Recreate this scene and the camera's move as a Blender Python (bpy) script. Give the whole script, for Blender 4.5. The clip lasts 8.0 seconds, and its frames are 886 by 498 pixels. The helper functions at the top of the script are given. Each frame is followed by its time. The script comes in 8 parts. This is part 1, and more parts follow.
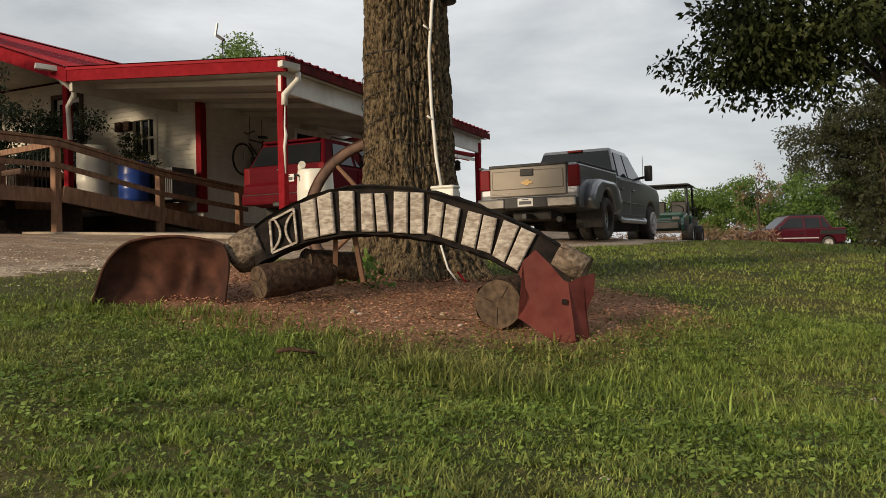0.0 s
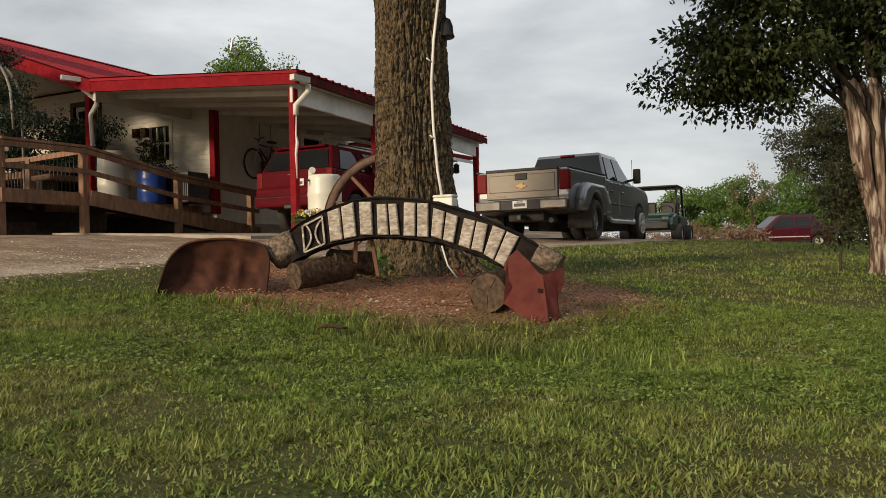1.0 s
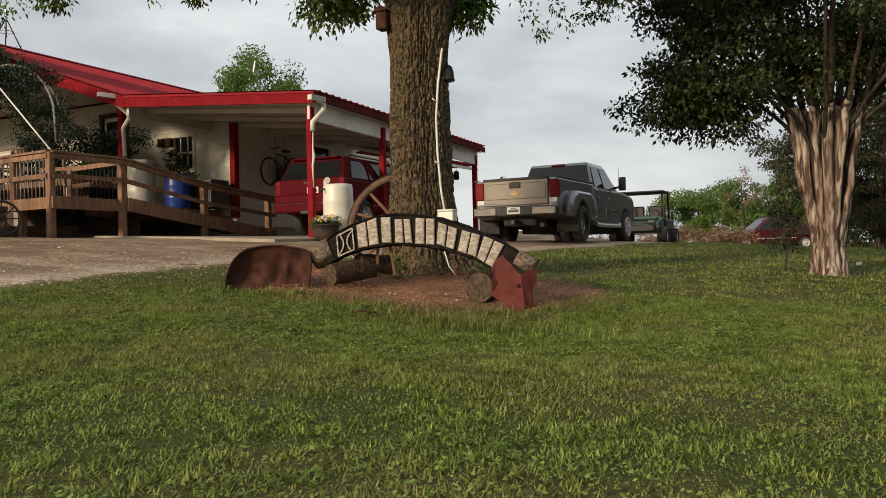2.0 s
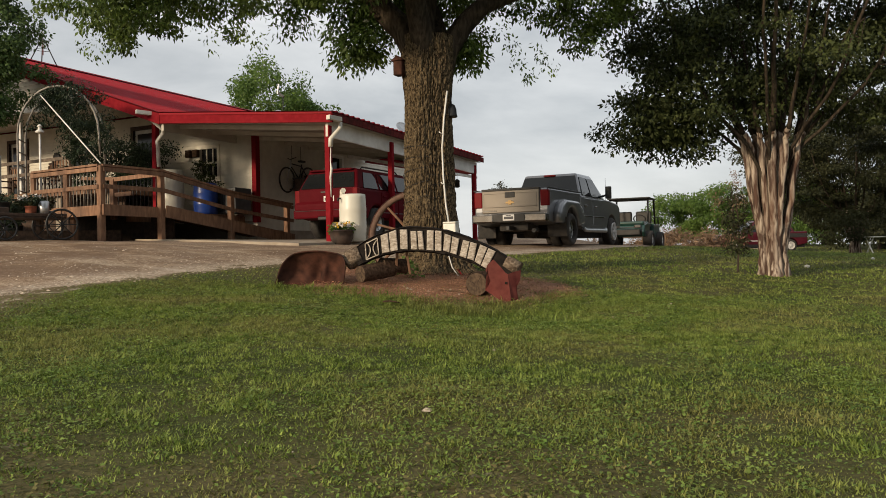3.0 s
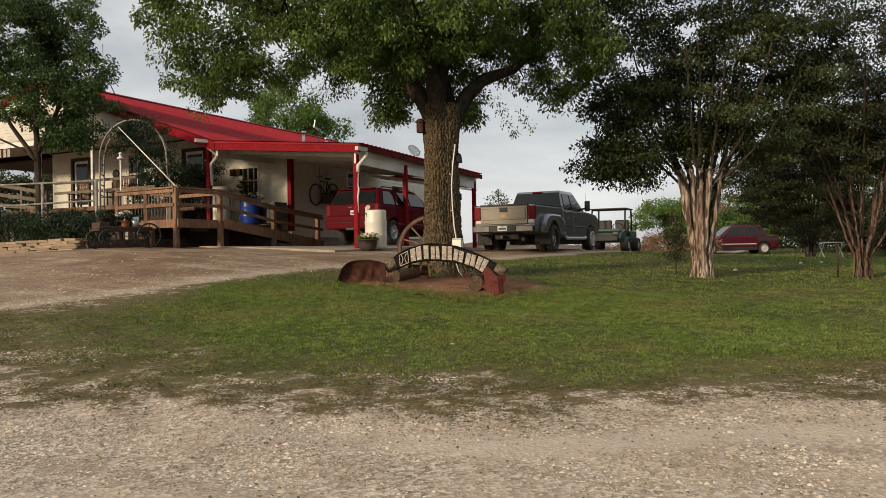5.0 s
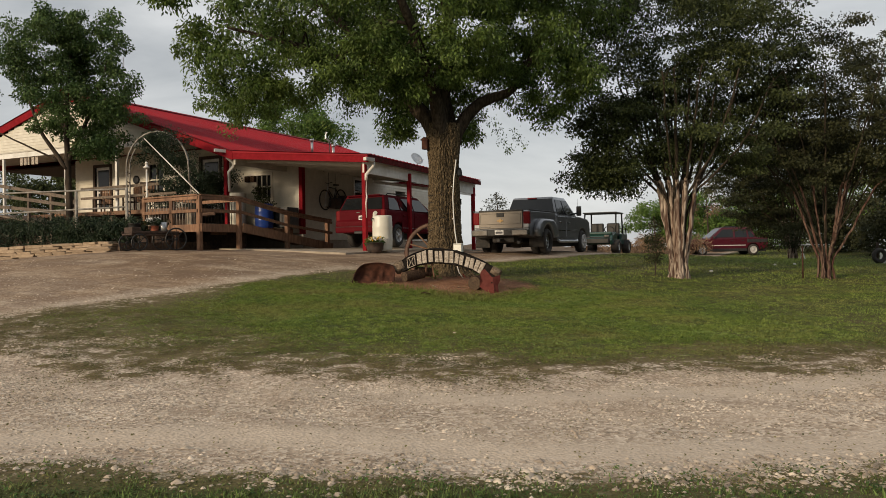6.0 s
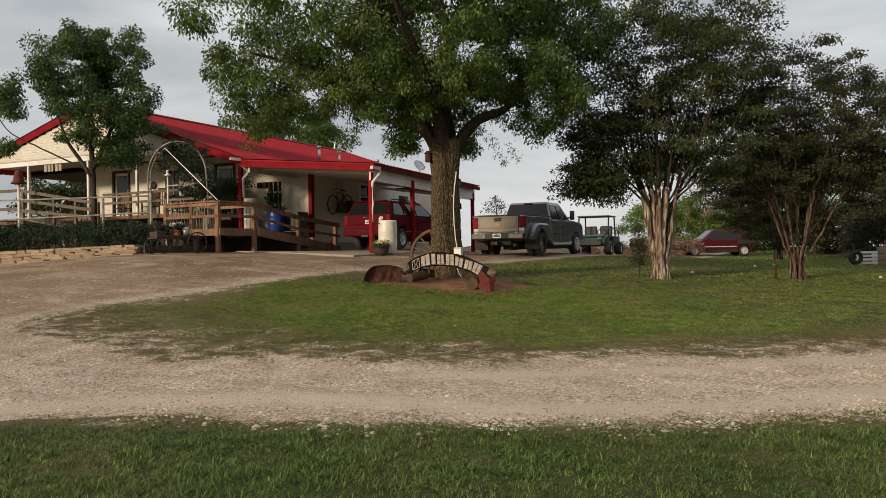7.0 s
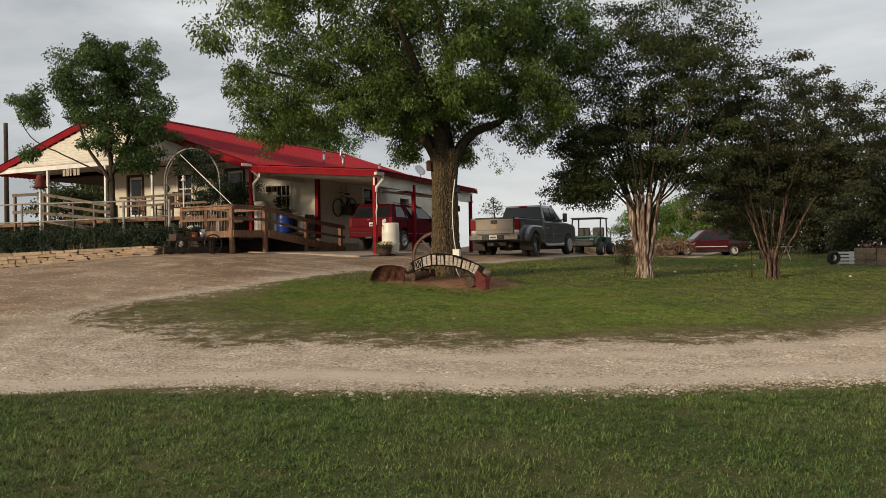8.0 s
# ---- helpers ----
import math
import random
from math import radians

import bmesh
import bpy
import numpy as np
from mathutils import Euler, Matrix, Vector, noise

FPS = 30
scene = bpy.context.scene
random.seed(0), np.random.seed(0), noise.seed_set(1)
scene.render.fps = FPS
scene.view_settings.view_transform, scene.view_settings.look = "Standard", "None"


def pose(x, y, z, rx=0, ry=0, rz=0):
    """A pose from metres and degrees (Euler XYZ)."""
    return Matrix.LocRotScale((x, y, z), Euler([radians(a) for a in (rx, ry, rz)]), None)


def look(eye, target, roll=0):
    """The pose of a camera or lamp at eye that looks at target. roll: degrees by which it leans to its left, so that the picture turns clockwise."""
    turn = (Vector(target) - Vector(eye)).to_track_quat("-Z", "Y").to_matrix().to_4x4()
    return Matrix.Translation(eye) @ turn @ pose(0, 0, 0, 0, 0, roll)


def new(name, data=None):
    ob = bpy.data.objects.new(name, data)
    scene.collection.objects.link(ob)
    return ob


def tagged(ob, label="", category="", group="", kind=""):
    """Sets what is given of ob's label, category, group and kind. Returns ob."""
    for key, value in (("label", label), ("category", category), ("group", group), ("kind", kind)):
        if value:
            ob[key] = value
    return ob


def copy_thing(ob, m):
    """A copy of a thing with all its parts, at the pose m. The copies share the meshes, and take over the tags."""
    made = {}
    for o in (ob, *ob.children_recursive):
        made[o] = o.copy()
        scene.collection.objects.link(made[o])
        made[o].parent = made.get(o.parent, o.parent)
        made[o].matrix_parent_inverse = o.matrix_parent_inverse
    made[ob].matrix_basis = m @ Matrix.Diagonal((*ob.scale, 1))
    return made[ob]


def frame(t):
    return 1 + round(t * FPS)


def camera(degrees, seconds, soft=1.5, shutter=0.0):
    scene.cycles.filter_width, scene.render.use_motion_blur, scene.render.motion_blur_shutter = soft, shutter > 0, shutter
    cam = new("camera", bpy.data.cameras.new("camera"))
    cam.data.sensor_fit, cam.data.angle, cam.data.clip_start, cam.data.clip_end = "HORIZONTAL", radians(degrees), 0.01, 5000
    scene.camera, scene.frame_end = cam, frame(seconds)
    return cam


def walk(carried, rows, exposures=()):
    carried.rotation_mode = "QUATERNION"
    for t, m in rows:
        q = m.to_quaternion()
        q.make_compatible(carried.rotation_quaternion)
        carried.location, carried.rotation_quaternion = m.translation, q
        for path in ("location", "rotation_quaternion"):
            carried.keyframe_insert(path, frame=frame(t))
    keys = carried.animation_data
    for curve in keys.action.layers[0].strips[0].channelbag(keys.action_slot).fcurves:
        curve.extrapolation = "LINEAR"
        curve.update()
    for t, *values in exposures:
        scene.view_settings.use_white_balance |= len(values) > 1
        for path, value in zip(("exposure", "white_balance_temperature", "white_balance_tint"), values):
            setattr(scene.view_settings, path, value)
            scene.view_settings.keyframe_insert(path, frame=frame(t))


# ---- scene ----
cam = camera(57.4, 8.0, 0.4)
PATH = [
    (0, (0.166, -0.127, 0.842), (-1.5982, 3.4625, 0.8778), -1.33),
    (0.5, (0.393, -0.573, 0.837), (-1.3697, 3.0177, 0.8710), -1.33),
    (1, (0.637, -1.107, 0.840), (-1.1252, 2.4843, 0.8700), -1.43),
    (2.5, (1.811, -3.608, 0.904), (0.0500, -0.0169, 0.9295), -1.23),
    (3, (2.252, -4.598, 0.928), (0.4916, -1.0067, 0.9558), -1.13),
    (3.5, (2.689, -5.605, 0.965), (0.9278, -2.0143, 0.9888), -1.03),
    (4, (3.108, -6.654, 1.015), (1.3537, -3.0594, 1.0363), -1.03),
    (4.5, (3.573, -7.662, 1.053), (1.8157, -4.0690, 1.0767), -1.03),
    (6, (4.831, -10.414, 1.176), (3.0764, -6.8198, 1.1957), -0.93),
    (6.5, (5.218, -11.247, 1.217), (3.4618, -7.6527, 1.2391), -0.93),
    (7, (5.611, -12.064, 1.250), (3.8543, -8.4706, 1.2696), -0.93),
    (7.5, (5.992, -12.861, 1.276), (4.2394, -9.2659, 1.2959), -1.03),
    (8, (6.358, -13.640, 1.301), (4.6063, -10.0443, 1.3163), -0.93),
]
walk(cam, [(t, look(eye, target, roll)) for t, eye, target, roll in PATH],
     [(0, 0.37), (4.5, 0.41), (6, 0.20), (8, 0.25)])

# ---- world, sun ----
AHEAD = Vector((-0.437, 0.9, 0.0))      # the way the camera looks
ASIDE = Vector((0.9, 0.437, 0.0))
SUN_EL, SUN_AZ = 15.5, 198.0            # degrees; azimuth from north (+y), clockwise
world = bpy.data.worlds.new("sky")
scene.world = world
world.use_nodes = True
wn, wl = world.node_tree.nodes, world.node_tree.links
for n in list(wn):
    wn.remove(n)
w_out = wn.new("ShaderNodeOutputWorld")
w_bg = wn.new("ShaderNodeBackground")
w_sky = wn.new("ShaderNodeTexSky")
w_sky.sky_type = "NISHITA"
w_sky.sun_disc = False
w_sky.sun_elevation = radians(SUN_EL)
w_sky.sun_rotation = radians(SUN_AZ)
w_sky.air_density, w_sky.dust_density = 1.0, 2.0
w_co = wn.new("ShaderNodeTexCoord")
w_map = wn.new("ShaderNodeMapping")
w_map.inputs["Scale"].default_value = (1.0, 1.0, 3.2)
w_noise = wn.new("ShaderNodeTexNoise")
w_noise.inputs["Scale"].default_value = 2.6
w_noise.inputs["Detail"].default_value = 7.0
w_noise.inputs["Roughness"].default_value = 0.55
w_noise.inputs["Distortion"].default_value = 0.35
w_ramp = wn.new("ShaderNodeValToRGB")
w_ramp.color_ramp.elements[0].position = 0.30
w_ramp.color_ramp.elements[0].color = (3.25, 3.45, 3.65, 1)
w_ramp.color_ramp.elements[1].position = 0.72
w_ramp.color_ramp.elements[1].color = (7.1, 7.15, 7.1, 1)
w_mix = wn.new("ShaderNodeMix")
w_mix.data_type = "RGBA"
w_mix.inputs["Factor"].default_value = 0.88      # cloud cover
wl.new(w_co.outputs["Generated"], w_map.inputs["Vector"])
wl.new(w_map.outputs["Vector"], w_noise.inputs["Vector"])
wl.new(w_noise.outputs["Fac"], w_ramp.inputs["Fac"])
wl.new(w_sky.outputs["Color"], w_mix.inputs["A"])
wl.new(w_ramp.outputs["Color"], w_mix.inputs["B"])
wl.new(w_mix.outputs["Result"], w_bg.inputs["Color"])
w_bg.inputs["Strength"].default_value = 0.10
wl.new(w_bg.outputs["Background"], w_out.inputs["Surface"])

sun = new("sun", bpy.data.lights.new("sun", "SUN"))
sun.data.energy, sun.data.angle, sun.data.color = 2.65, radians(6), (1.0, 0.80, 0.56)
az, el = radians(SUN_AZ), radians(SUN_EL)
sun.matrix_world = look((0, 0, 0), (-math.sin(az) * math.cos(el), -math.cos(az) * math.cos(el), -math.sin(el)))

# ---- materials ----
def mat(name, a, b, scale=6.0, rough=0.7, bump=0.2, metal=0.0, stain=None, stain_scale=0.8, stain_amount=0.5,
        stretch=(1, 1, 1), detail=6.0, spec=0.5, bump_scale=None, rand=0.0, coat=0.0, low=0.35, high=0.65, trans=0.0, sub=None):
    m = bpy.data.materials.new(name)
    m.use_nodes = True
    nt = m.node_tree
    n, l = nt.nodes, nt.links
    bs = n["Principled BSDF"]
    co = n.new("ShaderNodeTexCoord")
    mp = n.new("ShaderNodeMapping")
    mp.inputs["Scale"].default_value = stretch
    l.new(co.outputs["Object"], mp.inputs["Vector"])
    nz = n.new("ShaderNodeTexNoise")
    nz.inputs["Scale"].default_value, nz.inputs["Detail"].default_value = scale, detail
    l.new(mp.outputs["Vector"], nz.inputs["Vector"])
    rp = n.new("ShaderNodeValToRGB")
    rp.color_ramp.elements[0].position, rp.color_ramp.elements[1].position = low, high
    rp.color_ramp.elements[0].color, rp.color_ramp.elements[1].color = (*a, 1), (*b, 1)
    l.new(nz.outputs["Fac"], rp.inputs["Fac"])
    col = rp.outputs["Color"]
    if stain:
        n2 = n.new("ShaderNodeTexNoise")
        n2.inputs["Scale"].default_value, n2.inputs["Detail"].default_value = stain_scale, 5.0
        l.new(mp.outputs["Vector"], n2.inputs["Vector"])
        r2 = n.new("ShaderNodeMapRange")
        r2.inputs["From Min"].default_value, r2.inputs["From Max"].default_value = 0.45, 0.7
        r2.inputs["To Max"].default_value = stain_amount
        l.new(n2.outputs["Fac"], r2.inputs["Value"])
        mx = n.new("ShaderNodeMix")
        mx.data_type = "RGBA"
        l.new(r2.outputs["Result"], mx.inputs["Factor"])
        l.new(col, mx.inputs["A"])
        mx.inputs["B"].default_value = (*stain, 1)
        col = mx.outputs["Result"]
    if rand:
        oi = n.new("ShaderNodeObjectInfo")
        gi = n.new("ShaderNodeNewGeometry")
        add = n.new("ShaderNodeMath")
        add.operation = "ADD"
        l.new(oi.outputs["Random"], add.inputs[0])
        l.new(gi.outputs["Random Per Island"], add.inputs[1])
        fr = n.new("ShaderNodeMath")
        fr.operation = "FRACT"
        l.new(add.outputs[0], fr.inputs[0])
        mr = n.new("ShaderNodeMapRange")
        mr.inputs["To Min"].default_value, mr.inputs["To Max"].default_value = 1 - rand, 1 + rand
        l.new(fr.outputs[0], mr.inputs["Value"])
        hs = n.new("ShaderNodeHueSaturation")
        l.new(mr.outputs["Result"], hs.inputs["Value"])
        l.new(col, hs.inputs["Color"])
        col = hs.outputs["Color"]
    l.new(col, bs.inputs["Base Color"])
    bs.inputs["Roughness"].default_value, bs.inputs["Metallic"].default_value = rough, metal
    bs.inputs["Specular IOR Level"].default_value = spec
    bs.inputs["Coat Weight"].default_value = coat
    bs.inputs["Coat Roughness"].default_value = 0.08
    if bump:
        bp = n.new("ShaderNodeBump")
        bp.inputs["Strength"].default_value, bp.inputs["Distance"].default_value = bump, 0.02
        src = nz
        if bump_scale:
            src = n.new("ShaderNodeTexNoise")
            src.inputs["Scale"].default_value, src.inputs["Detail"].default_value = bump_scale, 5.0
            l.new(mp.outputs["Vector"], src.inputs["Vector"])
        l.new(src.outputs["Fac"], bp.inputs["Height"])
        l.new(bp.outputs["Normal"], bs.inputs["Normal"])
    if trans:
        # thin leaves let some light through
        tr = n.new("ShaderNodeBsdfTranslucent")
        l.new(col, tr.inputs["Color"])
        ms = n.new("ShaderNodeMixShader")
        ms.inputs["Fac"].default_value = trans
        l.new(bs.outputs["BSDF"], ms.inputs[1])
        l.new(tr.outputs["BSDF"], ms.inputs[2])
        l.new(ms.outputs["Shader"], n["Material Output"].inputs["Surface"])
    return m


RED_PAINT = mat("red_paint", (0.195, 0.011, 0.017), (0.25, 0.017, 0.024), 9, 0.85, 0.1, stain=(0.15, 0.01, 0.012), stain_scale=1.5, spec=0.04)
RED_ROOF = mat("red_roof_metal", (0.235, 0.013, 0.02), (0.30, 0.02, 0.028), 3, 0.6, 0.04, stain=(0.19, 0.015, 0.018), stain_scale=0.7, stretch=(0.3, 1, 1), spec=0.08)
SIDING = mat("cream_siding", (0.59, 0.56, 0.48), (0.67, 0.64, 0.55), 5, 0.7, 0.06, stain=(0.46, 0.40, 0.28), stain_scale=0.6, stain_amount=0.45)
WHITE_TRIM = mat("white_trim", (0.72, 0.71, 0.67), (0.8, 0.79, 0.75), 7, 0.5, 0.05, stain=(0.45, 0.42, 0.36), stain_scale=1.6, stain_amount=0.6)
CEIL = mat("ceiling_boards", (0.46, 0.43, 0.37), (0.56, 0.53, 0.46), 4, 0.8, 0.05, stain=(0.36, 0.33, 0.28), stain_scale=0.8)
DECK_WOOD = mat("weathered_deck_wood", (0.15, 0.076, 0.042), (0.27, 0.15, 0.086), 14, 0.8, 0.25, stain=(0.07, 0.042, 0.03), stain_scale=2.0, stretch=(1, 1, 0.25), rand=0.18)
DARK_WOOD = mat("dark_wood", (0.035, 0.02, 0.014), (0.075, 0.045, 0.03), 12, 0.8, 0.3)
GLASS_DARK = mat("window_glass", (0.010, 0.011, 0.012), (0.016, 0.017, 0.018), 2, 0.08, 0.0, spec=0.3)
BLACK_METAL = mat("black_metal", (0.012, 0.012, 0.013), (0.03, 0.03, 0.03), 20, 0.45, 0.05, metal=0.3)
STEEL = mat("galvanised_steel", (0.42, 0.43, 0.44), (0.56, 0.57, 0.58), 8, 0.38, 0.05, metal=0.8)
CONCRETE = mat("concrete", (0.30, 0.25, 0.19), (0.40, 0.34, 0.27), 4, 0.85, 0.15, stain=(0.2, 0.16, 0.12), stain_scale=0.6)
PLASTIC_WHITE = mat("white_plastic", (0.66, 0.65, 0.58), (0.74, 0.73, 0.66), 2, 0.4, 0.02, stain=(0.5, 0.47, 0.38), stain_scale=1.2)
PLASTIC_BLUE = mat("blue_plastic", (0.008, 0.035, 0.20), (0.015, 0.055, 0.28), 2, 0.35, 0.02)


# ---- mesh helpers ----
def quad_box(bm, x0, x1, y0, y1, z0, z1):
    v = [bm.verts.new(p) for p in ((x0, y0, z0), (x1, y0, z0), (x1, y1, z0), (x0, y1, z0), (x0, y0, z1), (x1, y0, z1), (x1, y1, z1), (x0, y1, z1))]
    for f in ((0, 3, 2, 1), (4, 5, 6, 7), (0, 1, 5, 4), (1, 2, 6, 5), (2, 3, 7, 6), (3, 0, 4, 7)):
        bm.faces.new([v[i] for i in f])
    return v


def soft_box(x0, x1, y0, y1, z0, z1, r=0.008, seg=1):
    bm = bmesh.new()
    quad_box(bm, x0, x1, y0, y1, z0, z1)
    bmesh.ops.bevel(bm, geom=list(bm.edges), offset=r, segments=seg, affect="EDGES", profile=0.6)
    return bm


def tube(bm, pts, radii, seg=10, caps=True, jag=0.0, rnd=None):
    """A tube along points; radii is one number or one for each point."""
    pts = [Vector(p) for p in pts]
    if not hasattr(radii, "__len__"):
        radii = [radii] * len(pts)
    rings = []
    side = None
    for i, p in enumerate(pts):
        d = (pts[min(i + 1, len(pts) - 1)] - pts[max(i - 1, 0)]).normalized()
        if side is None:
            side = d.orthogonal().normalized()
        side = (side - d * side.dot(d))
        side = side.normalized() if side.length > 1e-6 else d.orthogonal().normalized()
        up = d.cross(side)
        ring = []
        for k in range(seg):
            a = 2 * math.pi * k / seg
            r = radii[i] * (1 + (rnd.uniform(-jag, jag) if rnd else 0))
            ring.append(bm.verts.new(p + side * (math.cos(a) * r) + up * (math.sin(a) * r)))
        rings.append(ring)
    for a, b in zip(rings, rings[1:]):
        for k in range(seg):
            bm.faces.new((a[k], a[(k + 1) % seg], b[(k + 1) % seg], b[k])).smooth = True
    if caps:
        bm.faces.new(list(reversed(rings[0])))
        bm.faces.new(rings[-1])
    return rings


def lathe(bm, profile, seg=24, centre=(0, 0, 0), axis="z"):
    """Turns a profile of (radius, height) round an axis through centre."""
    rings = []
    for r, h in profile:
        ring = []
        for k in range(seg):
            a = 2 * math.pi * k / seg
            c, s = math.cos(a) * r, math.sin(a) * r
            p = (c, s, h) if axis == "z" else ((h, c, s) if axis == "x" else (s, h, c))
            ring.append(bm.verts.new(Vector(centre) + Vector(p)))
        rings.append(ring)
    for a, b in zip(rings, rings[1:]):
        for k in range(seg):
            bm.faces.new((a[k], a[(k + 1) % seg], b[(k + 1) % seg], b[k])).smooth = True
    bm.faces.new(list(reversed(rings[0])))
    bm.faces.new(rings[-1])


def prism(bm, outline, axis, lo, hi):
    """Pushes a flat outline along an axis; outline is in the other two axes, in their order."""
    def place(a, b, c):
        return (c, a, b) if axis == "x" else ((a, c, b) if axis == "y" else (a, b, c))
    lower = [bm.verts.new(place(a, b, lo)) for a, b in outline]
    upper = [bm.verts.new(place(a, b, hi)) for a, b in outline]
    n = len(outline)
    faces = [bm.faces.new(lower), bm.faces.new(upper)]
    for i in range(n):
        faces.append(bm.faces.new((lower[i], lower[(i + 1) % n], upper[(i + 1) % n], upper[i])))
    return faces


def slope_box(bm, a, b, half, height, up=(0, 0, 1)):
    """A beam from a to b, half as wide as given each side and of a height."""
    a, b = Vector(a), Vector(b)
    d = (b - a).normalized()
    s = d.cross(Vector(up)).normalized() * half
    u = s.normalized().cross(d) * (height / 2)
    v = [bm.verts.new(p + k * s + j * u) for p in (a, b) for k, j in ((-1, -1), (1, -1), (1, 1), (-1, 1))]
    for f in ((0, 1, 2, 3), (7, 6, 5, 4), (0, 4, 5, 1), (1, 5, 6, 2), (2, 6, 7, 3), (3, 7, 4, 0)):
        bm.faces.new([v[i] for i in f])


def part(name, bm, material, parent, label="", smooth=False):
    bmesh.ops.recalc_face_normals(bm, faces=bm.faces)
    me = bpy.data.meshes.new(name)
    bm.to_mesh(me)
    bm.free()
    if smooth:
        me.shade_smooth()
    me.materials.append(material)
    ob = new(name, me)
    if parent is not None:
        ob.parent = parent
    return tagged(ob, label)


def thing(name, m, label, category, group="", kind=""):
    ob = new(name)
    ob.empty_display_size = 0.1
    ob.matrix_world = m
    return tagged(ob, label, category, group, kind)


def setting(name, bm, material, label, category="", smooth=False):
    return tagged(part(name, bm, material, None, label, smooth), category=category or name.replace("_", " "), kind="structure")


# ---- the lie of the land ----
HUMPS = [((-13, 6), 0.869), ((-22, 5), -0.305), ((-3, 6), 0.147), ((-5, 19), 0.52), ((6, 30), 0.132),
         ((4, 12), -0.077), ((-10, -2), -0.13), ((4, -10), 0.035), ((-5, 36), 0.055)]


def soft_clip(v, lo, hi):
    return np.where(v > hi, hi + 8 * np.tanh((v - hi) / 8), np.where(v < lo, lo + 8 * np.tanh((v - lo) / 8), v))


def lie(x, y):
    """Height of the ground."""
    x, y = np.asarray(x, float), np.asarray(y, float)
    xs, ys = soft_clip(x, -28, 22), soft_clip(y, -18, 40)
    z = 0.091 - 0.604 * xs / 20 + 0.474 * ys / 20 + 0.097 * xs * ys / 400
    for (a, b), h in HUMPS:
        z = z + h * np.exp(-((x - a) ** 2 + (y - b) ** 2) / 72.0)
    for (a, b), h, w in LOCAL_HUMPS:
        z = z + h * np.exp(-((x - a) ** 2 + (y - b) ** 2) / (2 * w * w))
    return z


LOCAL_HUMPS = [((-0.75, 3.15), -0.10, 0.8), ((-3.6, 3.25), -0.05, 0.55), ((-11.4, 12.8), 0.04, 3.0), ((-10.3, 8.3), -0.08, 1.8), ((-9.3, 15.0), 0.12, 1.6), ((-9.8, 27.0), 0.7, 2.7), ((4.0, 45.0), -0.6, 12.0)]


def land(x, y):
    return float(lie(x, y))


def edge_x(y):
    """The lawn's edge against the drive: the lawn lies at greater x."""
    return np.interp(y, [-4.6, -4.2, -3.8, -3.2, -2.1, -1.2, 0.0, 1.2, 2.6, 4.0, 5.3, 8.0, 11.3, 15.0, 21.0, 35.0, 60.0],
                     [-3.0, -5.0, -5.8, -6.3, -6.5, -6.3, -6.1, -5.85, -5.6, -5.45, -5.25, -4.6, -3.9, -3.4, -2.2, -2.3, -2.3])


def plan(x, y):
    """A place as its way aside and ahead."""
    return x * ASIDE.x + y * ASIDE.y, x * AHEAD.x + y * AHEAD.y


def near_edge(aside):
    """How far ahead the track's gravel begins."""
    return np.interp(aside, [-12, -4.6, -2.4, -0.2, 1.0, 2.3, 3.1, 4.8, 8, 15, 40], [-7.8, -6.7, -6.45, -6.72, -6.80, -6.52, -6.32, -5.92, -4.6, -1.8, 8])


def far_edge(aside):
    """How far ahead it ends against the lawn."""
    return np.interp(aside, [-8.0, -7.3, -6.9, -6.3, -5.6, -4.8, -3.6, -1.6, -0.2, 1.0, 3.1, 5.0, 7.2, 12, 40], [30, 3, -0.9, -2.0, -2.75, -3.3, -3.75, -3.95, -4.1, -3.97, -3.5, -3.05, -1.95, 1.1, 18])


def green_edge(aside):
    """How far ahead the lawn grows thick."""
    return np.interp(aside, [-7.0, -4.85, -3.8, -2.97, -2.3, -1.2, -0.2, 0.8, 2.1, 4.7, 6.6, 12, 40], [4.5, 2.6, 1.4, 0.0, -1.2, -2.1, -2.4, -2.4, -2.0, -1.45, -0.25, 3.6, 22])


def track(x, y):
    """The two smooth wheel tracks along the gravel."""
    aside, ahead = plan(x, y)
    w = 0.12 * np.sin(aside * 0.9) + 0.05 * np.sin(aside * 2.7 + 1)
    upper = np.exp(-((ahead - far_edge(aside) + 0.55 + w) / 0.26) ** 2) * smooth01(aside, -3.0, 0.5)
    lower = np.exp(-((ahead - near_edge(aside) - 0.58 + w) / 0.28) ** 2)
    return np.maximum(upper, lower)


def wobble(x, y, s, k=0.0):
    return (np.sin(x * s + 1.3 + k) * np.cos(y * s * 1.13 + 0.4) + 0.6 * np.sin(x * s * 2.3 + y * s * 1.9 + k) + 0.35 * np.cos(x * s * 4.7 - y * s * 4.1 + 2 * k)) / 1.95


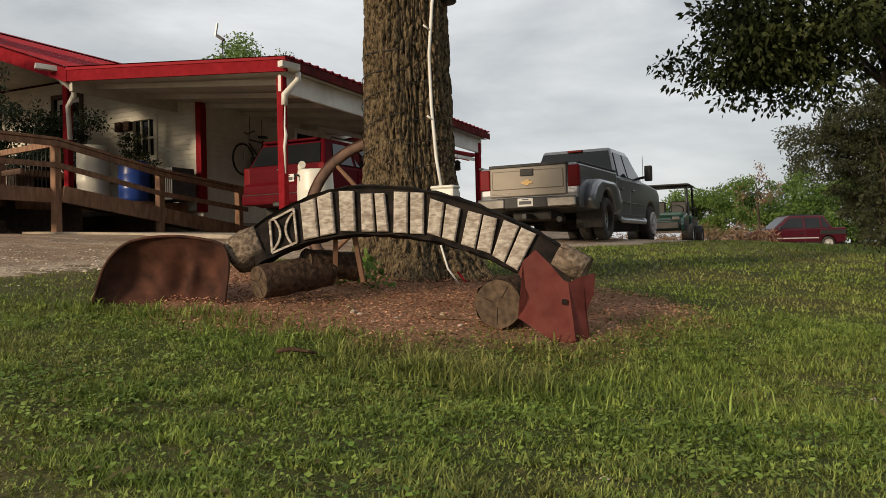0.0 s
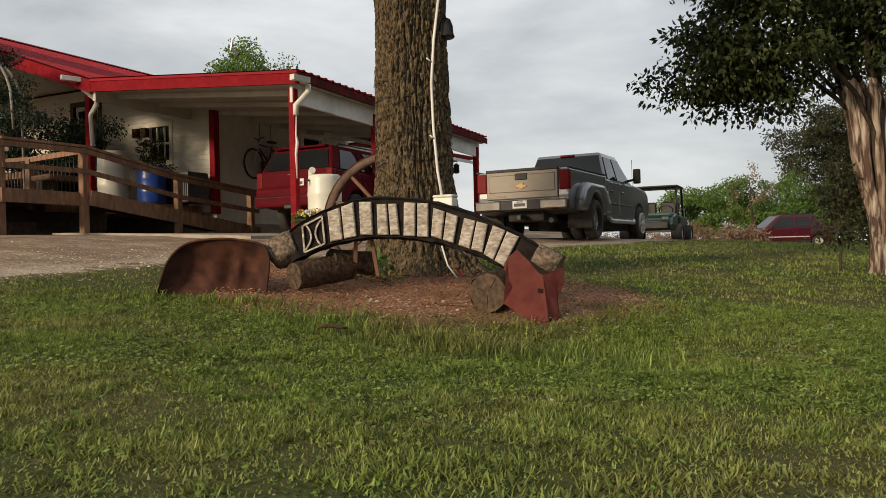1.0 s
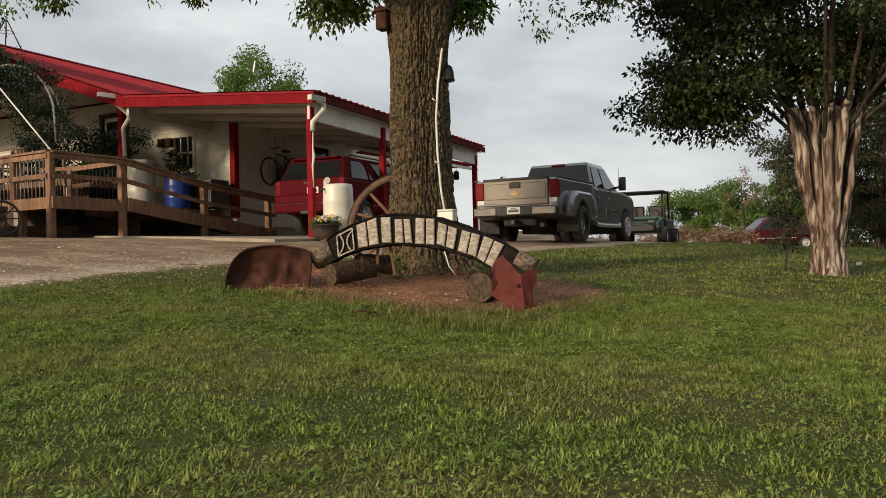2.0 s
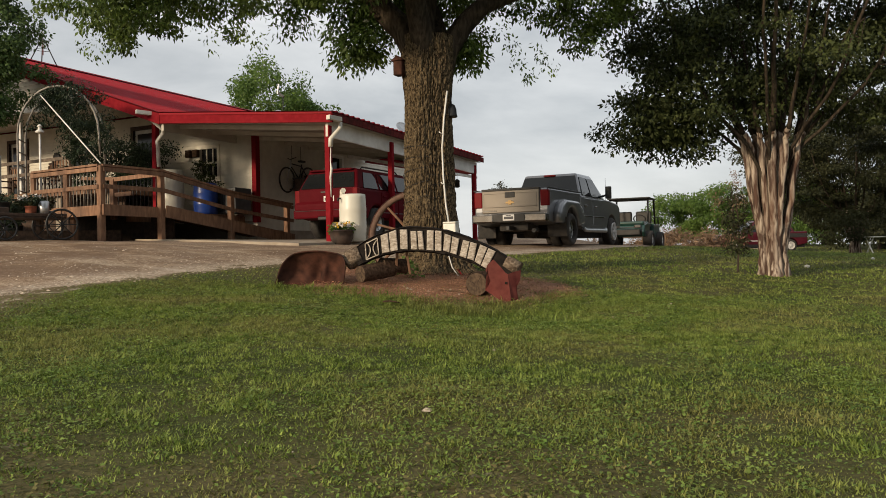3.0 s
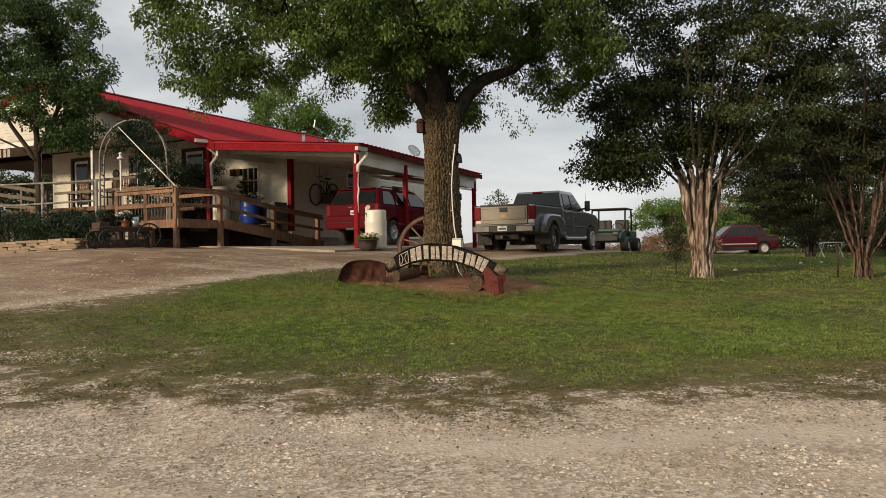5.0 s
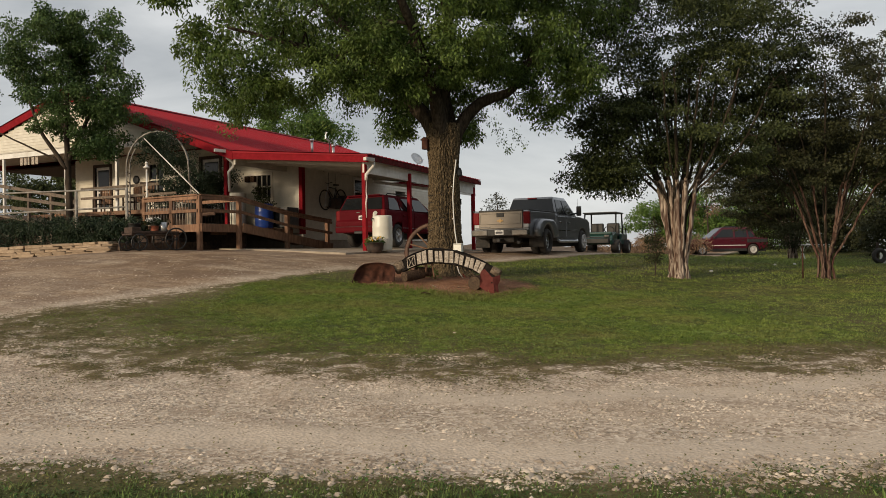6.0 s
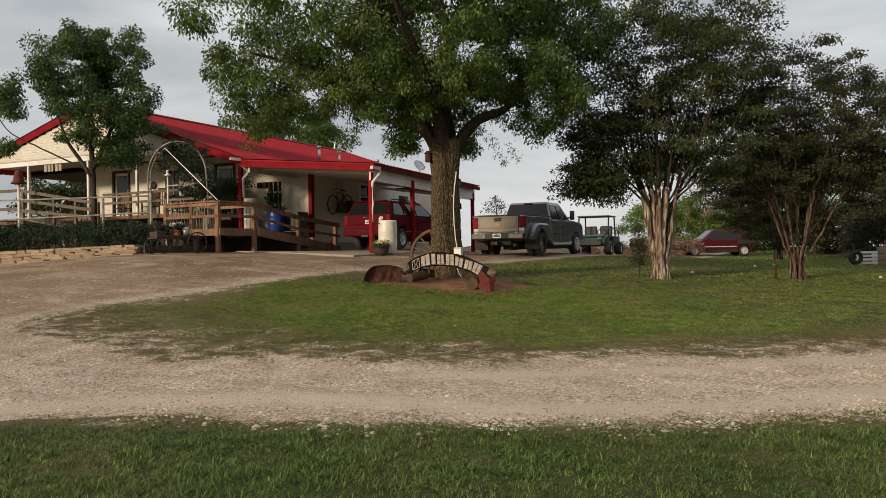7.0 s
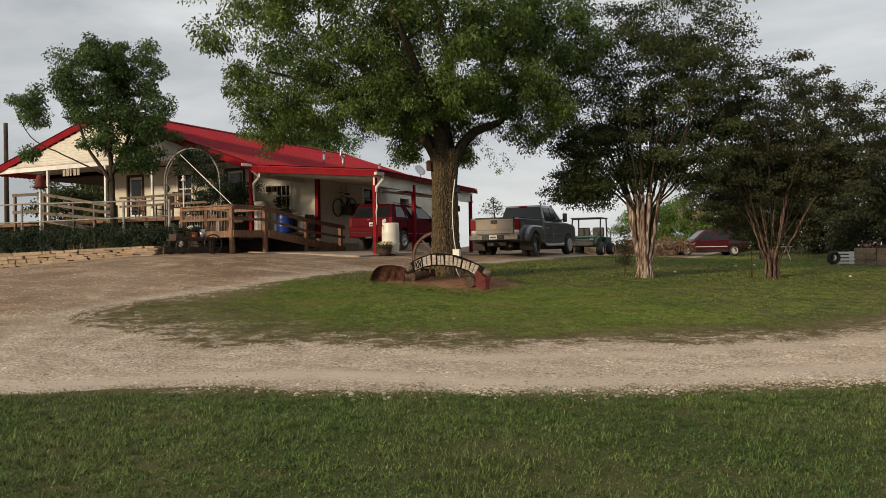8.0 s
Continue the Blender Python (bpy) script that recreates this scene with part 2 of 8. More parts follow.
def cloud(x, y, scale, seed=0, octaves=3):
    """Smooth random patches between 0 and 1, about 1/scale metres across."""
    x, y = np.asarray(x, float) * scale + 91.7 * seed, np.asarray(y, float) * scale - 37.3 * seed
    out, total, amp = 0.0, 0.0, 1.0
    for o in range(octaves):
        i, j = np.floor(x), np.floor(y)
        u, v = x - i, y - j
        u, v = u * u * (3 - 2 * u), v * v * (3 - 2 * v)

        def corner(p, q):
            k = np.sin(p * 127.1 + q * 311.7 + seed * 17.3 + o * 5.1) * 43758.5453
            return k - np.floor(k)
        out = out + amp * ((corner(i, j) * (1 - u) + corner(i + 1, j) * u) * (1 - v) + (corner(i, j + 1) * (1 - u) + corner(i + 1, j + 1) * u) * v)
        total += amp
        x, y, amp = x * 2.03 + 13.1, y * 2.03 - 7.7, amp * 0.55
    return out / total


def uneven(x, y):
    """Small rises and dips of the ground."""
    return (cloud(x, y, 1.1, 51, 2) - 0.5) * 0.05 + (cloud(x, y, 2.7, 52, 1) - 0.5) * 0.012


def smooth01(v, lo, hi):
    t = np.clip((v - lo) / (hi - lo), 0, 1)
    return t * t * (3 - 2 * t)


def bare(x, y):
    """How bare and stony the ground is: 0 is lawn, 1 is gravel."""
    x, y = np.asarray(x, float), np.asarray(y, float)
    aside, ahead = plan(x, y)
    w = (cloud(x, y, 0.9, 31, 4) - 0.5) * 0.9 + (cloud(x, y, 4.0, 32) - 0.5) * 0.35
    road = smooth01(ahead - near_edge(aside) + 0.6 * w, -0.22, 0.2) * (1 - smooth01(ahead - far_edge(aside) + 1.3 * w, -0.4, 0.45))
    drive = (1 - smooth01(x - edge_x(y) + w, -0.3, 0.35)) * smooth01(ahead - near_edge(aside), -0.2, 0.3)
    return np.maximum(road, drive)


def dirt(x, y):
    """How brown and earthy the drive is: more so up towards the house."""
    x, y = np.asarray(x, float), np.asarray(y, float)
    ahead = x * AHEAD.x + y * AHEAD.y
    stony_rim = 0.85 * np.exp(-((x - edge_x(y) + 0.25 + 0.2 * wobble(x, y, 1.7)) / 0.38) ** 2)
    return smooth01(ahead + wobble(x, y, 0.7, 1.0) * 1.2, -3.6, 1.2) * (0.8 + 0.2 * wobble(x, y, 0.5, 2.0)) * (1 - stony_rim)


def worn(x, y):
    """Where traffic has thinned the lawn beside drive and track: 1 is trodden brown."""
    x, y = np.asarray(x, float), np.asarray(y, float)
    aside, ahead = plan(x, y)
    near, far, green = near_edge(aside), far_edge(aside), green_edge(aside)
    w = (cloud(x, y, 0.8, 33, 4) - 0.5) * 1.5
    by_road = np.clip((green + 0.35 - ahead + w) / np.maximum(green - 0.3 - far, 0.5), 0, 1) ** 0.7
    by_verge = 0.72 * smooth01(ahead - near + w * 0.35, -0.7, -0.15)
    by_drive = 1 - smooth01(x - edge_x(y) + w * 0.5, 0.0, 0.55 + 1.7 * smooth01(-y, -2.5, 1.0))
    return np.where(ahead > near + 0.3, np.maximum(by_road * (aside > -9), by_drive), by_verge)


def mulch(x, y):
    """The reddish earth round the sign and the big tree."""
    x, y = np.asarray(x, float), np.asarray(y, float)
    r = np.hypot((x + 2.55) / 2.05, (y - 4.55) / 1.55)
    return 1 - smooth01(r + wobble(x, y, 2.2) * 0.16, 0.75, 1.08)

# ---- ground ----
def ground_sheet():
    """One sheet, fine by the camera's way and coarse towards the horizon."""
    def axis(lo, hi, step, far):
        mid = np.arange(lo, hi + step / 2, step)
        grow = step * np.cumsum(1.22 ** np.arange(1, 60))
        grow = grow[grow < far]
        return np.concatenate([(lo - grow)[::-1], mid, hi + grow])
    xs, ys = axis(-16, 14, 0.125, 900), axis(-18, 26, 0.125, 900)
    gx, gy = np.meshgrid(xs, ys)
    z = lie(gx, gy)
    b = bare(gx, gy)
    m = mulch(gx, gy)
    fine = uneven(gx, gy)
    z = z + fine * np.exp(-((gx / 30) ** 2 + (gy / 40) ** 2)) - 0.02 * b + 0.04 * m
    nx, ny = len(xs), len(ys)
    co = np.stack([gx, gy, z], -1).reshape(-1, 3)
    i = np.arange(nx * ny).reshape(ny, nx)
    quads = np.stack([i[:-1, :-1], i[:-1, 1:], i[1:, 1:], i[1:, :-1]], -1).reshape(-1, 4)
    me = bpy.data.meshes.new("ground")
    me.vertices.add(len(co))
    me.vertices.foreach_set("co", co.ravel())
    me.loops.add(quads.size)
    me.loops.foreach_set("vertex_index", quads.ravel().astype(np.int32))
    me.polygons.add(len(quads))
    me.polygons.foreach_set("loop_start", np.arange(0, quads.size, 4, dtype=np.int32))
    me.update(calc_edges=True)
    me.shade_smooth()
    for key, val in (("stony", b), ("earth", m), ("dirt", dirt(gx, gy)), ("worn", worn(gx, gy)), ("track", track(gx, gy))):
        at = me.attributes.new(key, "FLOAT", "POINT")
        at.data.foreach_set("value", val.ravel().astype(np.float32))
    return me


def ground_material():
    m = bpy.data.materials.new("lawn_gravel_and_earth")
    m.use_nodes = True
    n, l = m.node_tree.nodes, m.node_tree.links
    bs = n["Principled BSDF"]
    co = n.new("ShaderNodeTexCoord")

    def noise_of(scale, detail=6.0, rough=0.6):
        k = n.new("ShaderNodeTexNoise")
        k.inputs["Scale"].default_value, k.inputs["Detail"].default_value, k.inputs["Roughness"].default_value = scale, detail, rough
        l.new(co.outputs["Object"], k.inputs["Vector"])
        return k.outputs["Fac"]

    def ramp(fac, stops):
        k = n.new("ShaderNodeValToRGB")
        e = k.color_ramp.elements
        while len(e) < len(stops):
            e.new(0.5)
        for s, (p, c) in zip(e, stops):
            s.position, s.color = p, (*c, 1)
        l.new(fac, k.inputs["Fac"])
        return k.outputs["Color"]

    def mixed(fac, a, b, how="MIX"):
        k = n.new("ShaderNodeMix")
        k.data_type, k.blend_type = "RGBA", how
        for sock, v in (("Factor", fac), ("A", a), ("B", b)):
            if hasattr(v, "is_output"):
                l.new(v, k.inputs[sock])
            else:
                k.inputs[sock].default_value = v
        return k.outputs["Result"]

    def attr(name):
        k = n.new("ShaderNodeAttribute")
        k.attribute_name = name
        return k.outputs["Fac"]

    # turf seen between the blades
    turf = mixed(ramp(noise_of(0.45), [(0.42, (0, 0, 0)), (0.75, (0.8, 0.8, 0.8))]), ramp(noise_of(30), [(0.3, (0.026, 0.036, 0.010)), (0.7, (0.080, 0.095, 0.026))]),
                 ramp(noise_of(40), [(0.3, (0.085, 0.066, 0.032)), (0.7, (0.19, 0.145, 0.075))]))
    trodden = mixed(noise_of(6.0, 9.0, 0.75), ramp(noise_of(60), [(0.3, (0.075, 0.068, 0.026)), (0.7, (0.17, 0.135, 0.062))]),
                    ramp(noise_of(30), [(0.35, (0.13, 0.092, 0.05)), (0.7, (0.30, 0.215, 0.135))]))
    # wheel tracks draw the gravel out into long streaks
    turn = n.new("ShaderNodeMapping")
    turn.inputs["Rotation"].default_value = (0, 0, radians(-25.9))
    turn.inputs["Scale"].default_value = (0.28, 1.4, 1.0)
    l.new(co.outputs["Object"], turn.inputs["Vector"])
    streak = n.new("ShaderNodeTexNoise")
    streak.inputs["Scale"].default_value, streak.inputs["Detail"].default_value, streak.inputs["Roughness"].default_value = 1.6, 9.0, 0.68
    l.new(turn.outputs["Vector"], streak.inputs["Vector"])
    # pale limestone gravel, with single stones
    vo = n.new("ShaderNodeTexVoronoi")
    vo.inputs["Scale"].default_value = 36.0
    l.new(co.outputs["Object"], vo.inputs["Vector"])
    stones = ramp(vo.outputs["Color"], [(0.1, (0.19, 0.14, 0.10)), (0.5, (0.45, 0.355, 0.265)), (0.85, (0.74, 0.635, 0.515))])
    stony_patch = n.new("ShaderNodeMath")
    stony_patch.operation = "MULTIPLY_ADD"
    l.new(attr("worn"), stony_patch.inputs[0])
    stony_patch.inputs[1].default_value = 0.22
    l.new(noise_of(3.6, 9.0, 0.72), stony_patch.inputs[2])
    trodden = mixed(ramp(stony_patch.outputs[0], [(0.695, (0, 0, 0)), (0.75, (0.95, 0.95, 0.95))]), trodden, stones)
    turf = mixed(attr("worn"), turf, trodden)
    dust = ramp(noise_of(3.0), [(0.3, (0.42, 0.325, 0.24)), (0.7, (0.60, 0.485, 0.375))])
    gravel = mixed(ramp(noise_of(1.1), [(0.35, (0.45, 0.45, 0.45)), (0.65, (0.95, 0.95, 0.95))]), dust, stones)
    gravel = mixed(ramp(streak.outputs["Fac"], [(0.36, (0.42, 0.42, 0.42)), (0.5, (0, 0, 0))]), gravel, (0.30, 0.22, 0.16, 1))
    gravel = mixed(ramp(streak.outputs["Fac"], [(0.55, (0, 0, 0)), (0.68, (0.55, 0.55, 0.55))]), gravel, (0.68, 0.58, 0.48, 1))
    gravel = mixed(ramp(attr("track"), [(0.1, (0, 0, 0)), (0.9, (0.85, 0.85, 0.85))]), gravel, ramp(noise_of(14, 8.0, 0.7), [(0.3, (0.48, 0.385, 0.295)), (0.7, (0.63, 0.525, 0.415))]))
    soil = mixed(noise_of(7.0, 9.0, 0.75), ramp(noise_of(90), [(0.3, (0.18, 0.105, 0.056)), (0.7, (0.34, 0.22, 0.13))]), ramp(vo.outputs["Color"], [(0.2, (0.16, 0.10, 0.056)), (0.8, (0.42, 0.30, 0.195))]))
    soil = mixed(ramp(streak.outputs["Fac"], [(0.50, (0, 0, 0)), (0.60, (0.65, 0.65, 0.65))]), soil, ramp(vo.outputs["Color"], [(0.2, (0.30, 0.215, 0.14)), (0.8, (0.60, 0.48, 0.355))]))
    soil = mixed(ramp(noise_of(0.9, 8.0, 0.7), [(0.45, (0, 0, 0)), (0.54, (0.85, 0.85, 0.85))]), soil, ramp(noise_of(50), [(0.3, (0.105, 0.06, 0.034)), (0.7, (0.215, 0.13, 0.078))]))
    gravel = mixed(attr("dirt"), gravel, soil)
    earth = mixed(noise_of(14), ramp(noise_of(60), [(0.3, (0.19, 0.083, 0.045)), (0.7, (0.38, 0.20, 0.12))]),
                  ramp(noise_of(24), [(0.3, (0.20, 0.12, 0.072)), (0.7, (0.44, 0.275, 0.19))]))
    # ragged border between lawn and gravel
    rag = n.new("ShaderNodeMath")
    rag.operation = "ADD"
    l.new(attr("stony"), rag.inputs[0])
    sc = n.new("ShaderNodeMapRange")
    sc.inputs["To Min"].default_value, sc.inputs["To Max"].default_value = -0.9, 0.9
    l.new(noise_of(5.0, 8.0, 0.7), sc.inputs["Value"])
    l.new(sc.outputs["Result"], rag.inputs[1])
    cut = n.new("ShaderNodeMapRange")
    cut.inputs["From Min"].default_value, cut.inputs["From Max"].default_value = 0.38, 0.60
    l.new(rag.outputs[0], cut.inputs["Value"])
    both = mixed(cut.outputs["Result"], turf, gravel)
    both = mixed(attr("earth"), both, earth)
    l.new(both, bs.inputs["Base Color"])
    bs.inputs["Roughness"].default_value, bs.inputs["Specular IOR Level"].default_value = 0.95, 0.15
    bp = n.new("ShaderNodeBump")
    bp.inputs["Strength"].default_value, bp.inputs["Distance"].default_value = 0.3, 0.02
    add = n.new("ShaderNodeMath")
    add.operation = "ADD"
    l.new(vo.outputs["Distance"], add.inputs[0])
    l.new(noise_of(20), add.inputs[1])
    l.new(add.outputs[0], bp.inputs["Height"])
    l.new(bp.outputs["Normal"], bs.inputs["Normal"])
    return m


ground_mesh = ground_sheet()
ground_mesh.materials.append(ground_material())
ground = tagged(new("ground", ground_mesh), "green lawn with reddish earth and pale gravel drive and track", "ground", kind="structure")

# ---- house ----
FRONT, WALL_Y, SIDE_X = 10.85, 13.72, -12.6        # gable plane, front wall, side wall
PORCH_Z, DECK_Z = 2.9, 2.15
RIDGE_X, RIDGE_Z, HOUSE_END = -21.5, 7.55, 30.0
EAVE_X, EAVE_Z = -13.33, 4.72                       # where the steep roof meets the carport roof
LEFT_X, LEFT_Z = -29.3, 5.25
CAR_X, CAR_Z, CAR_END = -8.05, 4.26, 19.55         # low edge of the carport roof
EAVE_FALL = 0.18                                   # the low edge drops a little towards the back

house = thing("house", pose(0, 0, 0), "cream-sided single-storey house with a red ribbed metal roof", "house")


def minus(lo, hi, cuts):
    spans = [(lo, hi)]
    for a, b in cuts:
        spans = [s for p, q in spans for s in ((p, min(q, a)), (max(p, b), q)) if s[1] - s[0] > 0.005]
    return spans


def lap_wall(name, axis, at, lo, hi, z0, z1, holes, material, face=-1, thick=0.14, top=None):
    """A wall along an axis with lapped boards on its outer face and openings right through it. top(p): its upper edge."""
    def place(p, depth, z):
        return (p, at + depth, z) if axis == "x" else (at + depth, p, z)

    def block(bm, p0, p1, d0, d1, za, zb, d2=None):
        d2 = d0 if d2 is None else d2
        v = [bm.verts.new(place(*q)) for q in ((p0, d0, za), (p1, d0, za), (p1, d1, za), (p0, d1, za), (p0, d2, zb), (p1, d2, zb), (p1, d1, zb), (p0, d1, zb))]
        for f in ((0, 3, 2, 1), (4, 5, 6, 7), (0, 1, 5, 4), (1, 2, 6, 5), (2, 3, 7, 6), (3, 0, 4, 7)):
            bm.faces.new([v[i] for i in f])
    core, courses, z, board = bmesh.new(), [], z0, 0.115
    while z < z1 - 0.01:
        zb = min(z + board, z1)
        cuts = [(a, b) for a, b, c, d in holes if c < zb - 0.02 and d > z + 0.02]
        a, b = lo, hi
        if top:
            ok = [p for p in np.linspace(lo, hi, 160) if top(p) > zb]
            if not ok:
                break
            a, b = min(ok), max(ok)
        for p, q in minus(a, b, cuts):
            block(core, p, q, 0.0, -thick * face, z, zb)
            bm = bmesh.new()
            block(bm, p, q, 0.026 * face, 0.001 * face, z, zb + 0.012, 0.008 * face)
            courses.append(bm)
        z = zb
    w = part(name, core, material, house)
    for bm in courses:
        part("siding_board", bm, material, w)
    return w


def window(name, x0, x1, z0, z1, y, mullions=1, bars=1, parent=None):
    """A framed window in a front wall, with panes and glazing bars."""
    w = part(name, soft_box(x0 - 0.02, x1 + 0.02, y + 0.09, y + 0.11, z0, z1), DARK_WOOD, parent or house)
    f = bmesh.new()
    for a, b, c, d in ((x0 - 0.07, x0 + 0.03, z0 - 0.07, z1 + 0.07), (x1 - 0.03, x1 + 0.07, z0 - 0.07, z1 + 0.07),
                       (x0 + 0.03, x1 - 0.03, z1 - 0.03, z1 + 0.07), (x0 + 0.03, x1 - 0.03, z0 - 0.07, z0 + 0.03)):
        quad_box(f, a, b, y - 0.05, y + 0.07, c, d)
    for i in range(mullions):
        zc = z0 + (z1 - z0) * (i + 1) / (mullions + 1)
        quad_box(f, x0 + 0.03, x1 - 0.03, y - 0.01, y + 0.05, zc - 0.025, zc + 0.025)
    for i in range(bars):
        xc = x0 + (x1 - x0) * (i + 1) / (bars + 1)
        quad_box(f, xc - 0.012, xc + 0.012, y + 0.002, y + 0.045, z0 + 0.03, z1 - 0.03)
    part("window_frame", f, SIDING, w)
    part("pane", soft_box(x0 + 0.02, x1 - 0.02, y + 0.052, y + 0.06, z0 + 0.02, z1 - 0.02, 0.002), GLASS_DARK, w)
    part("window_sill", soft_box(x0 - 0.1, x1 + 0.1, y - 0.1, y + 0.02, z0 - 0.11, z0 - 0.073), WHITE_TRIM, w)
    return w


def door(name, x0, x1, z0, z1, y, frame_mat, leaf_mat):
    d = part(name, soft_box(x0, x1, y + 0.03, y + 0.08, z0, z1), leaf_mat, house, "storm door with a tall dark glass pane")
    f = bmesh.new()
    for a, b, c, e in ((x0 - 0.11, x0, z0, z1 + 0.11), (x1, x1 + 0.11, z0, z1 + 0.11), (x0, x1, z1, z1 + 0.11)):
        quad_box(f, a, b, y - 0.055, y + 0.1, c, e)
    part("door_frame", f, frame_mat, d)
    part("pane", soft_box(x0 + 0.11, x1 - 0.11, y + 0.018, y + 0.026, z0 + 0.35, z1 - 0.12, 0.003), GLASS_DARK, d)
    part("rail", soft_box(x0 + 0.1, x1 - 0.1, y + 0.0, y + 0.017, z0 + 1.0, z0 + 1.06, 0.003), leaf_mat, d)
    k = bmesh.new()
    tube(k, [(x1 - 0.07, y + 0.03, z0 + 0.98), (x1 - 0.07, y - 0.04, z0 + 0.98)], 0.022, 8)
    part("door_handle", k, STEEL, d)
    return d


holes = [(-23.1, -22.25, PORCH_Z, 4.98), (-20.1, -19.25, 3.65, 4.95), (-17.3, -16.4, PORCH_Z, 4.95), (-14.66, -13.95, 3.3, 4.2)]
lap_wall("front_wall", "x", WALL_Y, -24.3, SIDE_X, DECK_Z - 0.15, 5.36, holes, SIDING, top=lambda p: 5.36 if p < -15.8 else 5.36 - (p + 15.8) * 0.275)
lap_wall("side_wall", "y", SIDE_X, WALL_Y, 26.0, 1.75, 4.5, [(17.2, 18.1, 3.2, 4.2), (20.6, 21.5, 1.8, 3.9)], SIDING, face=1, top=lambda p: 4.52)
lap_wall("gable_wall", "x", FRONT + 0.1, -29.1, -14.4, 5.4, 7.5, [], SIDING,
         top=lambda p: RIDGE_Z - 0.26 - (0.338 * (p - RIDGE_X) if p > RIDGE_X else 0.295 * (RIDGE_X - p)))
door("front_door", -23.1, -22.25, PORCH_Z, 4.98, WALL_Y, DARK_WOOD, WHITE_TRIM)
door("side_entry_door", -17.3, -16.4, PORCH_Z, 4.95, WALL_Y, DARK_WOOD, WHITE_TRIM)
window("window", -20.1, -19.25, 3.65, 4.95, WALL_Y)
window("window", -14.66, -13.95, 3.3, 4.2, WALL_Y, 1, 2)
bm = bmesh.new()
quad_box(bm, SIDE_X - 0.10, SIDE_X + 0.05, WALL_Y - 0.06, WALL_Y + 0.12, 1.95, 4.45)
part("corner_board", bm, RED_PAINT, house, "red painted corner board")
# side window under the carport
sw = part("window", soft_box(SIDE_X - 0.1, SIDE_X - 0.06, 17.2, 18.1, 3.2, 4.2), DARK_WOOD, house)
bm = bmesh.new()
for a, b, c, d in ((17.12, 17.22, 3.12, 4.28), (18.08, 18.18, 3.12, 4.28), (17.22, 18.08, 4.18, 4.28), (17.22, 18.08, 3.12, 3.22), (17.22, 18.08, 3.68, 3.72)):
    quad_box(bm, SIDE_X - 0.05, SIDE_X + 0.06, a, b, c, d)
part("window_frame", bm, WHITE_TRIM, sw)
part("pane", soft_box(SIDE_X - 0.055, SIDE_X - 0.045, 17.2, 18.1, 3.2, 4.2, 0.002), GLASS_DARK, sw)
# footing under the walls
bm = bmesh.new()
quad_box(bm, -24.3, SIDE_X - 0.02, WALL_Y + 0.02, 26.0, 0.4, 2.0)
part("foundation", bm, CONCRETE, house)
bm = bmesh.new()
quad_box(bm, -24.3, -24.16, WALL_Y + 0.15, HOUSE_END, 1.8, 5.38)
part("end_wall", bm, SIDING, house)
bm = bmesh.new()
quad_box(bm, -24.3, SIDE_X - 0.14, HOUSE_END - 4.0, HOUSE_END - 3.86, 1.8, 5.38)
part("back_wall", bm, SIDING, house)
bm = bmesh.new()
quad_box(bm, -29.1, -24.32, WALL_Y + 0.02, HOUSE_END, 5.16, 5.22)
part("shed_ceiling", bm, DARK_WOOD, house)


def ribbed(a, b, c, d, pitch=0.23, rib=0.022, thick=0.03):
    """Ribbed sheet: ribs run from the line a-b down to the line c-d (a above c)."""
    a, b, c, d = map(Vector, (a, b, c, d))
    n = max(1, int((b - a).length / pitch))
    bm = bmesh.new()
    up = (b - a).cross(c - a).normalized()
    if up.z < 0:
        up = -up
    tops, lows = [], []
    for i in range(n):
        for f, h in ((0, 0), (0.62, 0), (0.72, rib), (0.90, rib)):
            t = min((i + f) / n, 1)
            p, q = a.lerp(b, t), c.lerp(d, t)
            tops.append((bm.verts.new(p + up * h), bm.verts.new(q + up * h)))
            lows.append((bm.verts.new(p + up * (h - thick)), bm.verts.new(q + up * (h - thick))))
    for s in (tops, lows):
        for (p, q), (r, t) in zip(s, s[1:]):
            bm.faces.new((p, q, t, r))
    for (p, q), (r, t), (p2, q2), (r2, t2) in zip(tops, tops[1:], lows, lows[1:]):
        bm.faces.new((q, t, t2, q2))
        bm.faces.new((p, r, r2, p2))
    return bm


part("roof_sheet", ribbed((RIDGE_X, FRONT - 0.05, RIDGE_Z), (RIDGE_X, HOUSE_END, RIDGE_Z), (EAVE_X, FRONT - 0.05, EAVE_Z), (EAVE_X, HOUSE_END, EAVE_Z)), RED_ROOF, house)
part("roof_sheet", ribbed((RIDGE_X, FRONT - 0.05, RIDGE_Z), (RIDGE_X, HOUSE_END, RIDGE_Z), (LEFT_X, FRONT - 0.05, LEFT_Z), (LEFT_X, HOUSE_END, LEFT_Z)), RED_ROOF, house)
bm = bmesh.new()
prism(bm, [(RIDGE_X - 0.22, RIDGE_Z - 0.02), (RIDGE_X, RIDGE_Z + 0.075), (RIDGE_X + 0.22, RIDGE_Z - 0.02), (RIDGE_X, RIDGE_Z + 0.045)], "y", FRONT - 0.07, HOUSE_END + 0.02)
part("ridge_cap", bm, RED_ROOF, house)
for x0, z0, x1, z1 in ((RIDGE_X, RIDGE_Z, EAVE_X, EAVE_Z), (RIDGE_X, RIDGE_Z, LEFT_X, LEFT_Z)):
    bm = bmesh.new()
    prism(bm, [(x0, z0 - 0.035), (x1, z1 - 0.035), (x1, z1 - 0.31), (x0, z0 - 0.31)], "y", FRONT - 0.03, FRONT + 0.02)
    part("rake_board", bm, RED_PAINT, house, "red painted rake board")
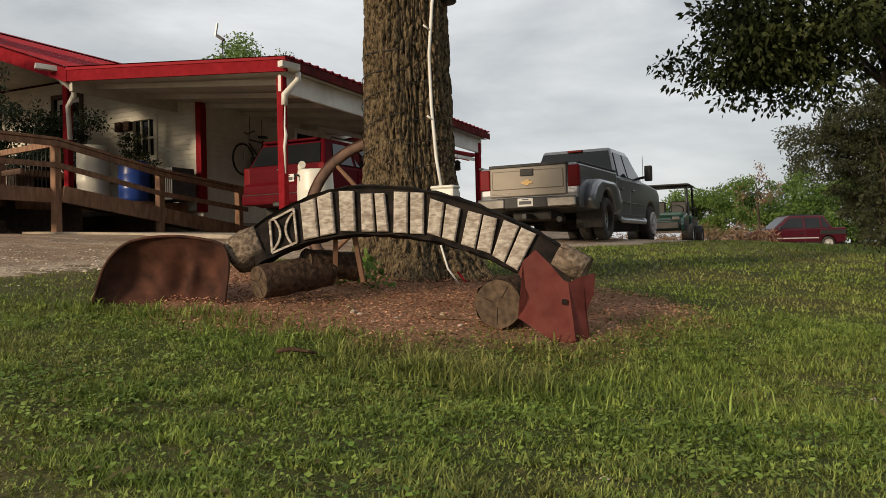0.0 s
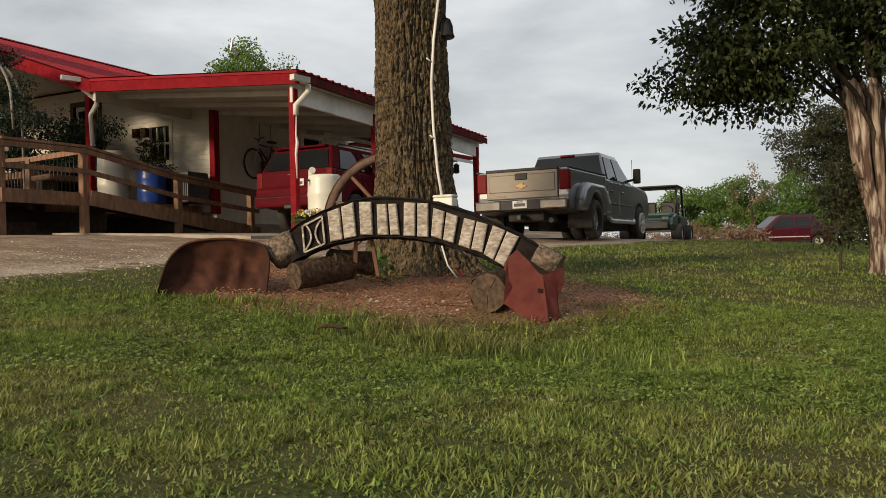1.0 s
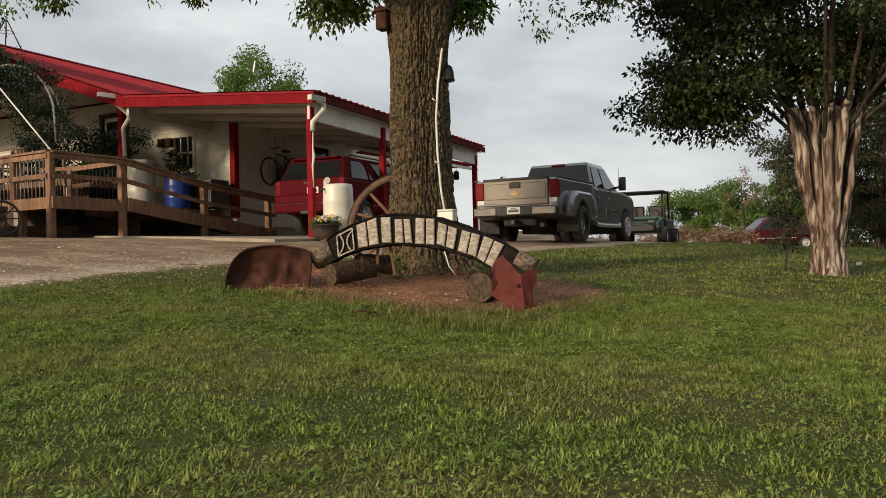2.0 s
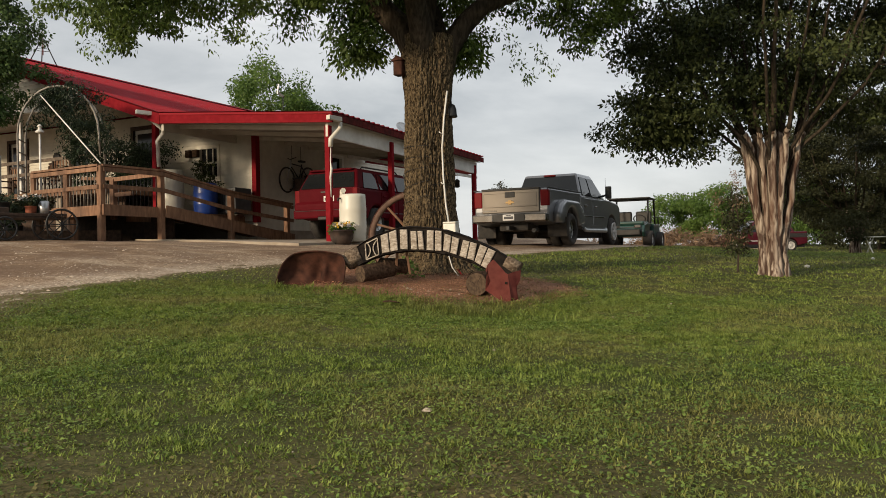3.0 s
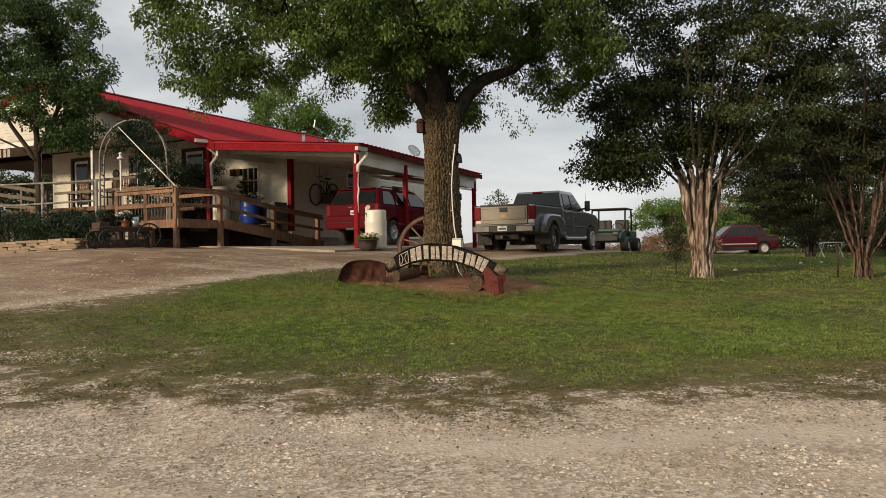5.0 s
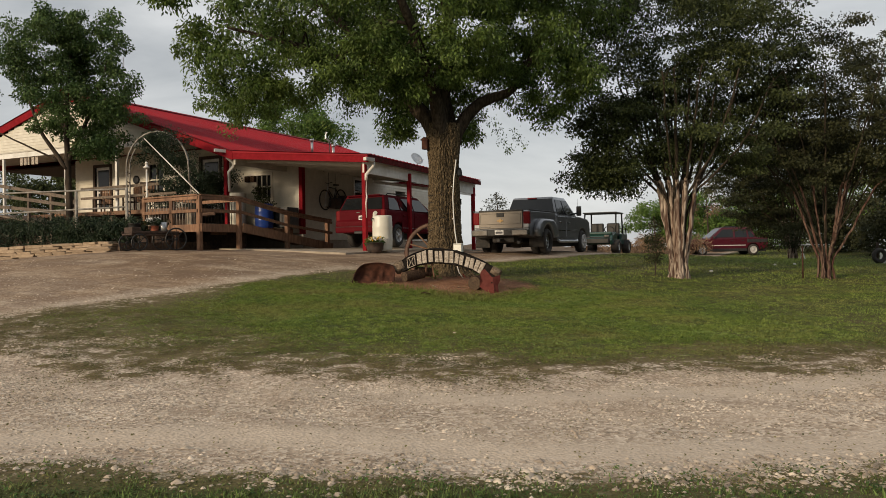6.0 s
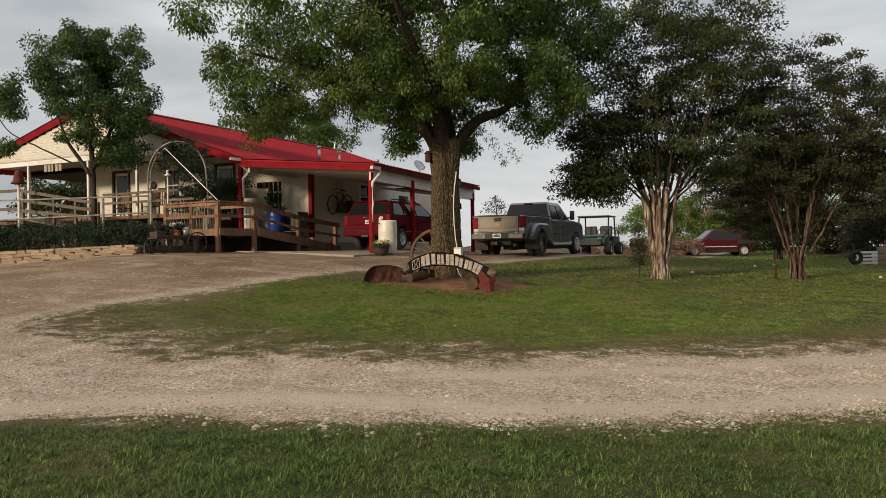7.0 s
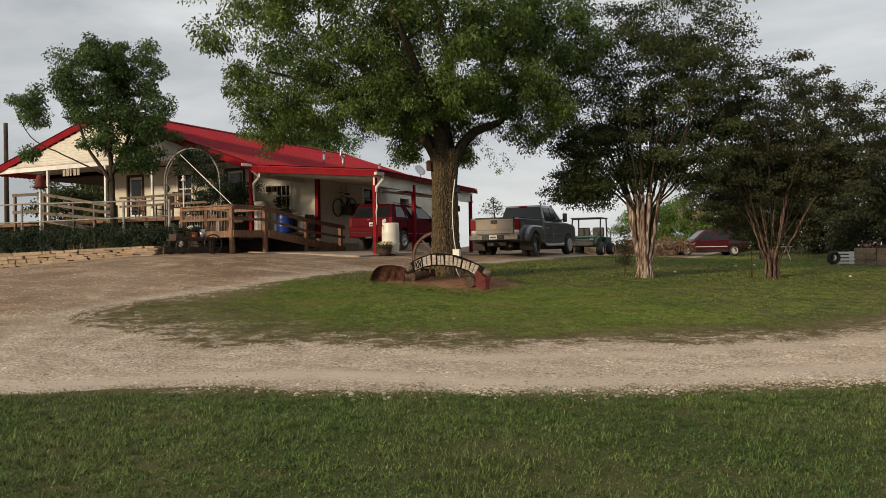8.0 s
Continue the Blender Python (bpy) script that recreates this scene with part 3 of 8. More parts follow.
# porch ceiling, front beam and posts
bm = bmesh.new()
quad_box(bm, -29.1, -15.9, FRONT + 0.02, WALL_Y, 5.40, 5.46)
part("porch_ceiling", bm, CEIL, house)
bm = bmesh.new()
quad_box(bm, -29.1, -17.6, FRONT + 0.05, FRONT + 0.19, 5.2, 5.398)
part("porch_beam", bm, WHITE_TRIM, house)
for x in (-28.6, -25.07, -21.5, -18.83):
    part("porch_post", soft_box(x - 0.05, x + 0.05, FRONT + 0.07, FRONT + 0.17, PORCH_Z, 5.2), WHITE_TRIM, house)
bm = bmesh.new()
quad_box(bm, -30.8, -15.3, FRONT - 0.05, WALL_Y + 0.02, PORCH_Z - 0.14, PORCH_Z)
part("porch_floor", bm, DECK_WOOD, house)
for x in np.arange(-30.6, -15.3, 1.9):
    bm = bmesh.new()
    quad_box(bm, x - 0.1, x + 0.1, FRONT + 0.1, FRONT + 0.3, land(x, FRONT) - 0.2, PORCH_Z - 0.14)
    part("pier", bm, CONCRETE, house)
# dark sheet added behind the piers, standing in for the shade under the porch
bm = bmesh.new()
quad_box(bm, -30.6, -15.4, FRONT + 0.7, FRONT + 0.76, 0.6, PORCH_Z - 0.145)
part("under_porch_shade", bm, DARK_WOOD, house)
# vents on the roof
for y, x, h in ((19.5, -16.2, 0.5), (21.5, -16.4, 0.42), (24.5, -16.0, 0.4)):
    z = RIDGE_Z - 0.338 * (x - RIDGE_X)
    bm = bmesh.new()
    tube(bm, [(x, y, z - 0.1), (x, y, z + h)], 0.06, 10)
    tube(bm, [(x, y, z + h), (x, y, z + h + 0.1)], 0.1, 10)
    part("roof_vent", bm, STEEL, house)

mast = thing("antenna_tripod", pose(RIDGE_X, 13.8, RIDGE_Z), "grey steel antenna tripod standing on the roof ridge", "antenna")
for k in range(3):
    g = 2 * math.pi * k / 3 + 0.5
    foot = (0.46 * math.cos(g), 0.46 * math.sin(g), 0.05 - 0.33 * abs(0.46 * math.cos(g)))
    bm = bmesh.new()
    tube(bm, [foot, (0.03 * math.cos(g), 0.03 * math.sin(g), 0.85)], 0.018, 6)
    part("leg", bm, BLACK_METAL, mast)
bm = bmesh.new()
tube(bm, [(0.22 * math.cos(2 * math.pi * i / 12), 0.22 * math.sin(2 * math.pi * i / 12), 0.48) for i in range(13)], 0.01, 5, caps=False)
part("brace_ring", bm, BLACK_METAL, mast)
bm = bmesh.new()
tube(bm, [(0, 0, 0.3), (0, 0, 1.9)], 0.02, 8)
part("mast_pole", bm, STEEL, mast)

# ---- carport ----
carport = thing("carport", pose(0, 0, 0), "lean-to carport with a red fascia and red posts", "carport")


def car_roof_z(x, y):
    return EAVE_Z + (CAR_Z - EAVE_Z) * (x - EAVE_X) / (CAR_X - EAVE_X) - EAVE_FALL * (y - FRONT) / (CAR_END - FRONT) * (x - EAVE_X) / (CAR_X - EAVE_X)


part("roof_sheet", ribbed((EAVE_X, FRONT, EAVE_Z + 0.012), (EAVE_X, CAR_END, EAVE_Z + 0.012), (CAR_X, FRONT, CAR_Z), (CAR_X, CAR_END, CAR_Z - EAVE_FALL)), RED_ROOF, carport)
bm = bmesh.new()
prism(bm, [(EAVE_X + 0.02, EAVE_Z - 0.03), (CAR_X, CAR_Z - 0.035), (CAR_X, CAR_Z - 0.27), (EAVE_X + 0.02, EAVE_Z - 0.29)], "y", FRONT - 0.035, FRONT + 0.02)
part("fascia", bm, RED_PAINT, carport, "red painted front fascia")
bm = bmesh.new()
prism(bm, [(EAVE_X + 0.02, EAVE_Z - 0.025), (CAR_X, CAR_Z - 0.03), (CAR_X, CAR_Z - 0.075), (EAVE_X + 0.02, EAVE_Z - 0.075)], "y", FRONT - 0.055, FRONT - 0.036)
part("drip_edge", bm, RED_ROOF, carport)
bm = bmesh.new()
slope_box(bm, (CAR_X - 0.015, FRONT + 0.03, CAR_Z - 0.12), (CAR_X - 0.015, CAR_END, CAR_Z - EAVE_FALL - 0.12), 0.015, 0.15)
part("side_fascia", bm, mat("weathered_dark_red", (0.075, 0.014, 0.014), (0.16, 0.03, 0.028), 9, 0.85, 0.15, stain=(0.05, 0.02, 0.016), stain_scale=2.5, stain_amount=0.8, spec=0.06), carport, "weathered red side fascia")
bm = bmesh.new()
slope_box(bm, (CAR_X - 0.24, FRONT + 0.1, CAR_Z - 0.38), (CAR_X - 0.24, CAR_END - 0.1, CAR_Z - EAVE_FALL - 0.38), 0.03, 0.36)
part("beam", bm, WHITE_TRIM, carport, "white painted side beam")
bm = bmesh.new()
c = [(EAVE_X - 2.47, FRONT + 0.03, 5.33), (CAR_X - 0.06, FRONT + 0.03, CAR_Z - 0.2), (CAR_X - 0.06, CAR_END - 0.03, CAR_Z - EAVE_FALL - 0.2), (EAVE_X - 2.47, CAR_END - 0.03, 5.33)]
mid = [(EAVE_X + 0.05, FRONT + 0.03, EAVE_Z - 0.235), (EAVE_X + 0.05, CAR_END - 0.03, EAVE_Z - 0.235)]
for dz in (0, 0.03):
    v = [bm.verts.new(Vector(p) + Vector((0, 0, dz))) for p in (c[0], mid[0], c[1], c[2], mid[1], c[3])]
    bm.faces.new((v[0], v[1], v[4], v[5]))
    bm.faces.new((v[1], v[2], v[3], v[4]))
part("ceiling", bm, CEIL, carport)
for y in np.arange(FRONT + 0.6, CAR_END, 1.2):
    bm = bmesh.new()
    slope_box(bm, (EAVE_X + 0.1, y, EAVE_Z - 0.30), (CAR_X - 0.3, y, CAR_Z - 0.29 - EAVE_FALL * (y - FRONT) / 8.7), 0.02, 0.1)
    part("rafter", bm, CEIL, carport)
bm = bmesh.new()
slope_box(bm, (EAVE_X + 0.03, FRONT + 0.05, EAVE_Z - 0.36), (EAVE_X + 0.03, WALL_Y, EAVE_Z - 0.36), 0.04, 0.22)
part("beam", bm, CEIL, carport)
def slab_sheet(x0, x1, y0, y1, n=14, m=24, up=0.03):
    """A thin slab that follows the ground."""
    bm = bmesh.new()
    top = [[bm.verts.new((x0 + (x1 - x0) * i / n, y0 + (y1 - y0) * j / m, land(x0 + (x1 - x0) * i / n, y0 + (y1 - y0) * j / m) + up)) for i in range(n + 1)] for j in range(m + 1)]
    low = [[bm.verts.new(v.co - Vector((0, 0, 0.15))) for v in r] for r in top]
    for j in range(m):
        for i in range(n):
            bm.faces.new((top[j][i], top[j][i + 1], top[j + 1][i + 1], top[j + 1][i]))
            bm.faces.new((low[j][i], low[j + 1][i], low[j + 1][i + 1], low[j][i + 1]))
    ring = [(0, i) for i in range(n + 1)] + [(j, n) for j in range(1, m + 1)] + [(m, i) for i in range(n - 1, -1, -1)] + [(j, 0) for j in range(m - 1, 0, -1)]
    for (a, b), (c, d) in zip(ring, ring[1:] + ring[:1]):
        bm.faces.new((top[a][b], top[c][d], low[c][d], low[a][b]))
    return bm


slab = setting("slab", slab_sheet(-12.5, -7.85, 9.2, 20.4), CONCRETE, "stained concrete carport slab", "slab")
for x, y in ((-8.30, 11.02), (-8.26, 13.85), (-8.3, 19.3)):
    part("post", soft_box(x - 0.065, x + 0.065, y - 0.065, y + 0.065, land(x, y) - 0.05, CAR_Z - 0.3 - EAVE_FALL * (y - FRONT) / 8.7), RED_PAINT, carport, "red painted post")
part("post", soft_box(-14.3, -14.16, 11.5, 11.64, DECK_Z, 4.78), RED_PAINT, carport, "red painted post")


def gutter(parent, run, spout):
    bm = bmesh.new()
    slope_box(bm, run[0], run[1], 0.06, 0.1)
    g = part("gutter", bm, WHITE_TRIM, parent, "white metal gutter end")
    bm = bmesh.new()
    tube(bm, spout, 0.055, 6)
    part("downspout", bm, WHITE_TRIM, parent, "white metal downspout")
    return g


gutter(carport, ((-13.80, 10.5, 4.73), (-13.47, 11.2, 4.70)),
       [(-13.72, 11.0, 4.68), (-13.78, 11.02, 4.58), (-13.6, 11.2, 4.36), (-13.6, 11.22, 4.26), (-13.92, 11.33, 4.08), (-13.9, 11.35, 3.4)])
gutter(carport, ((CAR_X - 0.02, FRONT - 0.16, CAR_Z - 0.17), (CAR_X + 0.06, FRONT + 0.22, CAR_Z - 0.18)),
       [(CAR_X + 0.03, 11.1, 4.02), (CAR_X + 0.03, 11.1, 3.88), (-8.17, 10.92, 3.62), (-8.17, 10.92, 3.45)])
bm = bmesh.new()
tube(bm, [(-8.19, 10.96, 3.5), (-8.20, 10.95, 3.1), (-8.17, 10.94, 2.95), (-8.21, 10.95, 2.75), (-8.20, 10.95, 2.3)], [0.012, 0.014, 0.03, 0.024, 0.01], 6)
part("peeling_strip", bm, WHITE_TRIM, carport, "torn white strip hanging beside the post")

# ---- trees ----
def bark_mat(name, a, b, deep, scale=9.0):
    return mat(name, a, b, scale, 0.9, 0.7, stain=deep, stain_scale=5.0, stain_amount=0.75, stretch=(1, 1, 0.22), spec=0.2, bump_scale=22)


BARK = mat("furrowed_bark", (0.020, 0.015, 0.010), (0.175, 0.128, 0.076), 55, 0.92, 1.0, stain=(0.21, 0.16, 0.09), stain_scale=26.0, stain_amount=0.5, stretch=(1, 1, 0.5), spec=0.15, bump_scale=90, low=0.4, high=0.62)
BARK_DARK = bark_mat("dark_bark", (0.035, 0.026, 0.02), (0.085, 0.065, 0.048), (0.02, 0.015, 0.012))
# darker bark for limbs inside the crowns: the shade there is put into its colour
BARK_LIMB_SHADED = bark_mat("shaded_limb_bark", (0.022, 0.017, 0.012), (0.075, 0.058, 0.04), (0.016, 0.012, 0.009), 24.0)
BARK_REDDISH = mat("reddish_brown_bark", (0.045, 0.026, 0.02), (0.19, 0.13, 0.10), 20, 0.88, 0.8, stain=(0.09, 0.04, 0.03), stain_scale=6.0, stain_amount=0.8, stretch=(1, 1, 0.12), spec=0.15, low=0.42, high=0.62)
BARK_SMOOTH = mat("peeling_smooth_bark", (0.075, 0.047, 0.036), (0.46, 0.385, 0.31), 20, 0.85, 0.8, stain=(0.12, 0.062, 0.042), stain_scale=7.0, stain_amount=0.75, stretch=(1, 1, 0.12), spec=0.2, low=0.42, high=0.62)
LEAF_BIG = mat("mid_green_leaves", (0.048, 0.088, 0.019), (0.150, 0.215, 0.050), 1.3, 0.5, 0, rand=0.5, spec=0.3, trans=0.40)
LEAF_DARK = mat("dark_green_leaves", (0.032, 0.044, 0.016), (0.074, 0.092, 0.032), 0.8, 0.55, 0, rand=0.4, spec=0.2, trans=0.22)
LEAF_YARD = mat("glossy_green_leaves", (0.045, 0.085, 0.024), (0.10, 0.16, 0.05), 0.8, 0.5, 0, rand=0.4, spec=0.3, trans=0.35)
# olive leaves, darkened: the shade over the right-hand trees is in the colour
LEAF_OLIVE = mat("olive_green_leaves", (0.026, 0.031, 0.014), (0.058, 0.062, 0.027), 0.8, 0.6, 0, rand=0.35, spec=0.2, trans=0.18)
LEAF_FRESH = mat("fresh_green_leaves", (0.070, 0.130, 0.025), (0.14, 0.225, 0.05), 0.5, 0.55, 0, rand=0.3, spec=0.3, trans=0.35)
SHRUB = mat("dark_shrub_leaves", (0.016, 0.030, 0.016), (0.035, 0.055, 0.026), 0.8, 0.55, 0, rand=0.3, spec=0.3, trans=0.2)
DRY = mat("dry_brush", (0.12, 0.075, 0.045), (0.24, 0.16, 0.10), 2.0, 0.9, 0, rand=0.3)


def raw_mesh(name, co, faces, material):
    """A mesh of equal faces from arrays."""
    me = bpy.data.meshes.new(name)
    k = faces.shape[1]
    me.vertices.add(len(co))
    me.vertices.foreach_set("co", co.astype(np.float32).ravel())
    me.loops.add(faces.size)
    me.loops.foreach_set("vertex_index", faces.astype(np.int32).ravel())
    me.polygons.add(len(faces))
    me.polygons.foreach_set("loop_start", np.arange(0, faces.size, k, dtype=np.int32))
    me.update(calc_edges=True)
    me.materials.append(material)
    return me


def leaf_mesh(name, clumps, count, size, spread, material, seed, droop=0.3, slim=0.45, flat_z=(0.5, 0.95)):
    """Many single leaves, each a bent kite of four corners, gathered round the clump centres."""
    rg = np.random.default_rng(seed)
    c = np.asarray(clumps, float)
    n = len(c) * count
    which = np.repeat(np.arange(len(c)), count)
    r = rg.normal(size=(n, 3))
    r /= np.linalg.norm(r, axis=1, keepdims=True)
    own = rg.uniform(0.65, 1.35, len(c))[which, None]
    flat = np.stack([rg.uniform(0.8, 1.25, len(c)), rg.uniform(0.8, 1.25, len(c)), rg.uniform(*flat_z, len(c))], -1)[which]
    p = c[which] + r * (rg.random(n) ** 0.5)[:, None] * spread * own * flat
    p[:, 2] -= droop * spread * (np.hypot(r[:, 0], r[:, 1])) * rg.random(n)
    way = rg.normal(size=(n, 3)) * 0.8 + r * 0.6
    way[:, 2] -= 0.5 + droop
    way /= np.linalg.norm(way, axis=1, keepdims=True)
    side = np.cross(way, rg.normal(size=(n, 3)))
    side /= np.linalg.norm(side, axis=1, keepdims=True) + 1e-9
    up = np.cross(way, side)
    s = size * rg.uniform(0.6, 1.35, n)[:, None]
    co = np.stack([p, p + way * s * 0.45 + side * s * slim * 0.5 + up * s * 0.08, p + way * s - up * s * 0.05, p + way * s * 0.45 - side * s * slim * 0.5 + up * s * 0.08], 1).reshape(-1, 3)
    return raw_mesh(name, co, np.arange(4 * n).reshape(-1, 4), material)


def branches(bm, limbs, clumps, rnd, r0=0.05, seg=5):
    """Limbs given as (points, radius at foot, radius at tip), and a bough from the nearest limb to each clump."""
    nodes = []
    for pts, ra, rb in limbs:
        pts = [Vector(p) for p in pts]
        fine = []
        for i in range(len(pts) - 1):
            p0, p1, p2, p3 = pts[max(i - 1, 0)], pts[i], pts[i + 1], pts[min(i + 2, len(pts) - 1)]
            for k in range(5):
                t = k / 5
                fine.append(0.5 * ((2 * p1) + (p2 - p0) * t + (2 * p0 - 5 * p1 + 4 * p2 - p3) * t * t + (3 * p1 - p0 - 3 * p2 + p3) * t ** 3))
        fine.append(pts[-1])
        fine = [f + Vector([rnd.uniform(-0.02, 0.02) for _ in range(3)]) for f in fine]
        rad = [ra + (rb - ra) * i / (len(fine) - 1) for i in range(len(fine))]
        tube(bm, fine, rad, max(seg + 3, 8))
        nodes += [(f, q) for f, q in list(zip(fine, rad))[len(fine) // 4:]]
    order = sorted(clumps, key=lambda c: min((Vector(c) - f).length for f, _ in nodes))
    for c in order:
        c = Vector(c)
        f, q = min(nodes, key=lambda e: (c - e[0]).length + (0.8 if e[0].z > c.z + 0.6 else 0))
        r = min(r0, q * 0.6)
        mid = f.lerp(c, 0.5) + Vector((rnd.uniform(-0.2, 0.2), rnd.uniform(-0.2, 0.2), rnd.uniform(-0.02, 0.3)))
        tube(bm, [f, f.lerp(mid, 0.6), mid, mid.lerp(c, 0.6), c], [r, r * 0.85, r * 0.65, r * 0.45, r * 0.2], seg, caps=False)
        nodes += [(mid, r * 0.65), (mid.lerp(c, 0.6), r * 0.45)]


def at(base, aside, ahead, z):
    """A place given by its way aside and ahead of a base, as the camera looks, at height z."""
    p = Vector(base) + ASIDE * aside + AHEAD * ahead
    return Vector((p.x, p.y, z))


def crown_points(base, n, centre, radii, floor_z, seed, shell=0.55, keep=None):
    rg = random.Random(seed)
    out = []
    while len(out) < n:
        v = Vector([rg.gauss(0, 1) for _ in range(3)]).normalized() * (shell + (1 - shell) * rg.random() ** 0.6)
        v *= 1 + 0.14 * math.sin(5 * v.x + seed) + 0.12 * math.cos(6 * v.z + 3 * v.y)
        a, h, z = centre[0] + v.x * radii[0], centre[1] + v.y * radii[1], centre[2] + v.z * radii[2]
        if z < floor_z + 0.25 * math.sin(a * 2.1) + 0.2 * math.cos(h * 1.7):
            continue
        if keep and not keep(a, h, z):
            continue
        out.append(at(base, a, h, z))
    return out


def big_trunk(base, height, radius_at, seed):
    """A thick trunk with deep upright furrows in its bark."""
    seg, rows = 300, 330
    z0 = base[2] - 0.15
    co = np.zeros((rows, seg, 3))
    for j in range(rows):
        h = height * j / (rows - 1)
        z = z0 + h
        r = radius_at(z)
        for k in range(seg):
            a = 2 * math.pi * k / seg
            lobe = 1 + 0.05 * math.sin(3 * a + 0.6) + 0.035 * math.sin(5 * a + 2.0 + h * 0.2)
            flare = 0.11 * math.exp(-h / 0.28) * (1 + 0.9 * math.sin(6 * a + 1.0))
            q = Vector((math.cos(a) * 4.2, math.sin(a) * 4.2, z * 1.25 + seed))
            warp = noise.noise(q * 0.9)
            crack = math.exp(-(noise.noise(Vector((q.x * 2.5 + warp * 1.6, q.y * 2.5 - warp * 1.6, q.z * 1.75))) / 0.12) ** 2)
            cross = math.exp(-(noise.noise(Vector((q.x * 1.6 + 7, q.y * 1.6 - warp, q.z * 5.2))) / 0.10) ** 2)
            small = noise.noise(Vector((q.x * 8.3, q.y * 8.3, q.z * 7.0 + 3)))
            rr = r * lobe + flare * r / 0.36 + 0.012 - 0.042 * crack - 0.024 * cross * (1 - crack) + 0.014 * small
            co[j, k] = (base[0] + math.cos(a) * rr, base[1] + math.sin(a) * rr, z)
    i = np.arange(rows * seg).reshape(rows, seg)
    f = np.stack([i[:-1], np.roll(i, -1, 1)[:-1], np.roll(i, -1, 1)[1:], i[1:]], -1).reshape(-1, 4)
    me = raw_mesh("trunk", co.reshape(-1, 3), f, BARK)
    me.shade_smooth()
    return me


# the big tree behind the sign
B1 = (-2.95, 5.62, land(-2.95, 5.62))
big_tree = thing("shade_tree", pose(0, 0, 0), "old shade tree with thick furrowed trunk and broad leafy crown", "tree")
trunk_ob = new("trunk", big_trunk(B1, 3.5, lambda z: float(np.interp(z, [0.3, 0.6, 0.85, 1.15, 1.5, 2.4, 3.1, 3.6, 4.1], [0.58, 0.52, 0.465, 0.395, 0.358, 0.335, 0.318, 0.36, 0.36])), 1.7))
trunk_ob.parent = big_tree
c1 = crown_points(B1, 330, (-1.7, 0.2, 7.4), (4.4, 4.2, 3.6), 4.7, 11, 0.45)
c1 += crown_points(B1, 130, (-1.6, 0.2, 8.3), (4.2, 3.9, 2.9), 6.2, 16, 0.45)
# skirts that droop round the fork and out to the side
c1 += crown_points(B1, 70, (-0.6, -1.2, 5.2), (1.9, 1.6, 0.9), 4.35, 18, 0.1)
c1 += crown_points(B1, 30, (-3.6, 0.2, 5.2), (2.2, 2.2, 0.8), 4.45, 12, 0.3)
c1 += crown_points(B1, 30, (-4.4, 0.3, 4.9), (1.4, 1.8, 0.8), 4.15, 20, 0.2)
c1 += crown_points(B1, 45, (-0.2, 1.4, 5.2), (1.8, 1.3, 0.9), 4.4, 19, 0.1)
c1 += crown_points(B1, 80, (2.2, 0.5, 6.5), (1.8, 2.0, 1.9), 4.9, 17, 0.25)
c1 += crown_points(B1, 34, (2.2, 0.2, 5.0), (1.4, 1.6, 0.8), 4.4, 13, 0.2)
c1 += [at(B1, 2.0, 0.6, 4.45), at(B1, 2.35, 0.7, 4.2), at(B1, 1.7, 0.5, 4.6), at(B1, 2.65, 0.9, 4.5)]
c1 += crown_points(B1, 14, (-1.0, 0.4, 4.25), (0.5, 0.5, 0.7), 3.55, 14, 0.2) + crown_points(B1, 6, (0.48, 0.5, 3.9), (0.22, 0.3, 0.45), 3.5, 15, 0.2)
bm = bmesh.new()
limbs1 = [([at(B1, 0, 0, 3.2), at(B1, -0.25, 0, 4.0), at(B1, -1.0, 0.2, 4.9), at(B1, -2.2, 0.6, 6.4), at(B1, -3.4, 0.8, 7.6)], 0.25, 0.06),
          ([at(B1, 0.05, 0, 3.2), at(B1, 0.35, 0.05, 3.9), at(B1, 0.85, 0.1, 4.5), at(B1, 1.6, 0.2, 4.85), at(B1, 2.3, 0.3, 6.2)], 0.20, 0.05),
          ([at(B1, 0, 0.05, 3.2), at(B1, -0.05, 0.1, 4.3), at(B1, 0.2, 0.5, 6.2), at(B1, -0.3, 0.8, 8.6)], 0.25, 0.06),
          ([at(B1, 0, -0.05, 3.3), at(B1, -0.15, -0.5, 4.4), at(B1, -0.6, -1.6, 5.8), at(B1, -1.2, -2.8, 7.0)], 0.2, 0.05),
          ([at(B1, 0, 0.1, 3.3), at(B1, 0.1, 0.7, 4.5), at(B1, -0.8, 2.0, 6.2), at(B1, -1.6, 3.0, 7.6)], 0.18, 0.05),
          ([at(B1, -1.0, 0.2, 4.9), at(B1, -2.6, -0.6, 5.5), at(B1, -4.4, -1.2, 5.9)], 0.10, 0.03)]
branches(bm, limbs1, c1, random.Random(5), 0.045)
part("branchwork", bm, BARK_LIMB_SHADED, big_tree)
twigs = [at(B1, a, h, z) for a, h, z in ((1.2, 0.0, 3.95), (1.3, 0.05, 3.7), (1.45, 0.1, 3.5), (1.6, 0.1, 3.85), (1.75, 0.2, 3.65), (1.05, -0.1, 4.1), (-2.3, -0.4, 3.95), (-2.5, -0.3, 4.15), (-3.0, -0.2, 4.1), (-4.7, 0.0, 3.95), (-4.9, 0.1, 4.1))]
twig_ob = new("twig_spray", leaf_mesh("twig_spray", twigs, 42, 0.06, 0.16, LEAF_BIG, 23, 0.8, 0.42, (0.9, 1.4)))
twig_ob.parent = big_tree
tagged(twig_ob, "thin leafy twigs hanging below the crown", kind="stuff")
low1 = [p for p in c1 if p.z < 5.6]
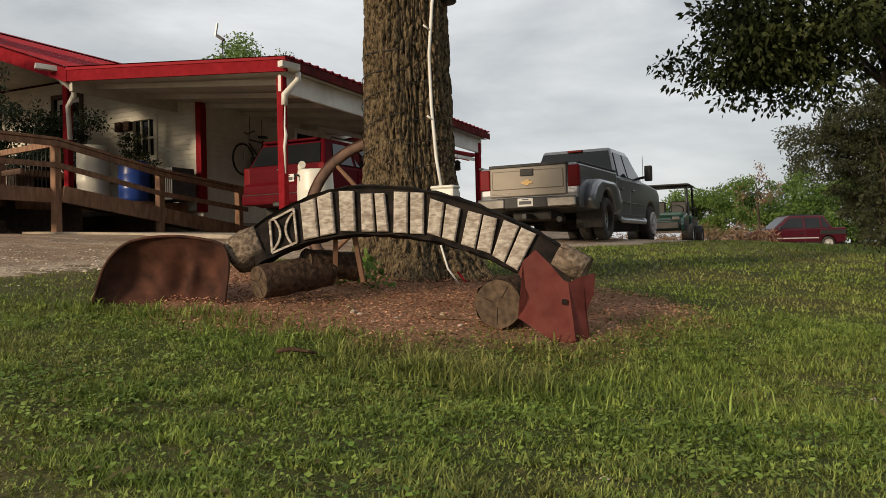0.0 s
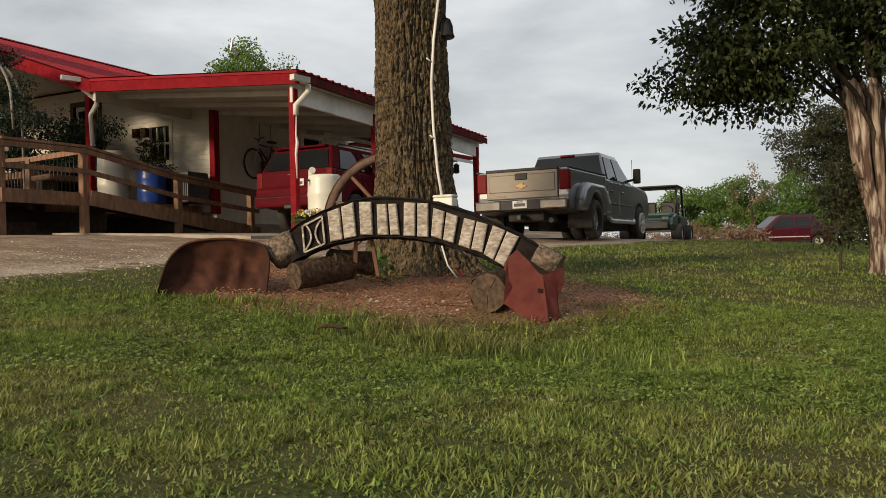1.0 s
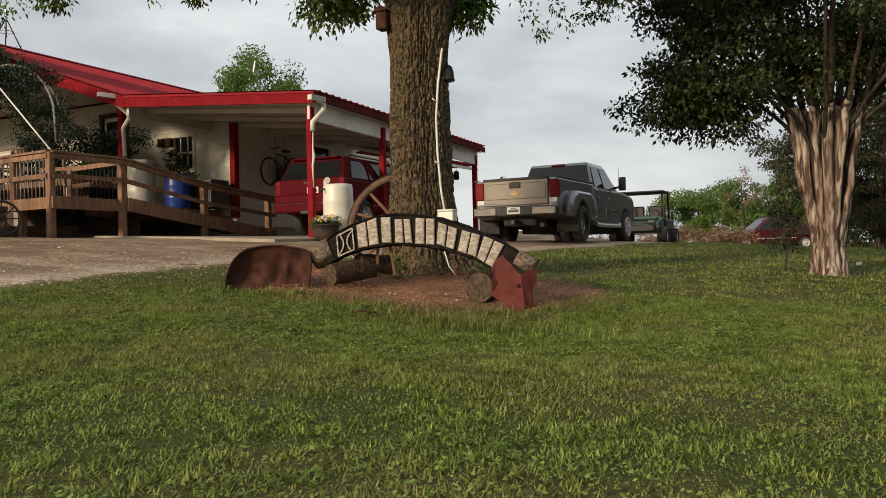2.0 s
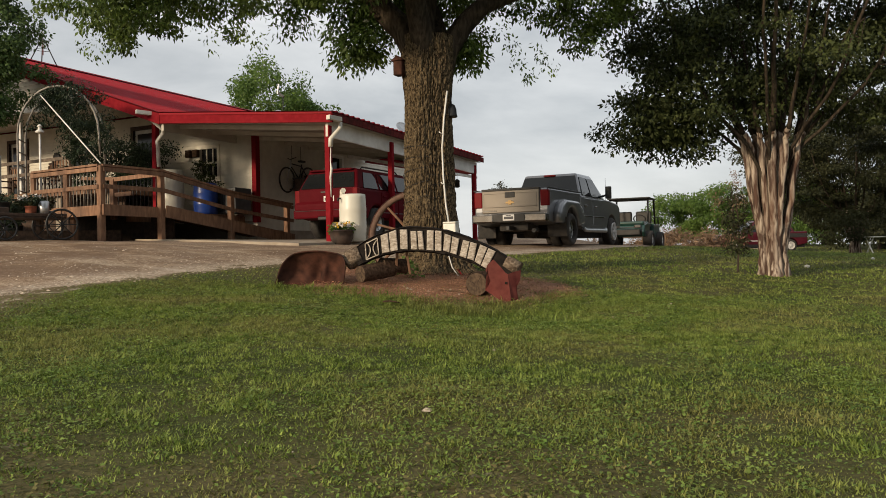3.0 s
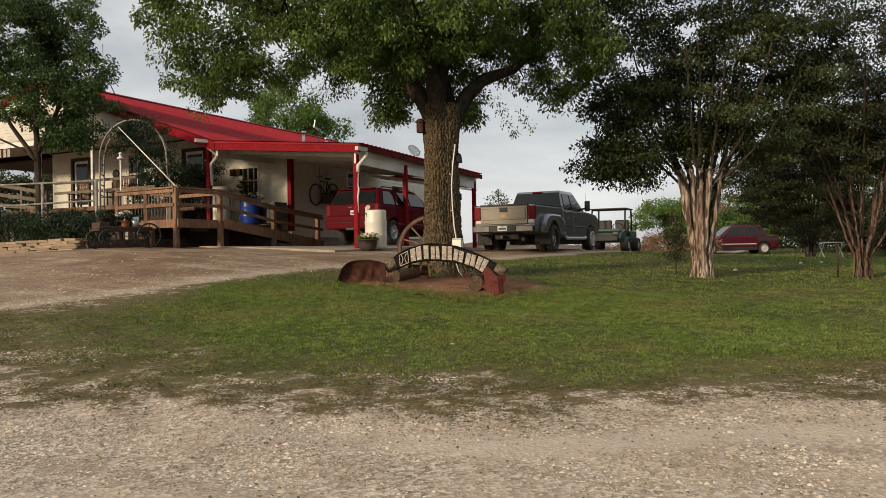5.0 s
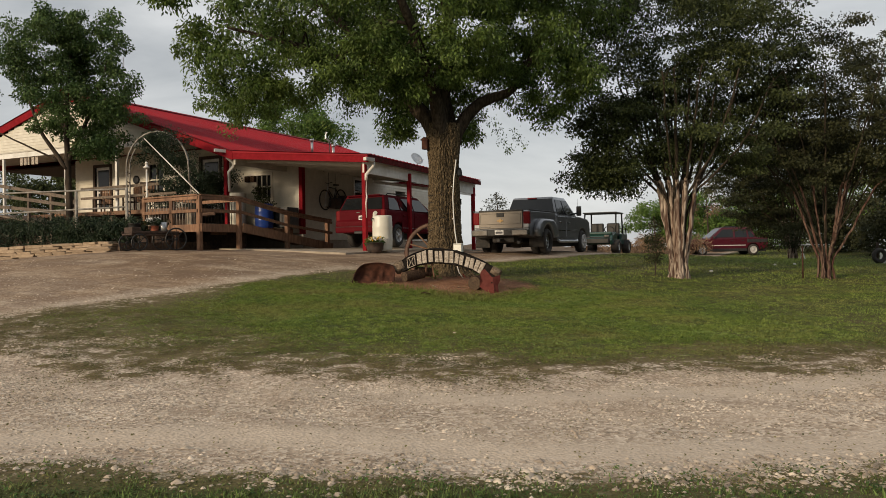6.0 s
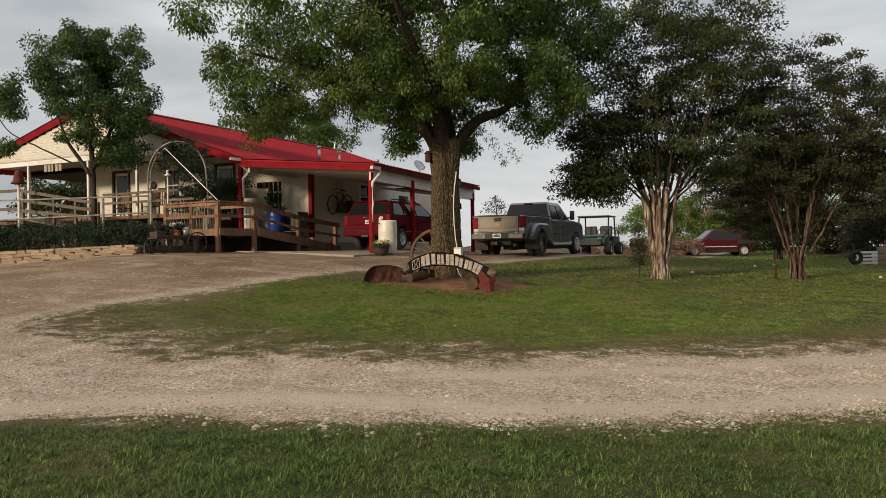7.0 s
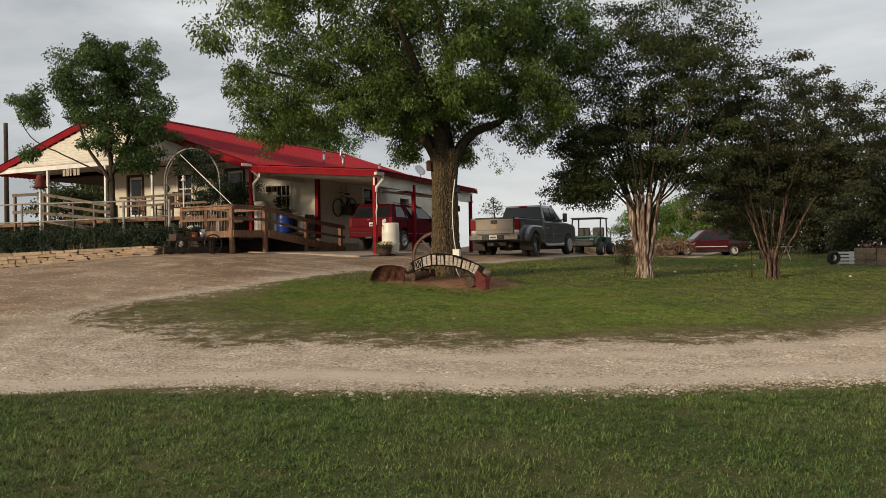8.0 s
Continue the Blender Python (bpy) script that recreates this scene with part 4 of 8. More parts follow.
new("crown", leaf_mesh("crown", [p for p in c1 if p.z >= 5.6], 245, 0.105, 0.45, LEAF_BIG, 21, 0.55, 0.42)).parent = big_tree
new("lower_crown", leaf_mesh("lower_crown", low1, 230, 0.085, 0.30, LEAF_BIG, 22, 0.6, 0.42)).parent = big_tree


def many_stemmed(base, spread, fork, stems, crown, leaves, size, seed, leaf_mat, label, r=0.1, clump=0.55, tall=6.5, bark=None):
    """A tree of many smooth stems that fan out of one foot."""
    rnd = random.Random(seed)
    t = thing("crape_myrtle", pose(0, 0, 0), label, "tree", "many-stemmed trees on the lawn")
    uppers = []
    for i in range(stems):
        bm = bmesh.new()
        a = 2 * math.pi * i / stems + rnd.uniform(-0.25, 0.25)
        inner = 0.55 if i % 3 == 0 else 1.0
        s0, s1, s2 = 0.17 * inner, spread * inner * rnd.uniform(0.75, 1.2), spread * inner * rnd.uniform(2.4, 4.2)
        pts = [at(base, math.cos(a) * s, math.sin(a) * s, z) for s, z in
               ((s0 * 1.35, base[2] - 0.1), (s0, base[2] + 0.45), (s0 + (s1 - s0) * 0.4, base[2] + 0.5 * (fork - base[2])), (s1, fork), (s1 + (s2 - s1) * 0.45, fork + 1.2), (s2, min(tall, fork + 2.8)))]
        rr = r * rnd.uniform(0.7, 1.15)
        knee = pts[3].lerp(pts[4], 0.22)
        branches(bm, [(pts[:4] + [knee], rr, rr * 0.62)], [], rnd, 0.03)
        part("stem", bm, bark or BARK_SMOOTH, t, "smooth peeling stem")
        uppers.append(([knee, pts[4], pts[5]], rr * 0.6, rr * 0.2))
    bm = bmesh.new()
    fan = [([at(base, math.cos(a) * 0.14, math.sin(a) * 0.14, fork - 1.3), at(base, math.cos(a) * spread * 0.9, math.sin(a) * spread * 0.9, fork - 0.15), at(base, math.cos(a) * 1.5, math.sin(a) * 1.4, fork + 1.0), at(base, math.cos(a) * 2.3, math.sin(a) * 2.2, fork + 2.6)], r * 0.4, 0.02)
           for a in [2 * math.pi * (i + 0.5) / 8 for i in range(8)]]
    branches(bm, fan + uppers, crown, rnd, 0.026, 4)
    part("branchwork", bm, BARK_LIMB_SHADED, t)
    new("crown", leaf_mesh("crown", crown, leaves, size, clump, leaf_mat, seed, 0.3, 0.5, (0.22, 0.5))).parent = t
    return t


B2 = (1.21, 10.55, land(1.21, 10.55))
c2 = crown_points(B2, 400, (0.1, 0.1, 6.2), (3.15, 3.0, 3.2), 3.5, 31, 0.25)
c2 += crown_points(B2, 34, (-1.7, -0.6, 4.3), (0.95, 0.9, 0.9), 3.4, 35, 0.2)
c2 += crown_points(B2, 30, (-1.75, 0.3, 2.95), (0.95, 0.9, 0.5), 2.45, 37, 0.1)
c2 += crown_points(B2, 40, (0.1, 0.2, 3.7), (1.3, 1.3, 0.7), 3.0, 38, 0.1)
c2 += crown_points(B2, 90, (1.8, 0.3, 5.8), (1.7, 1.8, 2.2), 3.4, 36, 0.25)
c2 += crown_points(B2, 50, (-1.8, -0.1, 3.4), (1.05, 1.1, 0.85), 2.55, 32, 0.2)
c2 += crown_points(B2, 24, (1.7, 0.4, 3.7), (1.3, 1.2, 0.8), 2.8, 34, 0.2)
many_stemmed(B2, 0.42, 2.65, 15, c2, 158, 0.082, 33, LEAF_DARK, "many-stemmed tree with pale peeling bark and dark foliage", 0.088, 0.45)
B3 = (4.53, 13.5, land(4.53, 13.5))
c3 = crown_points(B3, 230, (0.9, 0.2, 4.8), (2.9, 2.8, 2.5), 2.5, 41, 0.25) + crown_points(B3, 110, (0.7, -0.2, 3.6), (2.8, 2.4, 1.2), 2.5, 44, 0.3)
many_stemmed(B3, 0.95, 2.6, 11, c3, 220, 0.080, 43, LEAF_OLIVE, "bushy many-stemmed tree with reddish lower bark and fine leaves", 0.042, 0.42, 5.5, BARK_REDDISH)
B4 = (2.8, 32.9, land(2.8, 32.9))
c4 = crown_points(B4, 280, (-0.3, 0.3, 4.3), (3.9, 2.8, 3.2), 1.4, 51, 0.2)
many_stemmed(B4, 0.45, 2.2, 8, c4, 230, 0.11, 53, LEAF_OLIVE, "shady many-stemmed tree further back on the lawn", 0.075, 0.6, 5.5)
B5 = (8.5, 17.0, land(8.5, 17.0))
c5 = crown_points(B5, 150, (1.2, 0.0, 4.2), (3.2, 2.6, 2.6), 2.0, 55, 0.3)
many_stemmed(B5, 0.5, 2.2, 8, c5, 230, 0.11, 56, LEAF_OLIVE, "dark many-stemmed tree by the lawn's far side", 0.075, 0.6, 5.5)


def plain_tree(name, base, limbs, crown, leaves, size, clump, leaf_mat, seed, label, category="tree", bark=None):
    t = thing(name, pose(0, 0, 0), label, category)
    bm = bmesh.new()
    branches(bm, limbs, crown, random.Random(seed), 0.045)
    part("trunk", bm, bark or BARK_DARK, t)
    new("crown", leaf_mesh("crown", crown, leaves, size, clump, leaf_mat, seed, 0.3, 0.5)).parent = t
    return t


# the yard tree before the porch
B6 = (-18.4, 8.5, land(-18.4, 8.5))
c6 = crown_points(B6, 130, (0.05, 0.0, 7.8), (1.9, 1.8, 2.15), 5.3, 61, 0.3) + crown_points(B6, 16, (1.6, 0, 6.2), (0.8, 0.8, 0.7), 5.2, 68, 0.2)
c6 += crown_points(B6, 16, (1.0, -0.1, 4.95), (0.9, 0.8, 0.6), 4.35, 70, 0.2)
c6 += crown_points(B6, 12, (0.3, 0.0, 5.75), (1.7, 1.5, 0.6), 5.05, 69, 0.3)
c6 += crown_points(B6, 14, (-2.9, -0.3, 6.9), (0.55, 0.6, 0.8), 5.4, 62, 0.2)
c6 += crown_points(B6, 4, (-2.9, -0.3, 5.3), (0.35, 0.3, 0.25), 4.9, 63, 0.2)
plain_tree("yard_tree", B6, [([at(B6, 0, 0, B6[2] - 0.1), at(B6, 0.05, 0, 3.4), at(B6, 0.0, 0, 4.6)], 0.12, 0.09),
                             ([at(B6, 0, 0, 4.4), at(B6, 0.7, 0.1, 6.0), at(B6, 1.3, 0.2, 7.8)], 0.09, 0.03),
                             ([at(B6, 0, 0, 4.5), at(B6, -0.1, 0.2, 6.4), at(B6, 0.1, 0.3, 8.8)], 0.10, 0.03),
                             ([at(B6, 0, 0, 4.2), at(B6, -0.9, -0.1, 5.6), at(B6, -1.4, -0.1, 7.4)], 0.08, 0.03),
                             ([at(B6, -0.3, 0, 4.5), at(B6, -1.7, -0.2, 5.2), at(B6, -2.9, -0.3, 5.9), at(B6, -3.5, -0.3, 7.0)], 0.035, 0.012)],
           c6, 270, 0.105, 0.38, LEAF_YARD, 64, "round-crowned yard tree with a bare lower trunk")
# trees behind the house and along the far field
def far_tree(x, y, tall, wide, seed, leaf_mat, label, n=90, leaves=130, size=0.32, low=0.25):
    b = (x, y, land(x, y))
    mid = (1 + low) / 2
    c = crown_points(b, n, (0, 0, b[2] + tall * mid), (wide, wide, tall * (1 - low) * 0.5), b[2] + tall * low * 0.8, seed, 0.3)
    return plain_tree("background_tree", b, [([at(b, 0, 0, b[2] - 0.2), at(b, 0.2, 0, b[2] + tall * 0.35), at(b, -0.2, 0, b[2] + tall * 0.75)], 0.03 * tall, 0.05)], c, leaves, size, wide * 0.20, leaf_mat, seed, label)


far_tree(-28.7, 35.3, 11.3, 4.1, 71, LEAF_FRESH, "tall fresh green tree rising behind the house roof", 130, 260, 0.19)
far_tree(-34.0, 20.0, 5.5, 3.0, 73, LEAF_DARK, "leafy tree seen beyond the open porch", 60, 200, 0.18, 0.05)
far_tree(-38.0, 26.0, 6.5, 4.0, 74, LEAF_DARK, "dark tree beyond the porch", 60, 140, 0.28, 0.05)
for i, (x, y, tall, wide, lm) in enumerate(((-9.0, 66, 4.6, 4.0, LEAF_FRESH), (-5.0, 64, 5.4, 4.0, LEAF_FRESH), (-0.5, 66, 5.2, 4.2, LEAF_FRESH), (1.2, 70.2, 12.5, 5.6, LEAF_OLIVE), (7.5, 62, 7.5, 4.2, LEAF_BIG), (12.0, 58, 8.5, 4.6, LEAF_OLIVE),
                                            (13.5, 46, 8.5, 4.6, LEAF_OLIVE), (19.0, 44, 9.0, 5.0, LEAF_DARK), (24.0, 38, 9.0, 5.0, LEAF_DARK), (27.0, 30, 9.0, 5.0, LEAF_DARK), (9.0, 48, 4.0, 4.0, LEAF_OLIVE), (14.0, 40, 3.6, 3.6, LEAF_OLIVE), (17.5, 36, 3.4, 3.6, LEAF_DARK), (20.5, 31, 3.4, 3.6, LEAF_DARK), (4.5, 55, 4.2, 4.0, LEAF_OLIVE), (11.0, 33, 6.8, 3.6, LEAF_OLIVE), (17.0, 34, 8.0, 4.4, LEAF_DARK))):
    far_tree(x, y, tall, wide, 80 + i, lm, "bushy tree along the far edge of the field", 70, 190, 0.22, 0.02)
# a thin, half-bare tree past the carport
bt = (-15.4, 39.2, land(-15.4, 39.2))
ct = crown_points(bt, 26, (0, 0, 4.4), (0.9, 0.8, 0.75), 3.6, 95, 0.3)
plain_tree("sapling", bt, [([at(bt, 0, 0, bt[2]), at(bt, 0.1, 0, 3.0), at(bt, 0, 0, 5.0)], 0.08, 0.03)], ct, 16, 0.13, 0.3, LEAF_OLIVE, 96, "thin half-bare sapling beyond the carport")
bt = (-5.0, 60.0, land(-5.0, 60.0))
ct = crown_points(bt, 30, (0, 0, 5.0), (2.2, 1.8, 1.7), 3.2, 97, 0.3)
plain_tree("sapling", bt, [([at(bt, 0, 0, bt[2]), at(bt, 0.1, 0, 3.0), at(bt, 0, 0, 5.4)], 0.1, 0.03)], ct, 20, 0.16, 0.45, DRY, 98, "bare twiggy sapling in the far field")
# low shrub at the foot of the many-stemmed tree
sp = at(B2, -0.56, 0.2, 0)
bs_ = (sp[0], sp[1], land(sp[0], sp[1]))
cs = crown_points(bs_, 40, (0, 0, bs_[2] + 0.8), (0.26, 0.26, 0.72), bs_[2] + 0.1, 101, 0.2)
plain_tree("shrub", bs_, [([at(bs_, 0, 0, bs_[2] - 0.05), at(bs_, 0.05, 0, bs_[2] + 0.7), at(bs_, 0, 0, bs_[2] + 1.4)], 0.02, 0.008)], cs, 30, 0.06, 0.15, LEAF_OLIVE, 102, "thin leafy shrub beside the many-stemmed tree", "shrub")

# ---- the carved sign and what lies round it ----
SO, SD = Vector((-2.15, 3.95, 0)), Vector((0.96, 0.28, 0)).normalized()
SN = Vector((SD.y, -SD.x, 0))                 # towards the camera
CHAR = mat("charred_wood", (0.008, 0.007, 0.007), (0.024, 0.019, 0.016), 14, 0.9, 0.4, spec=0.12)
CARVED = mat("carved_pale_wood", (0.27, 0.225, 0.18), (0.56, 0.50, 0.43), 26, 0.9, 0.5, stain=(0.18, 0.14, 0.105), stain_scale=9.0, stain_amount=0.65, stretch=(1, 1, 2.2), spec=0.15)
CUT_WOOD = mat("cut_log_end", (0.055, 0.037, 0.025), (0.13, 0.09, 0.06), 24, 0.92, 0.6, stain=(0.04, 0.03, 0.023), stain_scale=5.0, spec=0.15)
LOG_BARK = mat("grey_log_bark", (0.09, 0.065, 0.045), (0.27, 0.21, 0.155), 34, 0.92, 0.9, stain=(0.06, 0.04, 0.028), stain_scale=11, stain_amount=0.7, spec=0.15)
LOG_ROT = mat("rotting_log", (0.034, 0.021, 0.014), (0.10, 0.062, 0.04), 30, 0.95, 0.9, stain=(0.024, 0.015, 0.011), stain_scale=9.0, spec=0.12)
RUST = mat("rusty_steel", (0.034, 0.015, 0.011), (0.092, 0.038, 0.025), 9, 0.85, 0.2, stain=(0.035, 0.019, 0.016), stain_scale=2.6, stain_amount=0.85, detail=9.0, spec=0.15)
RUST_RED = mat("red_rusty_steel", (0.105, 0.022, 0.019), (0.165, 0.042, 0.033), 12, 0.8, 0.15, stain=(0.07, 0.024, 0.02), stain_scale=3.0, detail=9.0, spec=0.2)


def on_sign(s, z, d=0.0):
    p = SO + SD * s + SN * d
    return Vector((p.x, p.y, z))


def arc_top(s):
    u = s + 0.2
    return 1.262 - (0.49 if u < 0 else 0.285) * u * u


def arc_low(s):
    u = s + 0.2
    return 0.984 - (0.40 if u < 0 else 0.292) * u * u


sign = thing("carved_log_sign", pose(0, 0, 0), "arched charred log sign with pale raised plain bars", "sign")
bm = bmesh.new()
rnd = random.Random(3)
steps = [i / 44 for i in range(45)]
rings = []
for u in steps:
    s = -0.86 + 1.86 * u
    lo, hi = arc_low(s), arc_top(s)
    j = lambda: rnd.uniform(-0.006, 0.006)
    ring = [(s, lo + j(), -0.005), (s, lo - 0.015 + j(), -0.09), (s, lo + 0.02 + j(), -0.17), (s, (lo + hi) / 2 + j(), -0.21), (s, hi - 0.02 + j(), -0.17), (s, hi + 0.014 + j(), -0.08), (s, hi + j(), 0.004),
            (s, hi - 0.014, -0.016), (s, lo + 0.014, -0.016)]
    rings.append([bm.verts.new(on_sign(*q)) for q in ring])
n = len(rings[0])
for a, b in zip(rings, rings[1:]):
    for k in range(n):
        bm.faces.new((a[k], a[(k + 1) % n], b[(k + 1) % n], b[k]))
bm.faces.new(rings[0])
bm.faces.new(list(reversed(rings[-1])))
part("log_body", bm, CHAR, sign, "charred black carved log")


def bar(corners, name="bar"):
    """A raised plain bar on the sign's face between four corners (s, z), in order round it."""
    bm = bmesh.new()
    front = [bm.verts.new(on_sign(s, z, 0.012)) for s, z in corners]
    back = [bm.verts.new(on_sign(s, z, -0.03)) for s, z in corners]
    bm.faces.new(front)
    bm.faces.new(back)
    for i in range(4):
        bm.faces.new((front[i], front[(i + 1) % 4], back[(i + 1) % 4], back[i]))
    bmesh.ops.bevel(bm, geom=[e for e in bm.edges if e.verts[0] in front and e.verts[1] in front], offset=0.006, segments=1, affect="EDGES")
    part(name, bm, CARVED, sign, "pale weathered raised bar")


def blend(q, u0, u1):
    """The slice of a four-cornered field between two shares of its width."""
    a, b, c, d = [Vector(p) for p in q]
    return [tuple(a.lerp(b, u0)), tuple(a.lerp(b, u1)), tuple(d.lerp(c, u1)), tuple(d.lerp(c, u0))]


fields = [(((-0.564, 1.172), (-0.372, 1.236), (-0.354, 0.991), (-0.546, 0.957)), ((0, 0.46), (0.54, 1))),
          (((-0.326, 1.238), (-0.237, 1.235), (-0.231, 1.0), (-0.32, 1.003)), ((0, 1),)),
          (((-0.195, 1.217), (-0.045, 1.215), (-0.025, 0.992), (-0.192, 0.997)), ((0, 0.46), (0.56, 0.95))),
          (((0.005, 1.223), (0.18, 1.209), (0.174, 0.971), (-0.003, 0.986)), ((0, 0.46), (0.56, 1))),
          (((0.217, 1.176), (0.391, 1.112), (0.354, 0.924), (0.196, 0.977)), ((0, 0.46), (0.54, 1))),
          (((0.436, 1.098), (0.6, 1.048), (0.557, 0.851), (0.39, 0.908)), ((0, 0.47), (0.54, 1))),
          (((0.638, 1.041), (0.818, 0.954), (0.707, 0.752), (0.567, 0.84)), ((0, 0.47), (0.54, 1)))]
for q, slices in fields:
    for u0, u1 in slices:
        bar(blend(q, u0, u1))
# the plain mark at the sign's end: a pale outline with two bowed lines
bm = bmesh.new()
mark = [(-0.757, 1.075), (-0.607, 1.145), (-0.59, 0.945), (-0.745, 0.885)]
for i in range(4):
    a, b = mark[i], mark[(i + 1) % 4]
    slope_box(bm, on_sign(*a, 0.0), on_sign(*b, 0.0), 0.006, 0.013, up=SN)
for k in (-1, 1):
    pts = [(-0.676 + k * (0.062 - 0.045 * (1 - (2 * t - 1) ** 2)), 0.915 + 0.19 * t + k * 0.012) for t in [i / 8 for i in range(9)]]
    for a, b in zip(pts, pts[1:]):
        slope_box(bm, on_sign(*a, 0.0), on_sign(*b, 0.0), 0.006, 0.012, up=SN)
part("mark", bm, CARVED, sign, "pale outlined mark with bowed lines")
# pale barked stubs at both ends of the log
bm = bmesh.new()
tube(bm, [on_sign(-0.83, 0.962, -0.09), on_sign(-0.93, 0.92, -0.09), on_sign(-0.99, 0.88, -0.09), on_sign(-1.03, 0.855, -0.085)], [0.10, 0.115, 0.12, 0.105], 30, jag=0.07, rnd=rnd)
part("log_stub", bm, LOG_BARK, sign, "grey barked log stub")
bm = bmesh.new()
tube(bm, [on_sign(0.93, 0.835, -0.06), on_sign(1.0, 0.795, -0.05), on_sign(1.09, 0.745, -0.03)], [0.075, 0.08, 0.082], 18, jag=0.05, rnd=rnd)
part("log_stub", bm, LOG_BARK, sign, "grey barked log stub")
for s, lean in ((-0.40, 0.05), (-0.28, -0.01)):
    bm = bmesh.new()
    slope_box(bm, on_sign(s, 0.97, -0.15), on_sign(s - lean, 0.70, -0.28), 0.014, 0.022)
    part("prop", bm, DECK_WOOD, sign, "wooden prop")


def log_round(name, a, b, r, label, material, seed):
    rnd = random.Random(seed)
    a, b = Vector(a), Vector(b)
    d = (b - a).normalized()
    t = thing(name, pose(0, 0, 0), label, "log")
    bm = bmesh.new()
    pts = [a.lerp(b, i / 6) for i in range(7)]
    tube(bm, pts, [r * rnd.uniform(0.95, 1.05) for _ in pts], 22, caps=False, jag=0.045, rnd=rnd)
    part("bark", bm, material, t)
    for e, k in ((a, 1), (b, -1)):
        bm = bmesh.new()
        tube(bm, [e - d * k * 0.004, e + d * k * 0.02], r * 0.94, 22, jag=0.03, rnd=rnd)
        face = part("cut_face", bm, CUT_WOOD, t, "cracked grey cut face")
        u = d.orthogonal().normalized()
        w = d.cross(u)
        for i in range(3):
            g = i * 2.1 + rnd.uniform(-0.7, 0.7)
            way = u * math.cos(g) + w * math.sin(g)
            o = e - d * k * 0.0045
            bm = bmesh.new()
            slope_box(bm, o + way * r * rnd.uniform(0.05, 0.3), o + way * r * rnd.uniform(0.5, 0.88), 0.0018, 0.003, up=d)
            part("crack", bm, CHAR, face)
    return t


log_round("fallen_log", on_sign(-0.80, 0.715, 0.08), on_sign(-0.50, 0.77, -0.28), 0.105, "rotting sawn log propping up the sign", LOG_ROT, 7)
log_round("fallen_log", on_sign(0.63, 0.585, 0.34), on_sign(0.80, 0.62, -0.30), 0.135, "sawn log with a cracked round face", LOG_ROT, 8)
log_round("fallen_log", on_sign(-0.60, 0.82, -0.16), on_sign(-0.36, 0.79, -0.42), 0.09, "dark rotting log behind the sign", LOG_ROT, 9)

# old scraper pan standing on its edge
def scraper_pan():
    t = thing("scraper_pan", pose(0, 0, 0), "rusty steel scraper pan with a dented face, standing on its edge", "scraper")
    o = Vector((-3.6, 3.45, 0))
    bm = bmesh.new()
    nu, nv = 44, 26
    grid = []
    for j in range(nv + 1):
        v = j / nv
        row = []
        for i in range(nu + 1):
            u = i / nu
            # outline: straight foot, sloping left side, round upper corners
            ends = []
            for side in (0, 1):
                c = max(0.0, (v - 0.55) / 0.45)
                pull = (1 - math.sqrt(max(0.0, 1 - c * c))) * (0.22 if side == 0 else 0.12)
                ends.append(-0.375 + 0.16 * v + pull if side == 0 else 0.505 + 0.06 * v - pull)
            s = ends[0] + (ends[1] - ends[0]) * u
            z = 0.50 + 0.485 * v + 0.02 * math.sin(math.pi * u) * v - 0.03 * v * (u - 0.3)
            # a shallow bowl whose rim curls forward at the top and the sides
            hollow = (1 - abs(2 * u - 1) ** 5) * math.sin(math.pi * min(1.0, 0.10 + 0.90 * v)) ** 0.8
            depth = -0.17 * hollow - 0.03 * v
            depth += 0.085 * math.exp(-((u - 0.64 + 0.05 * (v - 0.5)) / 0.055) ** 2) * math.exp(-((v - 0.42) / 0.28) ** 2)
            depth -= 0.075 * math.exp(-((u - 0.53) / 0.09) ** 2 - ((v - 0.40) / 0.3) ** 2) + 0.03 * math.exp(-((u - 0.2) / 0.14) ** 2 - ((v - 0.45) / 0.3) ** 2)
            p = o + SD * s + SN * (depth + 0.02)
            row.append((Vector((p.x, p.y, z))))
        grid.append(row)
    front = [[bm.verts.new(p) for p in r] for r in grid]
    back = [[bm.verts.new(p - SN * 0.012) for p in r] for r in grid]
    for j in range(nv):
        for i in range(nu):
            bm.faces.new((front[j][i], front[j][i + 1], front[j + 1][i + 1], front[j + 1][i])).smooth = True
            bm.faces.new((back[j][i], back[j + 1][i], back[j + 1][i + 1], back[j][i + 1])).smooth = True
    edge = [(0, i) for i in range(nu + 1)] + [(j, nu) for j in range(1, nv + 1)] + [(nv, i) for i in range(nu - 1, -1, -1)] + [(j, 0) for j in range(nv - 1, 0, -1)]
    for (a, b), (c, d) in zip(edge, edge[1:] + edge[:1]):
        bm.faces.new((front[a][b], front[c][d], back[c][d], back[a][b]))
    part("pan", bm, RUST, t)
    bm = bmesh.new()
    rim = [grid[j][0] for j in range(nv + 1)] + [grid[nv][i] for i in range(nu + 1)] + [grid[j][nu] for j in range(nv, -1, -1)]
    tube(bm, rim, 0.009, 6)
    part("rolled_rim", bm, RUST, t)
    bm = bmesh.new()
    slope_box(bm, grid[0][0] + SN * 0.02 + Vector((0, 0, -0.005)), grid[0][nu] + SN * 0.02 + Vector((0, 0, -0.005)), 0.02, 0.03)
    part("cutting_edge", bm, RUST, t)


scraper_pan()


